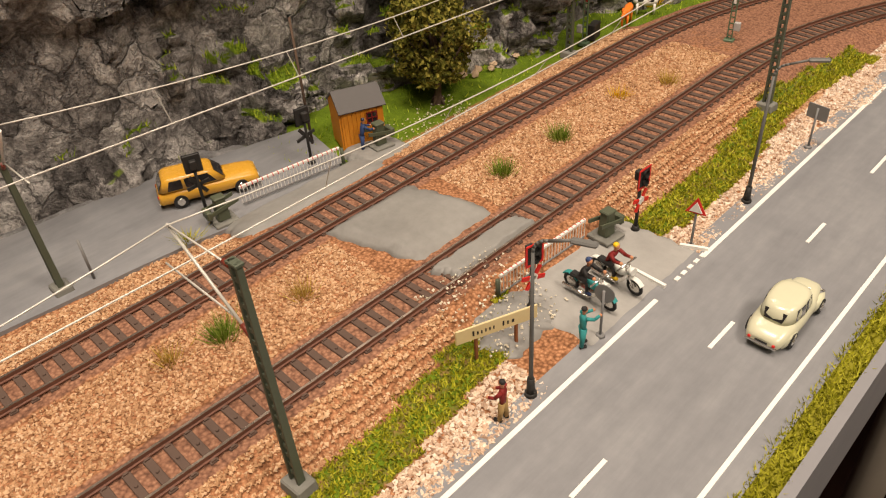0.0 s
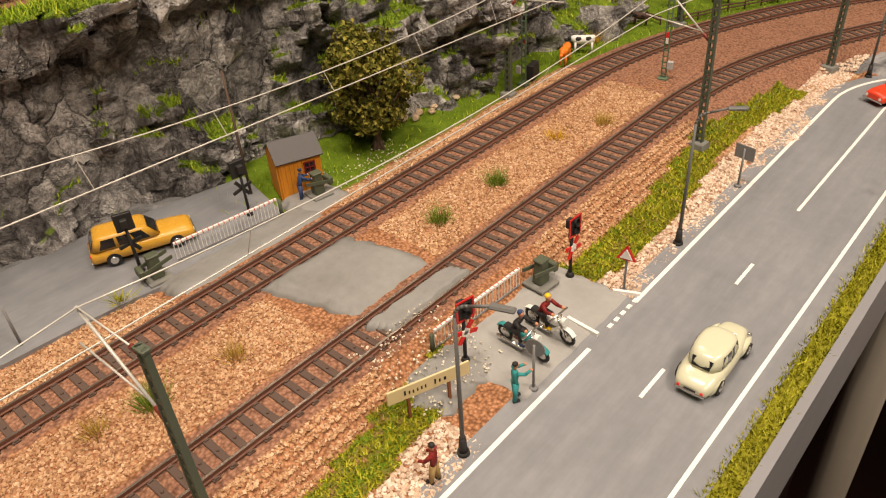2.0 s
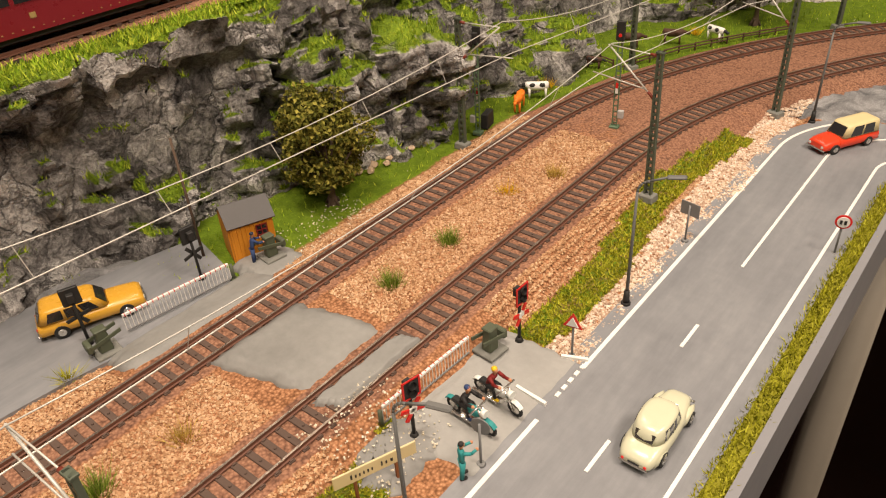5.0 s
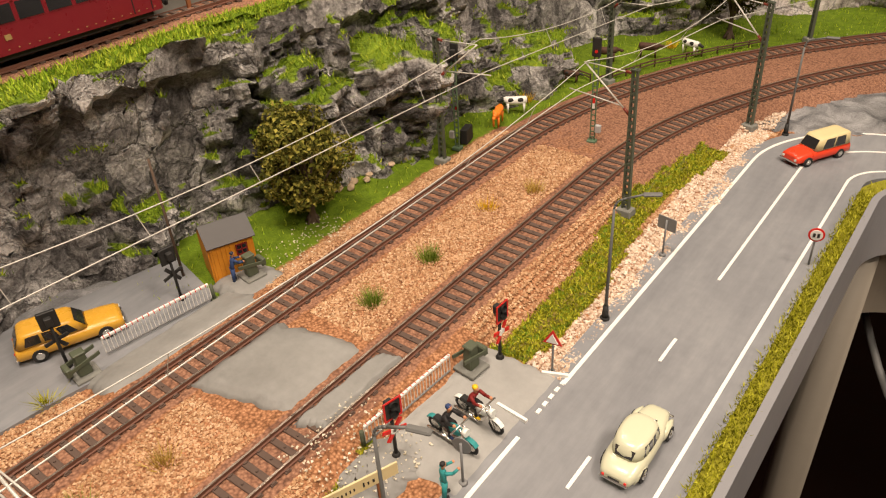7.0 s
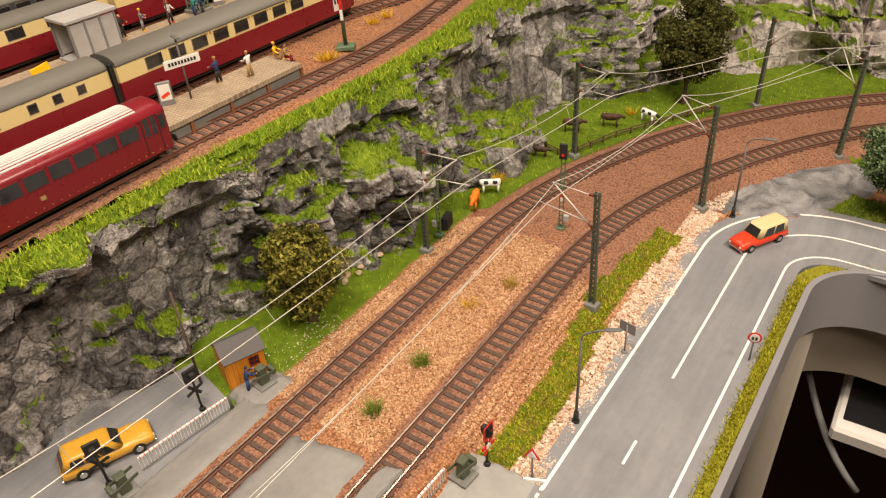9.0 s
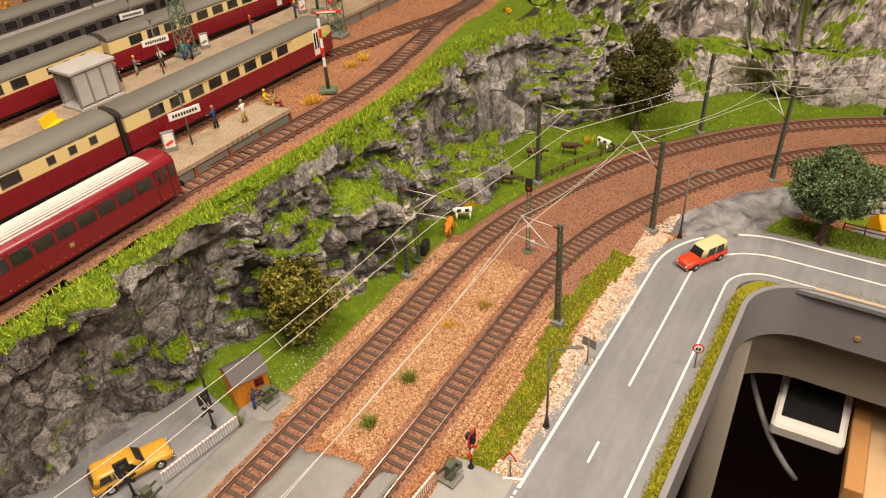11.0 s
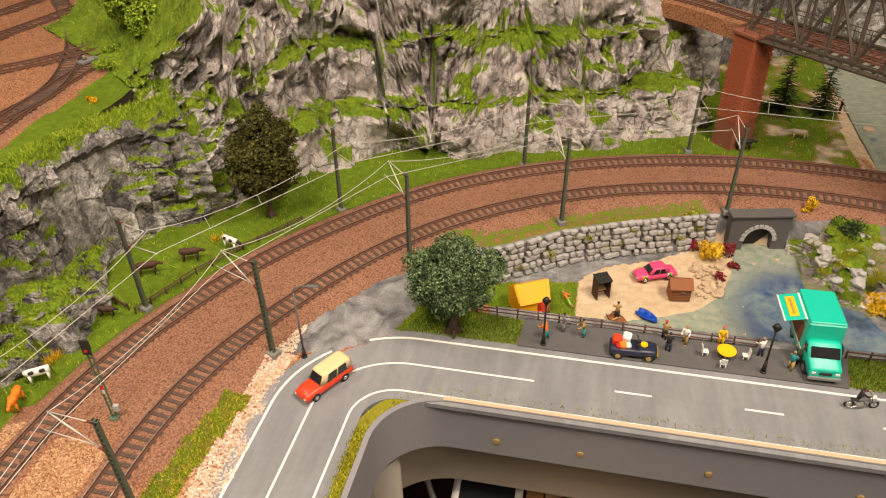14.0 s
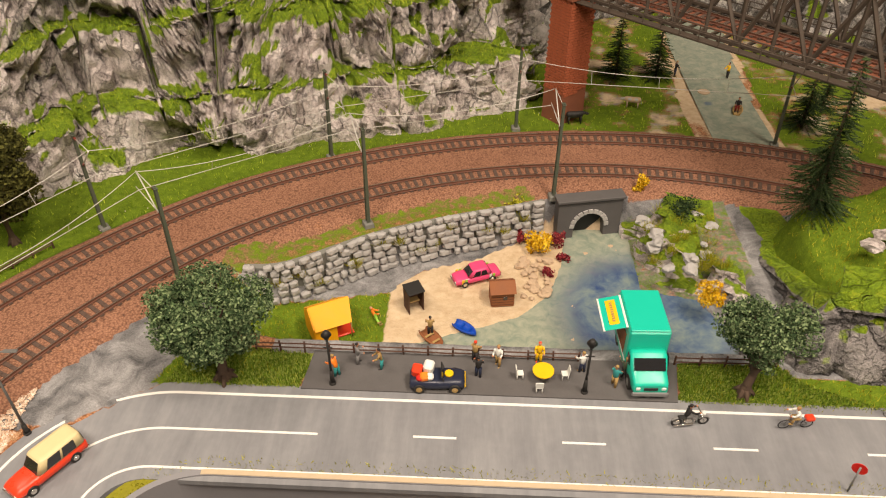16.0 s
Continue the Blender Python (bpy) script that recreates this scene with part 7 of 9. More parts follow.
def build_beach_hut(label, mat, size, at, roof="brown_wood", open_front=False):
    h = thing("beach_hut", label, "hut", "beach huts")
    L, W, H = size
    for y in (-W / 2, W / 2):
        bm = bmesh.new()
        box(bm, (0, y, H / 2), (L, 0.9, H), 0.15)
        part("side_wall", bm, PAINT[mat], h)
    for x in (-L / 2, L / 2):
        if open_front and x > 0:
            continue
        bm = bmesh.new()
        box(bm, (x, 0, H / 2), (0.9, W - 0.9, H), 0.15)
        part("end_wall", bm, PAINT[mat], h)
    if not open_front:
        for s in (-1, 1):
            bm = bmesh.new()
            c = [(-L * 0.58, s * W * 0.66, H - 1.5), (L * 0.58, s * W * 0.66, H - 1.5), (L * 0.58, 0, H + W * 0.34), (-L * 0.58, 0, H + W * 0.34)]
            plate(bm, c if s < 0 else c[::-1], 0.9)
            part("roof", bm, PAINT[roof], h)
        bm = bmesh.new()
        box(bm, (2, -W / 2 - 0.5, H * 0.55), (3.4, 0.4, 3.8), 0.1)
        part("window", bm, PAINT["glass"], h)
        for k in range(5):
            bm = bmesh.new()
            box(bm, (0, -W / 2 - 0.55, 2 + k * (H - 2) / 5), (L, 0.25, 0.4))
            part("board_joint", bm, PAINT["fence_wood"], h)
    else:
        bm = bmesh.new()
        box(bm, (0.5, 0, H + 0.6), (L * 1.2, W * 1.15, 1.2), 0.2, (0, 6, 0))
        part("roof", bm, PAINT[roof], h)
        bm = bmesh.new()
        box(bm, (-1, 0, H * 0.4), (L * 0.5, W * 0.7, 1.2), 0.2)
        part("bench", bm, PAINT["tan"], h)
    h.matrix_basis = at
    return h


build_beach_hut("brown wooden beach hut with a pitched roof", "brown_wood", (19, 15, 16), pose(0.2215, 0.7885, -0.034, 0, 0, 8))
build_beach_hut("dark open-fronted shelter on the beach", "fence_wood", (12, 13, 22), pose(0.1475, 0.775, -0.034, 0, 0, -62), "black", True)


def build_tent(label, at, small=False):
    t = thing("tent", label, "tent", "tents")
    k = 0.62 if small else 1.0
    L, W, H, R0 = 24 * k, 22 * k, 15 * k, 24 * k
    for s in (-1, 1):
        bm = bmesh.new()
        c = [(-L / 2, s * W * 0.58, H - 1), (L / 2, s * W * 0.58, H - 1), (L / 2 + 3, 0, R0), (-L / 2, 0, R0)]
        plate(bm, c if s < 0 else c[::-1], 0.7)
        part("roof_cloth", bm, PAINT["tent"], t)
        bm = bmesh.new()
        c = [(-L / 2, s * W / 2, 0), (L * 0.1, s * W / 2, 0), (L * 0.1, s * W / 2, H), (-L / 2, s * W / 2, H)]
        plate(bm, c if s < 0 else c[::-1], 0.6)
        part("side_cloth", bm, PAINT["tent"], t)
    bm = bmesh.new()
    plate(bm, [(-L / 2, -W / 2, 0), (-L / 2, -W / 2, H), (-L / 2, 0, R0), (-L / 2, W / 2, H), (-L / 2, W / 2, 0)], 0.6)
    part("back_cloth", bm, PAINT["tent"], t)
    for y in (-W * 0.5, W * 0.5):
        bm = bmesh.new()
        rod(bm, (L / 2, y, 0), (L / 2, y, H), 0.5, n=6)
        part("tent_pole", bm, PAINT["tan"], t)
    bm = bmesh.new()
    box(bm, (L * 0.3, 0, 0.7), (L * 0.6, W * 0.8, 1.4), 0.4)
    part("ground_sheet", bm, PAINT["red"], t, "red ground sheet")
    t.matrix_basis = at
    return t


build_tent("yellow ridge tent with an open awning", pose(0.0805, 0.744, -0.034, 0, 0, 28) @ Matrix.Scale(1.25, 4))
build_tent("small yellow tent behind the fence", pose(0.0425, 0.709, -0.032, 0, 0, 15), True)


def build_boat(label, mat, length, at, seat="tan", name="dinghy"):
    b = thing(name, label, "boat", "boats")
    bm = bmesh.new()
    rings = []
    for k in range(9):
        s = k / 8
        w = length * 0.24 * (math.sin(math.pi * min(1, 0.18 + s * 0.82)) ** 0.6) + 0.2
        x = length * (s - 0.5)
        rings.append([(x, -w, 4), (x, -w * 0.8, 1), (x, 0, 0), (x, w * 0.8, 1), (x, w, 4), (x, w * 0.72, 4), (x, w * 0.6, 1.8), (x, 0, 1.3), (x, -w * 0.6, 1.8), (x, -w * 0.72, 4)])
    loft(bm, rings)
    part("hull", bm, PAINT[mat], b)
    for x in (-length * 0.15, length * 0.18):
        bm = bmesh.new()
        box(bm, (x, 0, 3.2), (2, length * 0.34, 0.6), 0.1)
        part("thwart", bm, PAINT[seat], b)
    b.matrix_basis = at
    return b


build_boat("blue plastic dinghy on the shore", "boat_blue", 22, pose(0.1915, 0.75, -0.034, 0, 0, -35), "boat_blue")
build_boat("brown wooden rowing boat drawn up on the beach", "brown_wood", 26, pose(0.1655, 0.737, -0.034, 0, 0, -48))
build_boat("brown rowing boat moored by the fence", "brown_wood", 28, pose(0.226, 0.715, -0.036, 0, 0, 4))
build_boat("small pinkish rowing boat on the stream", "tan", 24, pose(0.4895, 1.083, 0.0005, 0, 0, 70))
build_figure("rower figurine in the small boat", "dark", "maroon", "dark", sit=True).matrix_basis = pose(0.489, 1.084, 0.002, 0, 0, 250)
bm = bmesh.new()
rod(bm, (0, 0, 0), (0, 0, 0.8), 7, 7, 20)
tagged(link_mesh("lily_pad", bm, PAINT["tan_stone"]), "round beige disc lying on the stream", "disc").matrix_basis = pose(0.4625, 1.13, 0.0012)
build_figure("sunbathing figurine in green and orange", "orange", "lime", "tan").matrix_basis = pose(0.121, 0.752, -0.0325, -82, 0, 30)


def build_table():
    t = thing("cafe_table", "round yellow cafe table on a pale foot", "table")
    bm = bmesh.new()
    rod(bm, (0, 0, 8.2), (0, 0, 9.2), 7.5, 7.5, 20)
    part("tabletop", bm, PAINT["yellow"], t)
    bm = bmesh.new()
    rod(bm, (0, 0, 0), (0, 0, 8.2), 1.2, 0.8)
    part("leg", bm, PAINT["mint_white"], t)
    t.matrix_basis = pose(0.2475, 0.6675, 0.001)


build_table()


def build_chair(at, label, mat):
    c = thing("cafe_chair", label, "chair", "cafe chairs")
    bm = bmesh.new()
    box(bm, (0, 0, 5), (5, 5, 0.8), 0.2)
    part("seat", bm, PAINT[mat], c)
    bm = bmesh.new()
    box(bm, (-2.5, 0, 8.2), (0.7, 5, 6), 0.2, (0, -8, 0))
    part("backrest", bm, PAINT[mat], c)
    for x in (-2, 2):
        for y in (-2, 2):
            bm = bmesh.new()
            rod(bm, (x, y, 0), (x, y, 5), 0.4, n=6)
            part("leg", bm, PAINT[mat], c)
    c.matrix_basis = at
    return c


chair = build_chair(pose(0.2315, 0.668, 0.001, 0, 0, 5), "white cafe chair at the yellow table", "mint_white")
copy_thing(chair, pose(0.263, 0.669, 0.001, 0, 0, 185))
copy_thing(chair, pose(0.2445, 0.656, 0.001, 0, 0, 90))


def build_park_lamp():
    l = thing("park_lamp", "black old-fashioned park lamp with a round head", "street lamp", "park lamps")
    bm = bmesh.new()
    rod(bm, (0, 0, 0), (0, 0, 3), 2.8, 2.2, 10)
    rod(bm, (0, 0, 3), (0, 0, 14), 1.9, 1.1, 10)
    rod(bm, (0, 0, 14), (0, 0, 44), 0.9, 0.8, 8)
    part("pole", bm, PAINT["black"], l)
    bm = bmesh.new()
    rod(bm, (-3, 0, 36), (3, 0, 36), 0.5, n=6)
    part("ladder_bar", bm, PAINT["black"], l)
    bm = bmesh.new()
    rod(bm, (0, 0, 44), (0, 0, 48), 1.4, 3.0, 10)
    rod(bm, (0, 0, 48), (0, 0, 51.5), 3.6, 1.2, 12)
    part("lantern", bm, PAINT["black"], l)
    return l


pl = build_park_lamp()
pl.matrix_basis = pose(0.1015, 0.656, 0.0)
copy_thing(pl, pose(0.2755, 0.6565, 0.0))


# ---- grazing model animals, plain painted shapes ----
def build_cow(label, mats, at, k=1.0, name="cow_figurine"):
    bm = bmesh.new()
    loft(bm, [[(x, w * math.cos(a), z + h * math.sin(a)) for a in np.linspace(0, 2 * math.pi, 10, endpoint=False)] for x, w, h, z in ((-9.5, 1.5, 1.8, 11), (-8.5, 3, 3.4, 10.6), (-3, 3.4, 3.8, 10), (4, 3.2, 3.7, 10.2), (8, 2.6, 3.2, 10.8), (10, 1.6, 2.0, 11.4))], 0)
    for x in (-7, 6.5):
        for y in (-2, 2):
            rod(bm, (x, y, 0), (x, y, 8.5), 0.75, 1.15, 7, 0)
    rod(bm, (8.5, 0, 11.5), (12.5, 0, 11.0), 1.9, 1.4, 8, 1)
    ball(bm, (13.4, 0, 10.4), 1.7, 1, 8, (1.35, 0.85, 0.9))
    rod(bm, (-9.5, 0, 12), (-10.8, 0, 5), 0.4, 0.25, 5, 1)
    for x, y, r in ((-4, 2.2, 2.4), (3, -2.4, 2.2), (4, 2.0, 2.4), (-5, -2.2, 2.2)):
        ball(bm, (x, y, 11.2), r, 1, 8, (1.3, 0.6, 0.9))
    ob = link_mesh(name, bm, [PAINT[m] for m in mats], scale=MM * k)
    ob.matrix_basis = at
    return tagged(ob, label, "animal figurine", "animal figurines")


build_cow("orange-brown cow figurine in the grass", ("orange", "orange"), pose(-0.2965, 0.496, 0.001, 0, 0, -70))
build_cow("black and white cow figurine grazing by the cliff", ("white", "black"), pose(-0.297, 0.525, 0.001, 0, 0, 215))
build_cow("black and white cow figurine in the pasture", ("white", "black"), pose(-0.2265, 0.739, 0.001, 0, 0, -20))
for x, y, rz in ((-0.2575, 0.713, 20), (-0.287, 0.684, 25)):
    build_cow("dark brown horse figurine in the pasture", ("fence_wood", "fence_wood"), pose(x, y, 0.001, 0, 0, rz), 1.0, "horse_figurine")
build_cow("dark foal figurine near the fence", ("fence_wood", "black"), pose(-0.29, 0.617, 0.001, 0, 0, 10), 0.75, "horse_figurine")
build_cow("dark horse figurine beside the brick pier", ("black", "black"), pose(0.303, 1.047, 0.001, 0, 0, 10), 1.0, "horse_figurine")
build_cow("pale sheep figurine in the clearing", ("tan_stone", "stone"), pose(0.372, 1.088, 0.001, 0, 0, 170), 0.9, "sheep_figurine")


# ---- brick pier and truss bridge ----
def build_pier():
    p = thing("bridge_pier", "tall red brick bridge pier", "pier", kind="structure")
    bm = bmesh.new()
    box(bm, (0, 0, 66), (36, 30, 146), 0.4, taper=0.94)
    part("core", bm, PAINT["mortar"], p)
    shapes = []
    for L in (6.4, 3.0):
        bm = bmesh.new()
        box(bm, (0, 0, 0), (L, 1.2, 2.5), 0.2)
        ob = link_mesh("brick", bm, PAINT["brick"])
        shapes.append(ob.data)
        bpy.data.objects.remove(ob)
    count = 0
    for row in range(44):
        z = 134 - 3.05 * row
        s = 1 - 0.06 * (z + 7) / 146
        for face in (0, 1):
            W, D = (36, 30) if face == 0 else (30, 36)
            n = int(W / 6.9)
            for k in range(n):
                if count >= 300:
                    break
                x = (k - (n - 1) / 2) * (W * s / n) + (0.9 if row % 2 else -0.9)
                ob = new("brick", shapes[0])
                ob.parent = p
                count += 1
                m = Matrix.Translation((x * MM, -(D * s / 2 + 0.1) * MM, z * MM))
                ob.matrix_basis = m if face == 0 else Matrix.Rotation(-math.pi / 2, 4, "Z") @ m
    bm = bmesh.new()
    box(bm, (0, 0, 138), (40, 34, 4), 0.5)
    part("cap_stone", bm, PAINT["mortar"], p)
    p.matrix_basis = pose(0.291, 1.066, 0, 0, 0, 40)
    return p


build_pier()
BR0, BR1 = Vector((0.284, 1.0655, 0.138)), Vector((0.62, 0.745, 0.138))


def build_bridge():
    b = thing("truss_bridge", "dark brown steel truss railway bridge over the valley", "bridge", kind="structure")
    d = (BR1 - BR0)
    L = d.length * 1000
    W = 66

    def at(x, y, z):
        return (x, y, z)
    for y in (0, W):
        for z, nm in ((-6, "lower_chord"), (0, "deck_girder"), (66, "upper_chord")):
            bm = bmesh.new()
            box(bm, (L / 2, y, z), (L, 4, 4 if z else 3), 0.3)
            part(nm, bm, PAINT["bridge"], b)
        n = 15
        for k in range(n):
            x0, x1 = L * k / n, L * (k + 1) / n
            bm = bmesh.new()
            rod(bm, (x0, y, 0), (x0, y, 66), 1.9, n=4)
            part("vertical_strut", bm, PAINT["bridge"], b)
            bm = bmesh.new()
            a, c = ((x0, y, 66), (x1, y, 0)) if k % 2 else ((x0, y, 0), (x1, y, 66))
            rod(bm, a, c, 2.0, n=4)
            part("diagonal_strut", bm, PAINT["bridge"], b)
    n = 40
    for k in range(n):
        bm = bmesh.new()
        box(bm, (L * (k + 0.5) / n, W / 2, -2.5), (2.6, W, 2.4))
        part("cross_beam", bm, PAINT["bridge"], b)
    for k in range(12):
        bm = bmesh.new()
        x0, x1 = L * k / 12, L * (k + 1) / 12
        rod(bm, (x0, 0 if k % 2 else W, 66), (x1, W if k % 2 else 0, 66), 1.3, n=4)
        part("top_brace", bm, PAINT["bridge"], b)
    for y in (-6, W + 6):
        bm = bmesh.new()
        box(bm, (L / 2, y, -3), (L, 9, 1.4), 0.2)
        part("walkway", bm, PAINT["bridge"], b)
        for z in (6, 11):
            bm = bmesh.new()
            rod(bm, (0, y - 4 if y < 0 else y + 4, z), (L, y - 4 if y < 0 else y + 4, z), 0.6, n=5)
            part("handrail", bm, PAINT["bridge"], b)
        for k in range(24):
            bm = bmesh.new()
            x = L * k / 24
            rod(bm, (x, y - 4 if y < 0 else y + 4, -3), (x, y - 4 if y < 0 else y + 4, 11), 0.6, n=5)
            part("rail_post", bm, PAINT["bridge"], b)
    bm = bmesh.new()
    box(bm, (L / 2, W / 2, -0.6), (L, 30, 1.6))
    part("ballast_trough", bm, PAINT["mortar"], b)
    b.matrix_basis = Matrix.Translation(BR0 - Vector((0, 0, 0))) @ Matrix.Rotation(math.atan2(d.y, d.x), 4, "Z")
    return b


build_bridge()
bd = (BR1 - BR0).normalized()
off = Vector((-bd.y, bd.x, 0)) * 0.033
BRIDGE_LINE = rounded([tuple(BR0 + off - bd * 0.36 + Vector((-0.03, -0.06, 0))), tuple(BR0 + off - bd * 0.15 + Vector((0, -0.005, 0))), tuple(BR0 + off), tuple(BR0 + off + bd * 0.2), tuple(BR1 + off)], 0.01)
for p in BRIDGE_LINE:
    p.z = 0
build_track(BRIDGE_LINE, 0.1395, "single track on the bridge deck", single=False)
tagged(ribbon("bridge_approach", BRIDGE_LINE[:max(4, int(0.34 / 0.01))], -0.022, 0.024, 0.12, 0.1385, MAT["ground"]), "brown ballast shelf leading to the bridge", "embankment", kind="structure")
far = rounded([(0.27, 1.28, 0), (0.36, 1.36, 0), (0.46, 1.4, 0), (0.56, 1.33, 0), (0.62, 1.2, 0), (0.68, 1.08, 0), (0.78, 1.0, 0), (0.95, 0.95, 0)], 0.006)
rock_face("rock_backdrop", "grey rock wall closing the valley", far, lambda u: 0.3, lambda u: 0.06, lambda u: 0.1, MAT["rock"], rows=50, depth=0.03, seed=20.0, mossy=0.3)


# ---- the station on the upper level ----
TOP = 0.1195
TRACK2 = rounded([(-0.507, -0.3, 0), (-0.504, 0.2, 0), (-0.498, 0.5, 0), (-0.487, 0.58, 0), (-0.465, 0.67, 0), (-0.444, 0.75, 0), (-0.45, 0.82, 0), (-0.5, 0.92, 0), (-0.57, 1.01, 0), (-0.68, 1.13, 0)], 0.01)
TRACK3 = rounded([(-0.672, -0.3, 0), (-0.668, 0.3, 0), (-0.655, 0.6, 0), (-0.63, 0.85, 0), (-0.58, 1.08, 0), (-0.54, 1.3, 0)], 0.01)
TRACK4 = rounded([(-0.73, -0.3, 0), (-0.73, 0.5, 0), (-0.71, 0.8, 0), (-0.66, 1.1, 0), (-0.6, 1.4, 0)], 0.01)
TRACK5 = rounded([(-0.84, -0.3, 0), (-0.835, 0.5, 0), (-0.8, 0.85, 0), (-0.72, 1.2, 0), (-0.66, 1.4, 0)], 0.01)
for line, words in ((TRACK2, "station track beside the platform"), (TRACK3, "rear station track"), (TRACK4, "goods track of the station"), (TRACK5, "far station track")):
    build_track(line, TOP, words + " with rusty rails", single=False)
build_track(rounded([(-0.6, 0.75, 0), (-0.55, 0.82, 0), (-0.495, 0.88, 0), (-0.45, 0.97, 0), (-0.42, 1.1, 0)], 0.01), TOP + 0.0006, "switch track crossing the station throat", single=False)


def build_platform(x0, x1, y0, y1, label, skew=0.0):
    p = thing("station_platform", label, "platform", kind="structure")
    bm = bmesh.new()
    pts = [(x0, y0), (x1, y0), (x1 + skew, y1), (x0 + skew, y1)]
    plate(bm, [(x * 1000, y * 1000, 128.5) for x, y in pts], 3.5)
    part("paving", bm, PAINT["platform"], p, "sandy patterned paving")
    bm = bmesh.new()
    plate(bm, [(x * 1000 + (2 if x == x0 or x == x0 + skew else -2), y * 1000, 117) for x, y in pts], 11.4)
    part("side_wall", bm, MAT["concrete"], p)
    n = int((y1 - y0) / 0.036)
    for k in range(n + 1):
        y = y0 + (y1 - y0) * k / n
        bm = bmesh.new()
        box(bm, ((x1 + skew * k / n) * 1000 - 1.2, y * 1000, 123), (1.6, 2.6, 10))
        part("buttress", bm, PAINT["brown_wood"], p, "rusty brown buttress")
    return p


build_platform(-0.468, -0.4305, -0.3, 0.432, "narrow sandy station platform with rusty buttresses", 0.011)
build_platform(-0.632, -0.55, -0.3, 0.76, "broad sandy island platform", 0.02)


def coach_ring(x, w, z0, z1, zr):
    return [(x, -w, z0), (x, -w, z1), (x, -w * 0.9, z1 + (zr - z1) * 0.5), (x, -w * 0.5, z1 + (zr - z1) * 0.92), (x, 0, zr), (x, w * 0.5, z1 + (zr - z1) * 0.92), (x, w * 0.9, z1 + (zr - z1) * 0.5), (x, w, z1), (x, w, z0)]


def build_coach(label, length, lower, upper, roof, windows, nose=0, tall=42, waist=23, name="railway_coach", ribs=False, door=True, wide=16, strip=None):
    """A coach along +x about its middle. windows: (x, width, height)."""
    c = thing(name, label, "railway coach", "trains")
    h = length / 2
    W = wide
    n0, n1 = -h, h
    ends = [(n0, 1.0, 0), (n0 + 1.5, 1.0, 0)]
    if nose:
        body = [(n0, 0.98, 0), (h - nose, 1.0, 0), (h - nose * 0.5, 0.93, 0.1), (h - nose * 0.18, 0.78, 0.34), (h, 0.5, 0.62)]
    else:
        body = [(n0, 0.94, 0), (n0 + 2, 1.0, 0), (h - 2, 1.0, 0), (h, 0.94, 0)]
    eaves = tall - 7
    for nm, z0, z1, mt in (("lower_body", 6, waist, lower), ("upper_body", waist, eaves, upper)):
        bm = bmesh.new()
        rings = []
        for x, k, cut in body:
            za, zb = z0, z1
            if nm == "upper_body":
                zb = z1 - cut * (z1 - z0) * 1.2
                zb = max(zb, za + 0.6)
            rings.append([(x, -W * k, za), (x, -W * k, zb), (x, W * k, zb), (x, W * k, za)])
        loft(bm, rings, smooth=False)
        part(nm, bm, PAINT[mt], c)
    bm = bmesh.new()
    rings = []
    for x, k, cut in body[:-1] if nose else body:
        drop = cut * (eaves - waist) * 1.2
        rings.append(coach_ring(x, W * k, eaves - 0.4 - drop, eaves + 1.5 - drop, tall - drop * 1.1))
    loft(bm, rings)
    part("roof", bm, PAINT[roof], c)
    if ribs:
        for k in range(9):
            y = -W * 0.62 + W * 1.24 * k / 8
            bm = bmesh.new()
            z = eaves + 1.5 + (tall - eaves - 1.5) * (1 - (abs(y) / W) ** 2.2)
            box(bm, (-6, y, z + 0.7), (length - 24, 1.7, 1.2), 0.3)
            part("roof_rib", bm, PAINT["roof_pale"], c)
    for x, w, hh in windows:
        for s in (-1, 1):
            bm = bmesh.new()
            box(bm, (x, s * (W + 0.02), waist + 0.5 + (eaves - waist) * 0.5), (w + 1.2, 0.5, hh + 1.2), 0.15)
            fr = part("window", bm, PAINT["chrome"] if not ribs else PAINT["wine"], c)
            bm = bmesh.new()
            box(bm, (x, s * (W + 0.2), waist + 0.5 + (eaves - waist) * 0.5), (w, 0.5, hh), 0.1)
            part("pane", bm, PAINT["glass"], fr)
    if door:
        for s in (-1, 1):
            bm = bmesh.new()
            box(bm, (h - nose - 8, s * (W + 0.1), (eaves + 8) / 2), (8, 0.6, eaves - 9), 0.3)
            d = part("door", bm, PAINT["mint_white"] if nose else PAINT[lower], c)
            for dx in (-1.9, 1.9):
                bm = bmesh.new()
                box(bm, (h - nose - 8 + dx, s * (W + 0.35), 23), (2.2, 0.5, 16), 0.1)
                part("pane", bm, PAINT["glass"], d)
    bm = bmesh.new()
    box(bm, (0, 0, 5), (length * 0.92, W * 1.7, 5), 0.5)
    part("underframe", bm, PAINT["black"], c)
    for x in (-length * 0.34, length * 0.34):
        for dx in (-6, 6):
            bm = bmesh.new()
            for s in (-1, 1):
                rod(bm, (x + dx, s * 7.4, 5), (x + dx, s * 9.6, 5), 5, n=16)
            rod(bm, (x + dx, -8, 5), (x + dx, 8, 5), 1, n=6)
            part("wheelset", bm, PAINT["black"], c)
    for x in (-h - 1.5, h + 1.5) if not nose else (-h - 1.5,):
        for s in (-1, 1):
            bm = bmesh.new()
            rod(bm, (x - 1.6, s * 9, 11), (x + 1.6, s * 9, 11), 1.2, n=8)
            rod(bm, (x + (1.4 if x > 0 else -1.4), s * 9, 11), (x + (2.2 if x > 0 else -2.2), s * 9, 11), 2.4, n=12)
            part("buffer", bm, PAINT["black"], c)
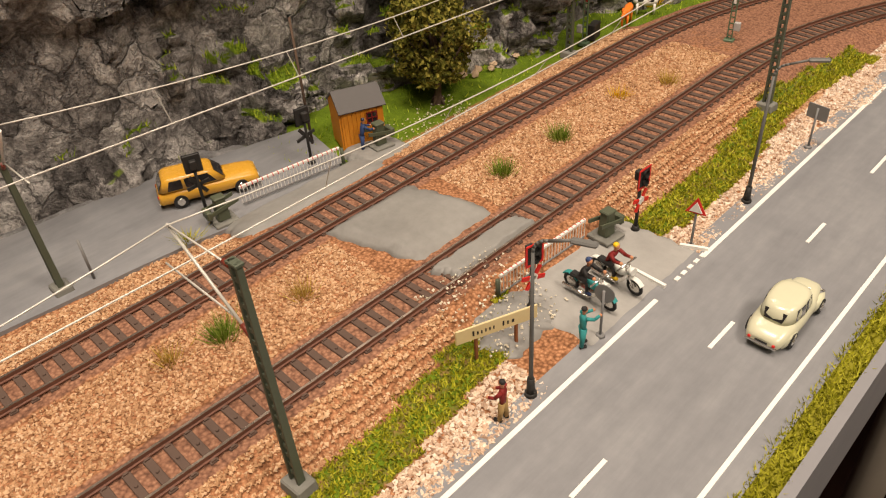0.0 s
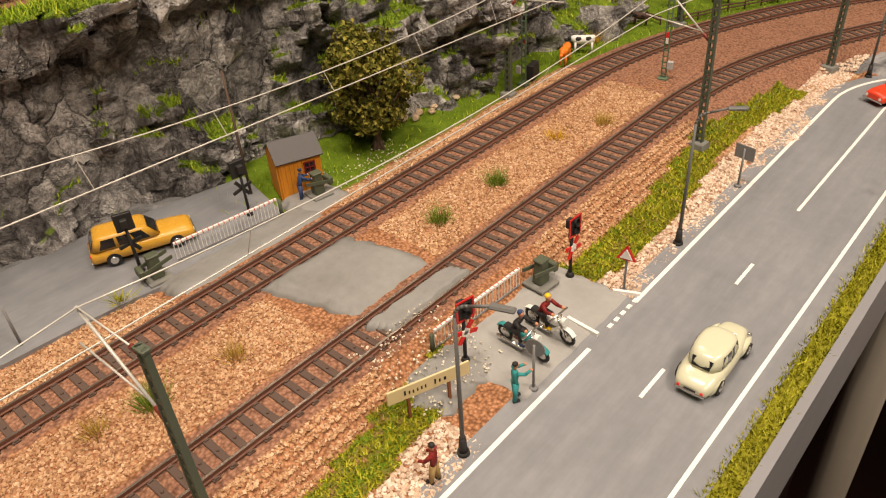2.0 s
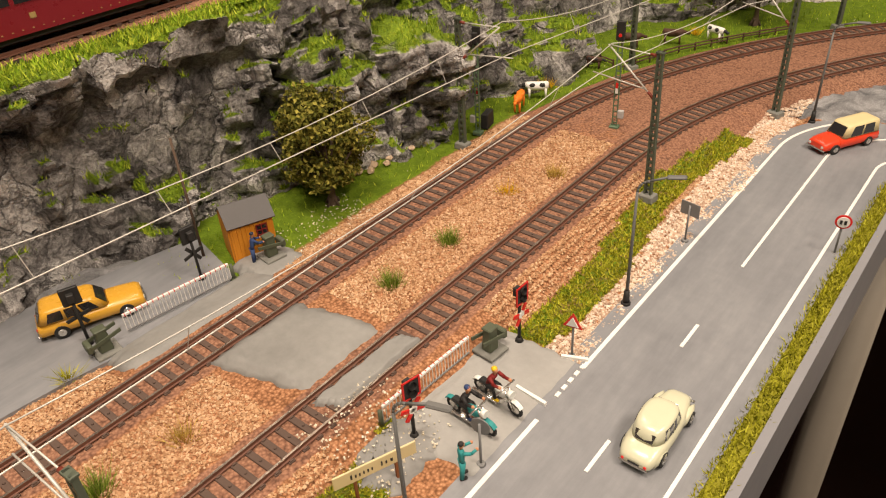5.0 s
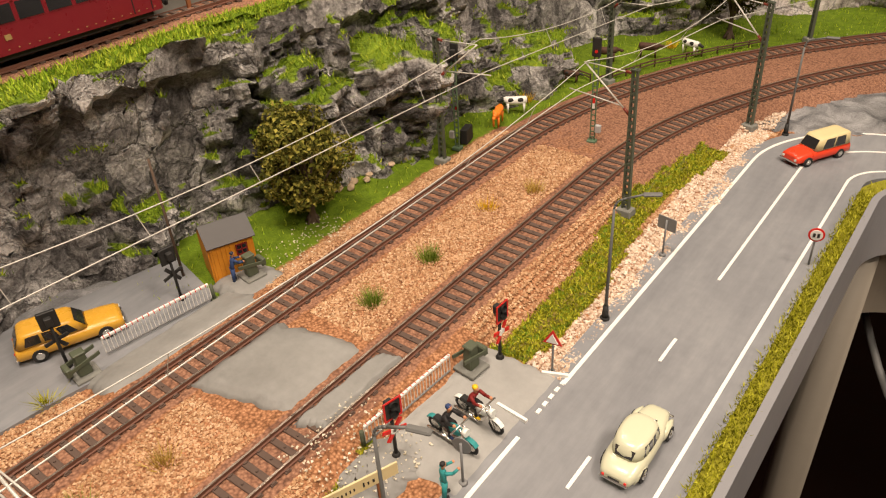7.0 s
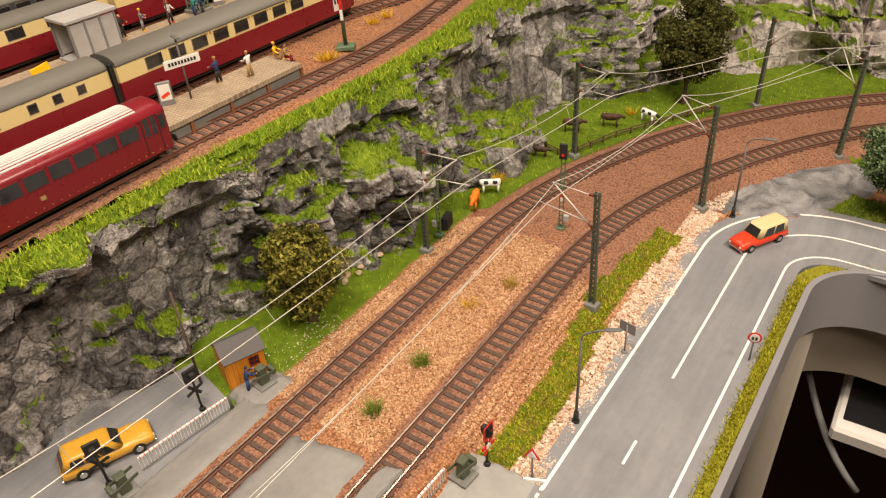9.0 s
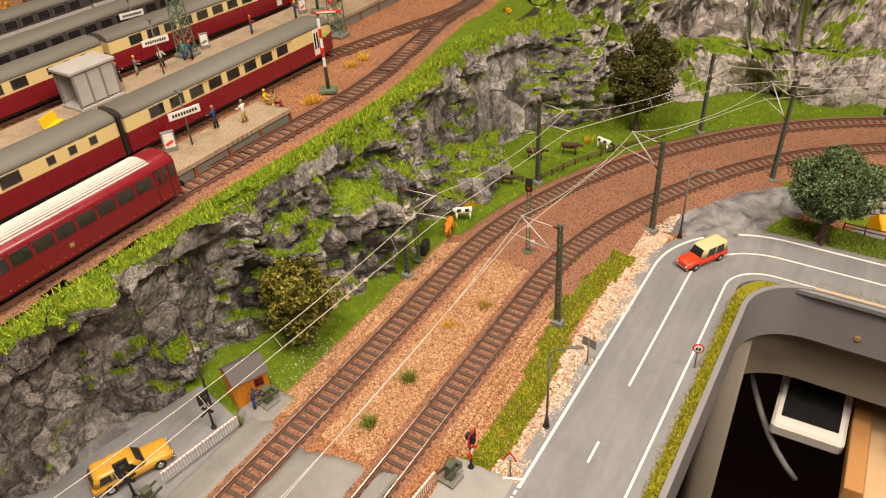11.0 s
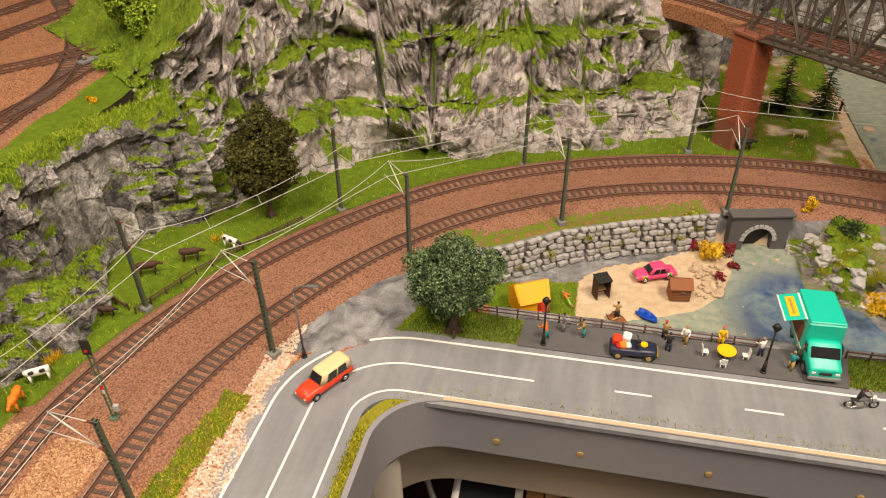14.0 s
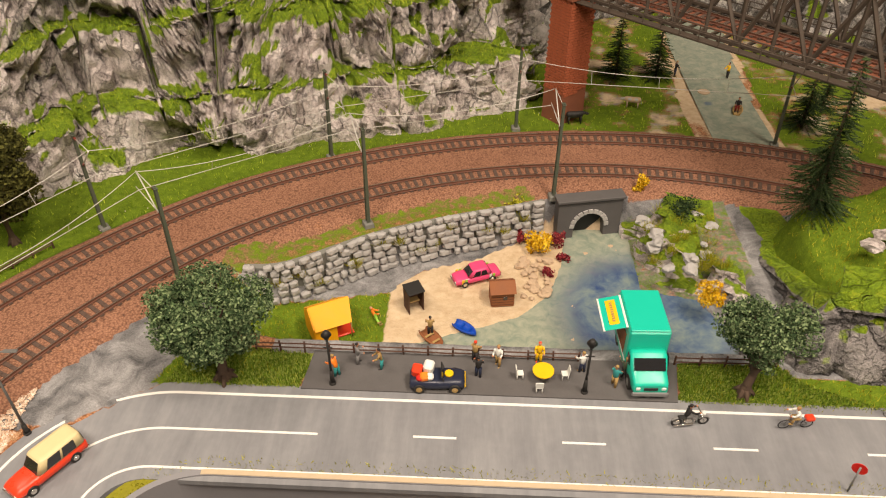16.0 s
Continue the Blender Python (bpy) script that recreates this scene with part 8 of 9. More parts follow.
    if strip:
        bm = bmesh.new()
        for s in (-1, 1):
            k = -length * 0.2
            while k < length * 0.3:
                if (k * 7.3) % 5 > 1.2:
                    box(bm, (k, s * (W + 0.15), eaves - 1.2), (2.0, 0.4, 1.7))
                k += 3.4
        part("lettering", bm, PAINT[strip], c)
    return c


RT = TOP + 0.004
wins = [(-100 + 21.5 * k, 14, 8.5) for k in range(8)]
express = build_coach("express power car in cream and wine red with a grey roof", 262, "wine", "train_cream", "roof_grey", wins, nose=24, strip="tan")
express.matrix_basis = pose(-0.4985, 0.447, RT, 0, 0, 89)
wins2 = [(-110 + 24 * k, 15, 8.5) for k in range(7)] + [(66, 6, 6), (84, 6, 6), (102, 6, 6)]
coach2 = build_coach("express coach in cream and wine red with a grey roof", 250, "wine", "train_cream", "roof_grey", wins2, door=False)
coach2.matrix_basis = pose(-0.504, 0.185, RT, 0, 0, 89)
bm = bmesh.new()
for k in range(5):
    box(bm, (-4.4 + 2.2 * k, 0, 21), (1.6, 28 - (k % 2) * 2, 34), 0.4)
tagged(link_mesh("gangway_bellows", bm, PAINT["black"]), "black rubber gangway bellows between the coaches", "bellows").matrix_basis = pose(-0.501, 0.313, RT, 0, 0, 89)
bus = build_coach("wine red railbus with a pale ribbed roof", 158, "wine", "wine", "wine", [(-68 + 16.6 * k, 14, 9.5) for k in range(8)] + [(62, 3.6, 13), (67.5, 3.6, 13), (74.5, 4.5, 10)], tall=39, waist=21, name="railbus", ribs=True, door=False)
for y in (-9.6, 0, 9.6):
    bm = bmesh.new()
    box(bm, (79.1, y, 27.5), (0.7, 8.2, 8.5), 0.2)
    part("front_pane", bm, PAINT["glass"], bus)
for y in (-11, 11):
    bm = bmesh.new()
    rod(bm, (78, y, 13.5), (79.8, y, 13.5), 2.0, n=10)
    part("headlamp", bm, PAINT["mint_white"], bus)
    bm = bmesh.new()
    rod(bm, (78, y * 0.9, 8.2), (84, y * 0.9, 8.2), 0.9, n=8)
    rod(bm, (84, y * 0.9, 8.2), (85, y * 0.9, 8.2), 2.6, n=12)
    part("buffer", bm, PAINT["black"], bus)
bm = bmesh.new()
box(bm, (82, 0, 7), (9, 1.6, 1.4), 0.2)
box(bm, (86, 0, 8.4), (1.4, 3.2, 3.2), 0.3)
part("coupling", bm, PAINT["black"], bus)
bm = bmesh.new()
for k in range(26):
    box(bm, (-72 + 5.8 * k, -16.1, 8.6), (0.9, 0.3, 0.5))
part("sill_lettering", bm, PAINT["tan"], bus)
bm = bmesh.new()
box(bm, (-18, -16.25, 15), (3.6, 0.3, 3.0), 0.3)
part("emblem", bm, PAINT["tan"], bus)
for x in (58.5, 71.2):
    bm = bmesh.new()
    box(bm, (x, -16.1, 20), (0.5, 0.5, 25))
    part("door_seam", bm, PAINT["black"], bus)
bus.matrix_basis = pose(-0.4155, 0.2165, RT, 0, 0, 90) @ Matrix.Scale(0.94, 4)
r_ex = build_coach("second express in cream and wine red on the rear track", 262, "wine", "train_cream", "roof_grey", wins, nose=24)
r_ex.matrix_basis = pose(-0.655, 0.56, RT, 0, 0, 86)
r_ex2 = copy_thing(coach2, pose(-0.667, 0.298, RT, 0, 0, 89.5))
silver_wins = [(-110 + 20 * k, 14, 8.5) for k in range(12)]
PAINT["silver"] = plain("pale_grey_train_paint", (0.45, 0.45, 0.44), 0.35, relief=0)
PAINT["dark_band"] = plain("dark_grey_train_band", (0.06, 0.06, 0.065), 0.3, relief=0)
s1 = build_coach("pale grey regional coach with a dark window band", 264, "silver", "dark_band", "roof_grey", silver_wins, door=False)
s1.matrix_basis = pose(-0.833, 0.4, RT, 0, 0, 89)
copy_thing(s1, pose(-0.825, 0.668, RT, 0, 0, 86.5))
copy_thing(s1, pose(-0.735, 0.45, RT, 0, 0, 89.5))


def build_shelter():
    s = thing("waiting_shelter", "grey glazed waiting shelter on the island platform", "shelter")
    bm = bmesh.new()
    box(bm, (0, 0, 35), (48, 30, 3.5), 0.8)
    part("roof", bm, PAINT["stone"], s)
    bm = bmesh.new()
    box(bm, (0, 0, 1.2), (46, 30, 2.4), 0.4)
    part("floor_slab", bm, PAINT["stone"], s)
    for x in (-21, -7, 7, 21):
        for y in (-13, 13):
            bm = bmesh.new()
            box(bm, (x, y, 18), (2, 2, 32), 0.2)
            part("post", bm, PAINT["grey"], s)
    for y in (-13, 13):
        for x in (-14, 0, 14):
            bm = bmesh.new()
            box(bm, (x, y, 18), (12, 0.6, 28))
            part("glass_pane", bm, PAINT["stone"], s, "cloudy grey pane")
    s.matrix_basis = pose(-0.6, 0.366, 0.132, 0, 0, 89)


build_shelter()


def build_station_sign(at, tall=46):
    s = thing("station_sign", "white station name sign on a grey post", "sign", "station signs")
    bm = bmesh.new()
    rod(bm, (0, 0, 0), (0, 0, tall), 0.8, 0.7)
    part("post", bm, PAINT["pole"], s)
    bm = bmesh.new()
    box(bm, (0, -1, tall * 0.62), (27, 0.8, 6.4), 0.2)
    pl_ = part("sign_plate", bm, PAINT["white"], s)
    bm = bmesh.new()
    for k in range(9):
        box(bm, (-9.6 + 2.4 * k, -1.5, tall * 0.62), (1.6, 0.25, 2.4))
    part("lettering", bm, PAINT["dark"], pl_)
    bm = bmesh.new()
    box(bm, (0, 0, tall), (3, 9, 1.3), 0.3)
    part("lamp_head", bm, PAINT["pole"], s)
    s.matrix_basis = at
    return s


build_station_sign(pose(-0.446, 0.3433, 0.132, 0, 0, 75))
build_station_sign(pose(-0.59, 0.44, 0.132, 0, 0, 75), 54)
build_station_sign(pose(-0.7, 0.5, 0.132, 0, 0, 75), 44)


def build_poster(at, mat="red"):
    s = thing("poster_stand", "grey poster stand with a red picture", "poster stand", "poster stands")
    bm = bmesh.new()
    box(bm, (0, 0, 11), (13, 3.2, 22), 0.5)
    part("frame", bm, PAINT["grey"], s)
    bm = bmesh.new()
    box(bm, (0, -1.8, 12.5), (10, 0.4, 15), 0.1)
    p = part("poster", bm, PAINT["paper"], s)
    bm = bmesh.new()
    box(bm, (0, -2.1, 10), (8, 0.3, 3), 0, (0, -25, 0))
    part("picture", bm, PAINT[mat], p)
    s.matrix_basis = at
    return s


build_poster(pose(-0.4525, 0.3275, 0.132, 0, 0, 60) @ Matrix.Scale(0.8, 4))
build_poster(pose(-0.585, 0.645, 0.132, 0, 0, 60) @ Matrix.Scale(0.75, 4), "pink")
build_poster(pose(-0.605, 0.51, 0.132, 0, 0, 60) @ Matrix.Scale(0.75, 4), "grey")


def build_bench(at, mat, label):
    b = thing("bench", label, "bench", "platform benches")
    bm = bmesh.new()
    box(bm, (0, 0, 5), (20, 7, 1.4), 0.4)
    part("seat", bm, PAINT[mat], b)
    bm = bmesh.new()
    box(bm, (0, 3.6, 9.5), (20, 1.3, 8), 0.4, (-12, 0, 0))
    part("backrest", bm, PAINT[mat], b)
    for x in (-8, 8):
        bm = bmesh.new()
        box(bm, (x, 0, 2.2), (1.6, 6, 4.4), 0.2)
        part("leg", bm, PAINT[mat], b)
    b.matrix_basis = at
    return b


build_bench(pose(-0.578, 0.31, 0.132, 0, 0, 110), "yellow", "bright yellow platform bench")
build_bench(pose(-0.572, 0.69, 0.132, 0, 0, 80), "red", "bright red platform bench")
build_bench(pose(-0.582, 0.7, 0.132, 0, 0, 260), "red", "bright red platform bench")


def build_tower(at, tall, wide=14):
    """A tapering lattice tower for the station's overhead lines."""
    t = thing("lattice_tower", "tall green lattice tower over the station tracks", "lattice mast", "lattice towers")
    corners = [(-1, -1), (1, -1), (1, 1), (-1, 1)]
    foot = bmesh.new()
    box(foot, (0, 0, 1.5), (wide * 1.5, wide * 1.3, 3.5), 0.5)
    part("foot", foot, MAT["concrete"], t)
    for a, b in corners:
        bm = bmesh.new()
        rod(bm, (a * wide / 2, b * wide / 2, 2), (a * wide * 0.18, b * wide * 0.18, tall), 0.8, 0.6, 5)
        part("corner_post", bm, PAINT["lattice"], t)
    n = int(tall / 9)
    for f in range(4):
        bm = bmesh.new()
        (a0, b0), (a1, b1) = corners[f], corners[(f + 1) % 4]
        for k in range(n):
            z0, z1 = 2 + (tall - 2) * k / n, 2 + (tall - 2) * (k + 1) / n
            w0, w1 = wide * (0.5 - 0.32 * z0 / tall), wide * (0.5 - 0.32 * z1 / tall)
            rod(bm, (a0 * w0, b0 * w0, z0), (a1 * w1, b1 * w1, z1), 0.42, n=4)
            rod(bm, (a1 * w0, b1 * w0, z0), (a0 * w1, b0 * w1, z1), 0.42, n=4)
        part("lattice_side", bm, PAINT["lattice"], t)
    t.matrix_basis = at
    return t


tower = build_tower(pose(-0.607, 0.487, 0.132, 0, 0, 5), 150)
copy_thing(tower, pose(-0.521, 0.628, TOP, 0, 0, 5))
copy_thing(tower, pose(-0.585, 0.83, TOP, 0, 0, 5))


def build_semaphore(at, tall=78):
    s = thing("semaphore_signal", "red and white semaphore signal on a green mast", "signal", "semaphore signals")
    bm = bmesh.new()
    box(bm, (0, 0, 1.8), (16, 12, 3.6), 0.5)
    part("foot", bm, PAINT["lattice"], s)
    bm = bmesh.new()
    rod(bm, (0, 0, 3), (0, 0, tall), 1.8, 1.2, 6)
    part("mast", bm, PAINT["lattice"], s)
    for k in range(5):
        bm = bmesh.new()
        box(bm, (0, -1.9, 30 + 9 * k), (2.6, 0.6, 9), 0.1)
        part("mast_plate", bm, PAINT["signal_red" if k % 2 else "white"], s)
    bm = bmesh.new()
    box(bm, (9, -2, tall - 2), (24, 0.8, 3), 0.3, (0, 0, 0))
    arm = part("arm", bm, PAINT["signal_red"], s)
    bm = bmesh.new()
    box(bm, (8, -2.5, tall - 2), (17, 0.4, 1.2), 0.1)
    part("arm_stripe", bm, PAINT["white"], arm)
    bm = bmesh.new()
    rod(bm, (4, -2, tall - 22), (4, -3.5, tall - 22), 2.0, n=10)
    part("lamp", bm, PAINT["lime"], s)
    s.matrix_basis = at
    return s


sem = build_semaphore(pose(-0.4313, 0.4985, TOP, 0, 0, 35))
copy_thing(sem, pose(-0.57, 0.655, 0.132, 0, 0, 35))
bm = bmesh.new()
box(bm, (0, 0, 2), (22, 9, 4), 0.8)
rod(bm, (-3, 0, 4), (-3, 0, 9), 2.2, 1.8, 10)
tagged(link_mesh("switch_motor", bm, PAINT["grey"]), "grey switch motor with a lantern beside the track", "switch motor").matrix_basis = pose(-0.452, 0.875, TOP, 0, 0, 70)
R = random.Random(9)
for k in range(26):
    build_bush("olive bush at the back of the station", R.choice(["moss", "fresh", "brownish", "gold"]), R.uniform(16, 30), R.uniform(10, 20), 500, 200 + k, pose(-0.95 - 0.25 * R.random(), 0.3 + 1.0 * R.random(), 0.118), 2.6)


# ---- below the layout: supports, a monitor, boards and a control box ----
bm = bmesh.new()
rod(bm, (0, 0, -870), (0, 0, -60), 16, 16, 24)
tagged(link_mesh("support_leg", bm, PAINT["beige"]), "round beige support leg under the layout", "support", kind="structure").matrix_basis = pose(-0.02, 0.56, 0)
tagged(ribbon("under_frame", [q + Vector((0.006, 0.0, 0)) for q in curb[:47]] + [q + Vector((0.004, 0.008, 0)) for q in curb[47:]], -0.03, -0.012, -0.12, -0.045, PAINT["beige"]), "beige wooden frame below the layout's edge", "frame", kind="structure")
# added dark sheet, stands in for the unlit space below the layout
tagged(raw_mesh("under_panel", [(-0.07, -0.42, -0.9), (-0.07, 0.7, -0.9), (-0.07, 0.7, -0.02), (-0.07, -0.42, -0.02), (-0.08, -0.42, -0.9), (-0.08, 0.7, -0.9), (-0.08, 0.7, -0.02), (-0.08, -0.42, -0.02)], [(0, 1, 2, 3), (7, 6, 5, 4), (3, 2, 6, 7)], PAINT["carpet"]), "dark sheet added for the shade under the layout", "cloth", kind="structure")


def build_monitor():
    m = thing("control_monitor", "white-framed control monitor with a black screen", "monitor")
    bm = bmesh.new()
    box(bm, (0, 0, -9), (66, 80, 18), 3)
    part("housing", bm, PAINT["white"], m)
    bm = bmesh.new()
    box(bm, (0, 3, 0.3), (52, 60, 1.2), 0.6)
    part("screen", bm, PAINT["glass"], m, "black screen")
    m.matrix_basis = pose(0.0625, 0.617, -0.162, 8, 0, 2)
    return m


build_monitor()
bm = bmesh.new()
pts = [Vector((-0.005 + 0.012 * k, 0.64 - 0.011 * k - 0.02 * math.sin(k * 0.5), -0.16 - 0.012 * k)) for k in range(7)]
tube(bm, [q * 1000 for q in pts], 3.2, 8)
tagged(link_mesh("monitor_cable", bm, PAINT["grey"], smooth=True), "grey cable hanging beside the monitor", "cable")
for x, y, s, mt, label in ((0.107, 0.6, (16, 150, 18), "timber", "orange timber batten under the layout"), (0.155, 0.57, (74, 190, 12), "plywood", "pale plywood board under the layout")):
    bm = bmesh.new()
    box(bm, (0, 0, 0), s, 0.8)
    tagged(link_mesh("wooden_board", bm, PAINT[mt]), label, "board", "boards").matrix_basis = pose(x, y, -0.172 if mt == "timber" else -0.182, 0, 0, 2)


def build_control_box(at, first=True):
    c = thing("decoder_box", "white labelled decoder box with green edges", "control box", "control boxes")
    bm = bmesh.new()
    box(bm, (0, 0, 0), (118, 66, 12), 1)
    part("case", bm, PAINT["pcb"], c, "dark green case")
    bm = bmesh.new()
    box(bm, (0, 0, 6.4), (110, 52, 1), 0.2)
    lab = part("label_sheet", bm, PAINT["paper"], c, "white label sheet")
    for text, x, y, s in (("K83  93-96", -48, 13, 9), ("Box  9", -50, -1, 8), ("Decoder", -48, -12, 5)) if first else (("K83  97", -48, 13, 9), ("Box 10", -50, -1, 8)):
        fc = bpy.data.curves.new("lettering", "FONT")
        fc.body, fc.size, fc.extrude = text, s * MM * 1.25, 0.00015
        fc.materials.append(PAINT["dark"])
        ob = new("lettering", fc)
        ob.parent = lab
        ob.matrix_basis = pose(x * MM, y * MM, 0.0071)
    bm = bmesh.new()
    for k in range(4):
        box(bm, (-46 + 22 * k, -20.5, 7.1), (2.2, 3, 0.3))
        box(bm, (-41 + 22 * k, -20.5, 7.1), (2.2, 3, 0.3))
    part("red_marks", bm, PAINT["signal_red"], lab)
    bm = bmesh.new()
    box(bm, (30, 12, 7.1), (32, 3.5, 0.3), 0, (0, 0, -6))
    part("logo_bar", bm, PAINT["signal_red"], lab)
    for k in range(8):
        bm = bmesh.new()
        box(bm, (-50 + 13 * k, -30, 7), (9, 5, 3), 0.4)
        part("terminal", bm, PAINT["lattice"], c)
    c.matrix_basis = at
    return c


build_control_box(pose(0.197, 0.622, -0.165, 0, 0, -3))
build_control_box(pose(0.322, 0.625, -0.165, 0, 0, -2), False)

def screw(x, y, rz):
    bm = bmesh.new()
    rod(bm, (0, 0, 0), (0, -1.2, 0), 3.0, 2.4, 10)
    ob = link_mesh("screw", bm, PAINT["tan"], fascia)
    ob.matrix_basis = pose(x, y, -0.036, 0, 0, rz)


for x in (0.075, 0.14, 0.235, 0.34, 0.45):
    screw(x, 0.5703, 0)
screw(-0.0035, 0.55, 55)

# ---- the room round the layout ----
room = [(-2.2, -1.8), (1.9, -1.8), (1.9, 2.2), (-2.2, 2.2)]
for k, nm in enumerate(("wall_south", "wall_east", "wall_north", "wall_west")):
    (xa, ya), (xb, yb) = room[k], room[(k + 1) % 4]
    d = Vector((xb - xa, yb - ya, 0)).normalized()
    o = Vector((d.y, -d.x, 0)) * 0.1
    v = [(xa, ya, -0.9), (xb, yb, -0.9), (xb, yb, 1.5), (xa, ya, 1.5)]
    v += [(x + o.x, y + o.y, z) for x, y, z in v]
    tagged(raw_mesh(nm, v, [(0, 3, 2, 1), (4, 5, 6, 7), (0, 1, 5, 4), (1, 2, 6, 5), (2, 3, 7, 6), (3, 0, 4, 7)], PAINT["wallpaint"]), "plain warm white room wall", "wall", kind="structure")
for nm, z, mt, label in (("floor", -0.9, "carpet", "dark brown carpet floor"), ("ceiling", 1.5, "wallpaint", "plain warm white ceiling")):
    v = [(-2.3, -1.9, z), (2.0, -1.9, z), (2.0, 2.3, z), (-2.3, 2.3, z)]
    dz = -0.05 if z < 0 else 0.05
    v += [(x, y, q + dz) for x, y, q in v]
    tagged(raw_mesh(nm, v, [(0, 1, 2, 3), (7, 6, 5, 4), (0, 4, 5, 1), (1, 5, 6, 2), (2, 6, 7, 3), (3, 7, 4, 0)], PAINT[mt]), label, nm, kind="structure")


# ---- loose cover: gravel, flock grass, flowers ----
def scatter(mask, n, seed, cell=0.004):
    """Random places on the ground where the mask holds."""
    r = np.random.RandomState(seed)
    idx = np.nonzero(mask)[0]
    k = r.choice(idx, n)
    p = np.stack([GROUND["x"][k] + (r.rand(n) - 0.5) * cell, GROUND["y"][k] + (r.rand(n) - 0.5) * cell, GROUND["z"][k]], 1)
    return p


def gravel(name, label, pts, size, leaf, seed):
    r = np.random.RandomState(seed)
    n = len(pts)
    base = np.array([(1, 0, 0), (-0.5, 0.87, 0), (-0.5, -0.87, 0), (0.25, 0.3, 0.8), (0.1, -0.35, 0.75), (-0.1, 0, -0.8)])
    tri = np.array([(0, 3, 4), (0, 1, 3), (1, 2, 3), (3, 2, 4), (2, 0, 4), (1, 0, 5), (2, 1, 5), (0, 2, 5)])
    s = size * (0.55 + 0.8 * r.rand(n))
    a, b = r.rand(n) * 6.283, r.rand(n) * 6.283
    v = base[None] * (0.7 + 0.6 * r.rand(n, 6, 3)) * s[:, None, None]
    cb, sb = np.cos(b)[:, None], np.sin(b)[:, None]
    y, z = v[..., 1] * cb - v[..., 2] * sb, v[..., 1] * sb + v[..., 2] * cb
    ca, sa = np.cos(a)[:, None], np.sin(a)[:, None]
    x, y = v[..., 0] * ca - y * sa, v[..., 0] * sa + y * ca
    v = np.stack([x, y, z * 0.8], 2) + pts[:, None] + np.array([0, 0, 0.25 * size])
    f = (np.arange(n) * 6)[:, None, None] + tri[None]
    ob = raw_mesh(name, v.reshape(-1, 3), f.reshape(-1, 3), LEAF[leaf])
    return tagged(ob, label, "gravel", kind="stuff")


g = GROUND
bed = g["keep"] & (g["dirt"] < 0.5) & (g["grass"] < 0.3) & (g["grey"] < 0.3) & (g["sand"] < 0.3) & (g["y"] > -0.15)
slab = ((g["x"] > -0.252) & (g["x"] < -0.17) & (g["y"] > 0.154) & (g["y"] < 0.232)) | ((g["x"] > -0.176) & (g["x"] < -0.1) & (g["y"] > 0.155) & (g["y"] < 0.268)) | ((g["x"] > -0.32) & (g["x"] < -0.268) & (g["y"] > 0.125) & (g["y"] < 0.235))
lane_ = (g["x"] < -0.306) & (g["y"] < 0.24)
near = bed & ~slab & ~lane_ & (g["x"] < -0.1) & (g["y"] < 0.5)
pale = near & (g["x"] > -0.1305)
pale |= g["keep"] & (g["x"] < -0.105) & (g["x"] > -0.1305 + 0.02 * np.clip(g["y"] - 0.5, 0, 1)) & (g["y"] >= 0.5) & (g["y"] < 0.64) & ~g["strip"] & (g["d"] > 0.028)
gravel("ballast_gravel", "loose ochre ballast stones between the tracks", scatter(near & ~pale, 46000, 1), 0.00092, "ballast", 1)
gravel("shoulder_gravel", "loose pale pink gravel along the road", scatter(pale, 13000, 2), 0.00125, "shoulder", 2)
bend_bed = bed & ~near & ((g["between"]) | (g["d"] < 0.05)) & (g["y"] >= 0.4)
gravel("bend_gravel", "fine brown gravel round the bend", scatter(bend_bed, 12000, 3), 0.0007, "ballast", 3)
verge_green = (g["grass"] > 0.55) & g["keep"]
pts = scatter(verge_green & g["behind"], 26000, 4)
tagged(raw_mesh("meadow_grass", *blades(pts, 0.0036, 0.00045, 0.35, 4), LEAF["grass"]), "bright green flock grass below the cliff", "grass", kind="stuff")
pts = scatter(g["strip"], 30000, 5, 0.004)
tagged(raw_mesh("verge_grass", *blades(pts, 0.0017, 0.00055, 0.6, 5), LEAF["moss"]), "olive flock grass strip beside the ballast", "grass", kind="stuff")
pts = scatter(verge_green & ~g["behind"] & ~g["strip"], 17000, 6)
tagged(raw_mesh("bank_grass", *blades(pts, 0.0032, 0.0003, 0.4, 6), LEAF["moss"]), "olive grass on the pond bank and hill", "grass", kind="stuff")
r6 = np.random.RandomState(6)
lawn = []
for poly in LAWNS:
    xs, ys = [p[0] for p in poly], [p[1] for p in poly]
    q = np.stack([r6.uniform(min(xs), max(xs), 9000), r6.uniform(min(ys), max(ys), 9000)], 1)
    q = q[inside(poly, q[:, 0], q[:, 1])]
    lawn.append(np.column_stack([q, np.full(len(q), -0.0004)]))
tagged(raw_mesh("lawn_grass", *blades(np.concatenate(lawn), 0.0022, 0.0005, 0.3, 7), LEAF["tuft"]), "even green lawn beside the road", "grass", kind="stuff")
kerb = []
for a, b in zip(curb, curb[1:]):
    t = (b - a).normalized()
    s = Vector((-t.y, t.x, 0))
    thin = 1.0 if b.y < 0.53 else 0.12
    for _ in range(int((b - a).length / 0.02 * 320 * thin)):
        q = a.lerp(b, r6.rand()) + s * (0.0005 + 0.0105 * r6.rand())
        kerb.append((q.x, q.y, -0.001))
tagged(raw_mesh("kerb_grass", *blades(np.array(kerb), 0.0028, 0.0005, 0.5, 8), LEAF["moss"]), "yellow-green flock strip along the edging board", "grass", kind="stuff")


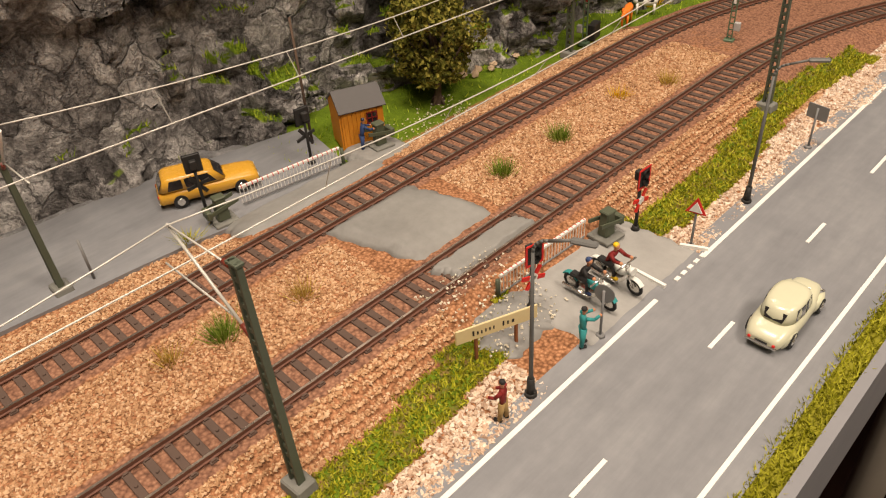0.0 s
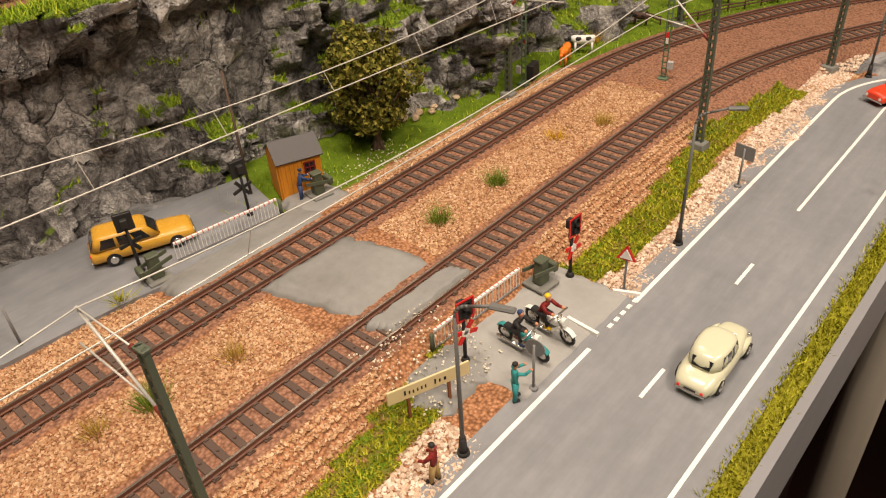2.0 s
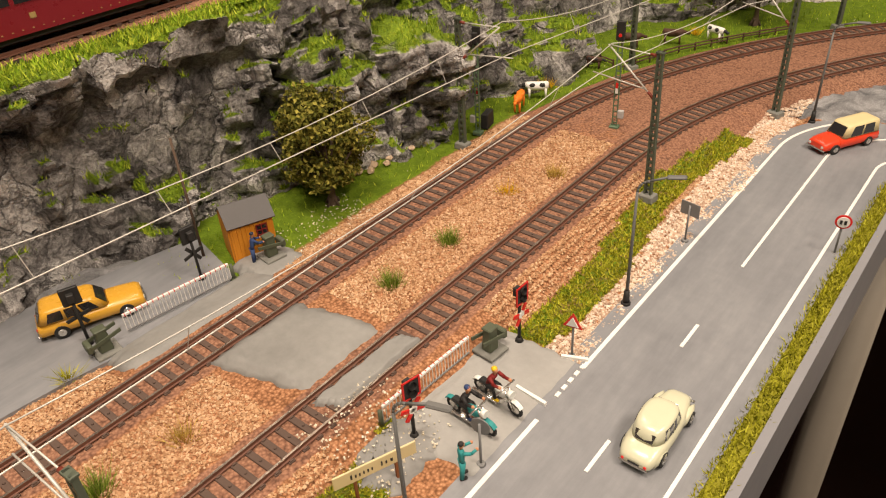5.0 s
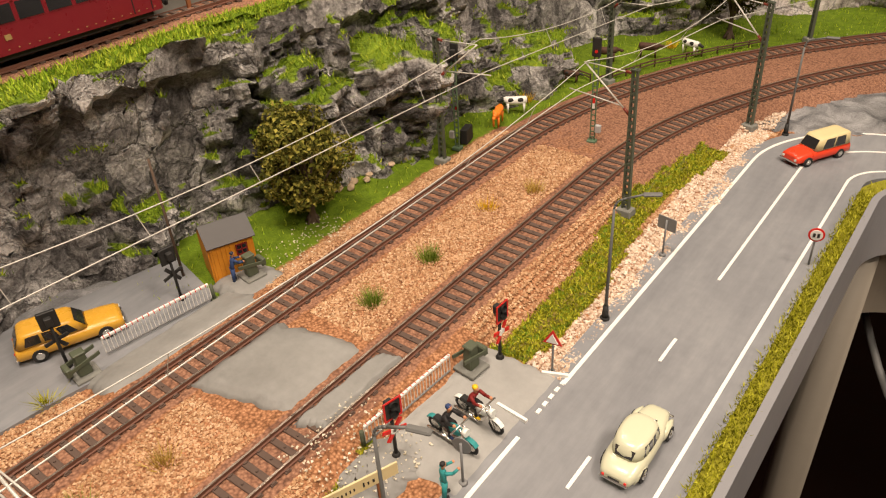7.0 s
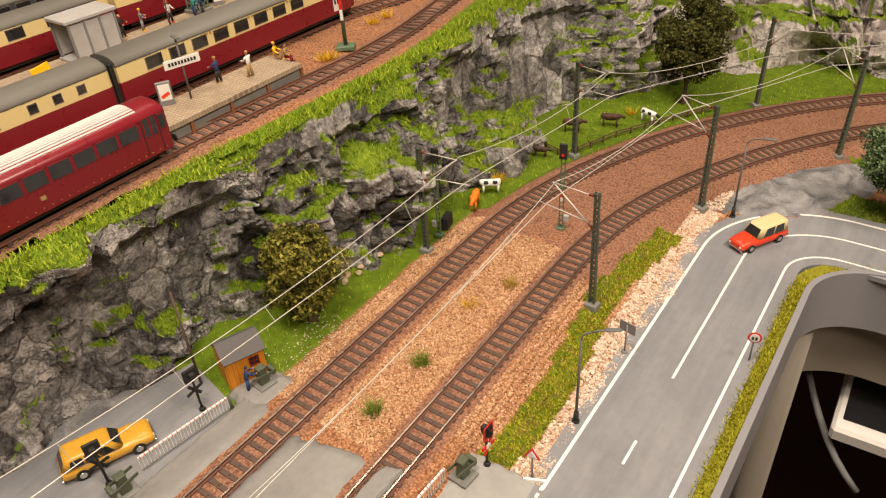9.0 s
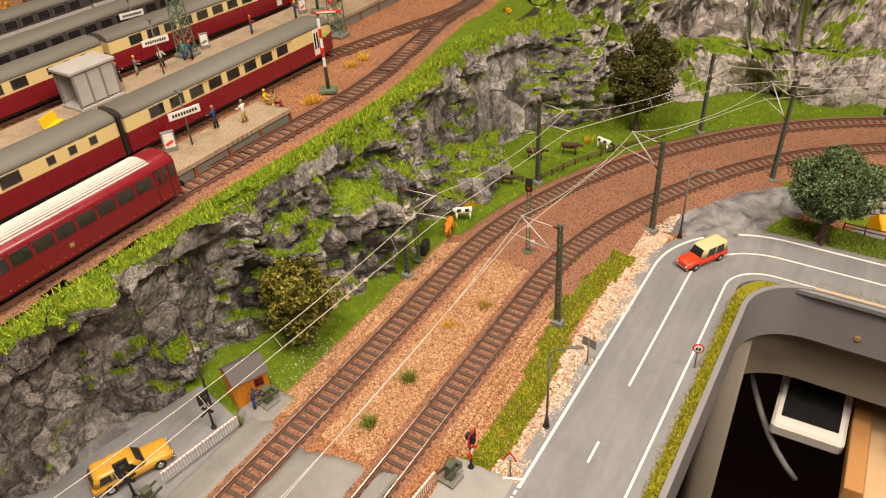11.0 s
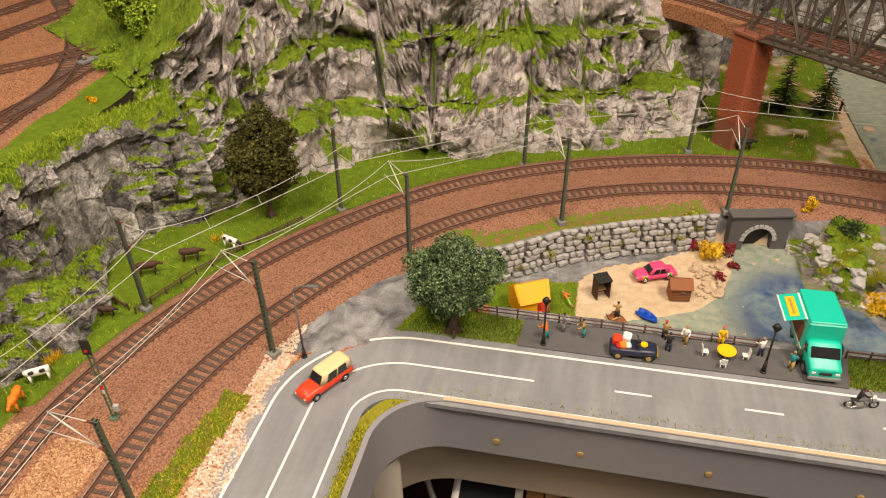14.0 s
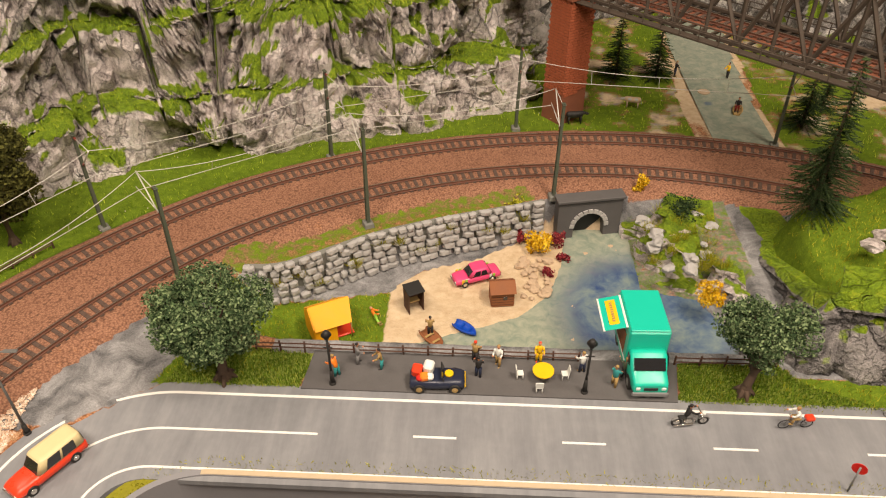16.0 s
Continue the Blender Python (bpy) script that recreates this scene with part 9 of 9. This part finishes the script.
def ledge_grass(name, verts, weight, n, seed):
    r = np.random.RandomState(seed)
    idx = np.nonzero(weight > 0.62)[0]
    k = r.choice(idx, n)
    p = np.array([tuple(verts[i]) for i in k]) + r.normal(size=(n, 3)) * np.array([0.0022, 0.0022, 0.0003])
    tagged(raw_mesh(name, *blades(p, 0.0036, 0.0005, 0.45, seed), LEAF["grass"]), "bright green flock grass on rock ledges", "grass", kind="stuff")


ledge_grass("cliff_grass", cliff_v, cliff_g, 30000, 9)
ledge_grass("mountain_grass", mount_v, mount_g, 44000, 10)
pts = scatter(verge_green & g["behind"], 420, 11)
gravel("meadow_flowers", "tiny white flowers in the meadow", pts + np.array([0, 0, 0.0028]), 0.00055, "flower", 12)
pts = scatter((g["x"] > -0.32) & (g["x"] < -0.28) & (g["y"] > 0.24) & (g["y"] < 0.32), 260, 13)
gravel("hut_flowers", "white flowers and pale grit beside the hut", pts + np.array([0, 0, 0.0012]), 0.0006, "flower", 14)
pts = scatter(g["keep"] & (g["x"] > -0.178) & (g["x"] < -0.13) & (g["y"] > 0.15) & (g["y"] < 0.2), 300, 15)
gravel("mortar_chips", "white mortar chips round the barrier foot", pts + np.array([0, 0, 0.0028]), 0.0007, "flower", 16)

build_track(FRONT, RAIL_BED, "main line track with rusty rails and brown sleepers")
build_track(BACK, RAIL_BED, "second main line track with rusty rails and brown sleepers")
build_track(UPPER, 0.1195, "station track with rusty rails on the upper level", single=False)


# ---- settling: the straight stretch and the upper level sit a little further along and nearer ----
def settle_by(p):
    """How far places, given as rows, move in the plan."""
    x, y, z = p[:, 0], p[:, 1], p[:, 2]
    low = np.stack([0.0075 * (1 - smoothstep(-0.15, 0.0, x)), 0.0145 * (1 - smoothstep(0.48, 0.68, y)), 0 * x], 1)
    high = smoothstep(0.02, 0.11, z) * (1 - smoothstep(-0.3, -0.2, x)) * (1 - smoothstep(0.62, 0.95, y) * smoothstep(-0.45, -0.35, x))
    return low + high[:, None] * (np.array([0.0175, 0.006, 0.0085]) - low)


SETTLED = set()


def settle(ob):
    """Moves a placed thing, or the vertices of one that is shaped where it stands."""
    place = ob.matrix_basis.translation
    if place.length > 1e-5:
        ob.matrix_basis = Matrix.Translation(settle_by(np.array([place]))[0]) @ ob.matrix_basis
        return
    if ob.type == "MESH" and ob.data.name not in SETTLED:
        SETTLED.add(ob.data.name)
        co = np.zeros(len(ob.data.vertices) * 3)
        ob.data.vertices.foreach_get("co", co)
        co = co.reshape(-1, 3)
        ob.data.vertices.foreach_set("co", (co + settle_by(co)).ravel())
        ob.data.update()
    for child in ob.children:
        settle(child)


for ob in [o for o in scene.collection.objects if o.parent is None and o.type in ("MESH", "EMPTY")]:
    settle(ob)
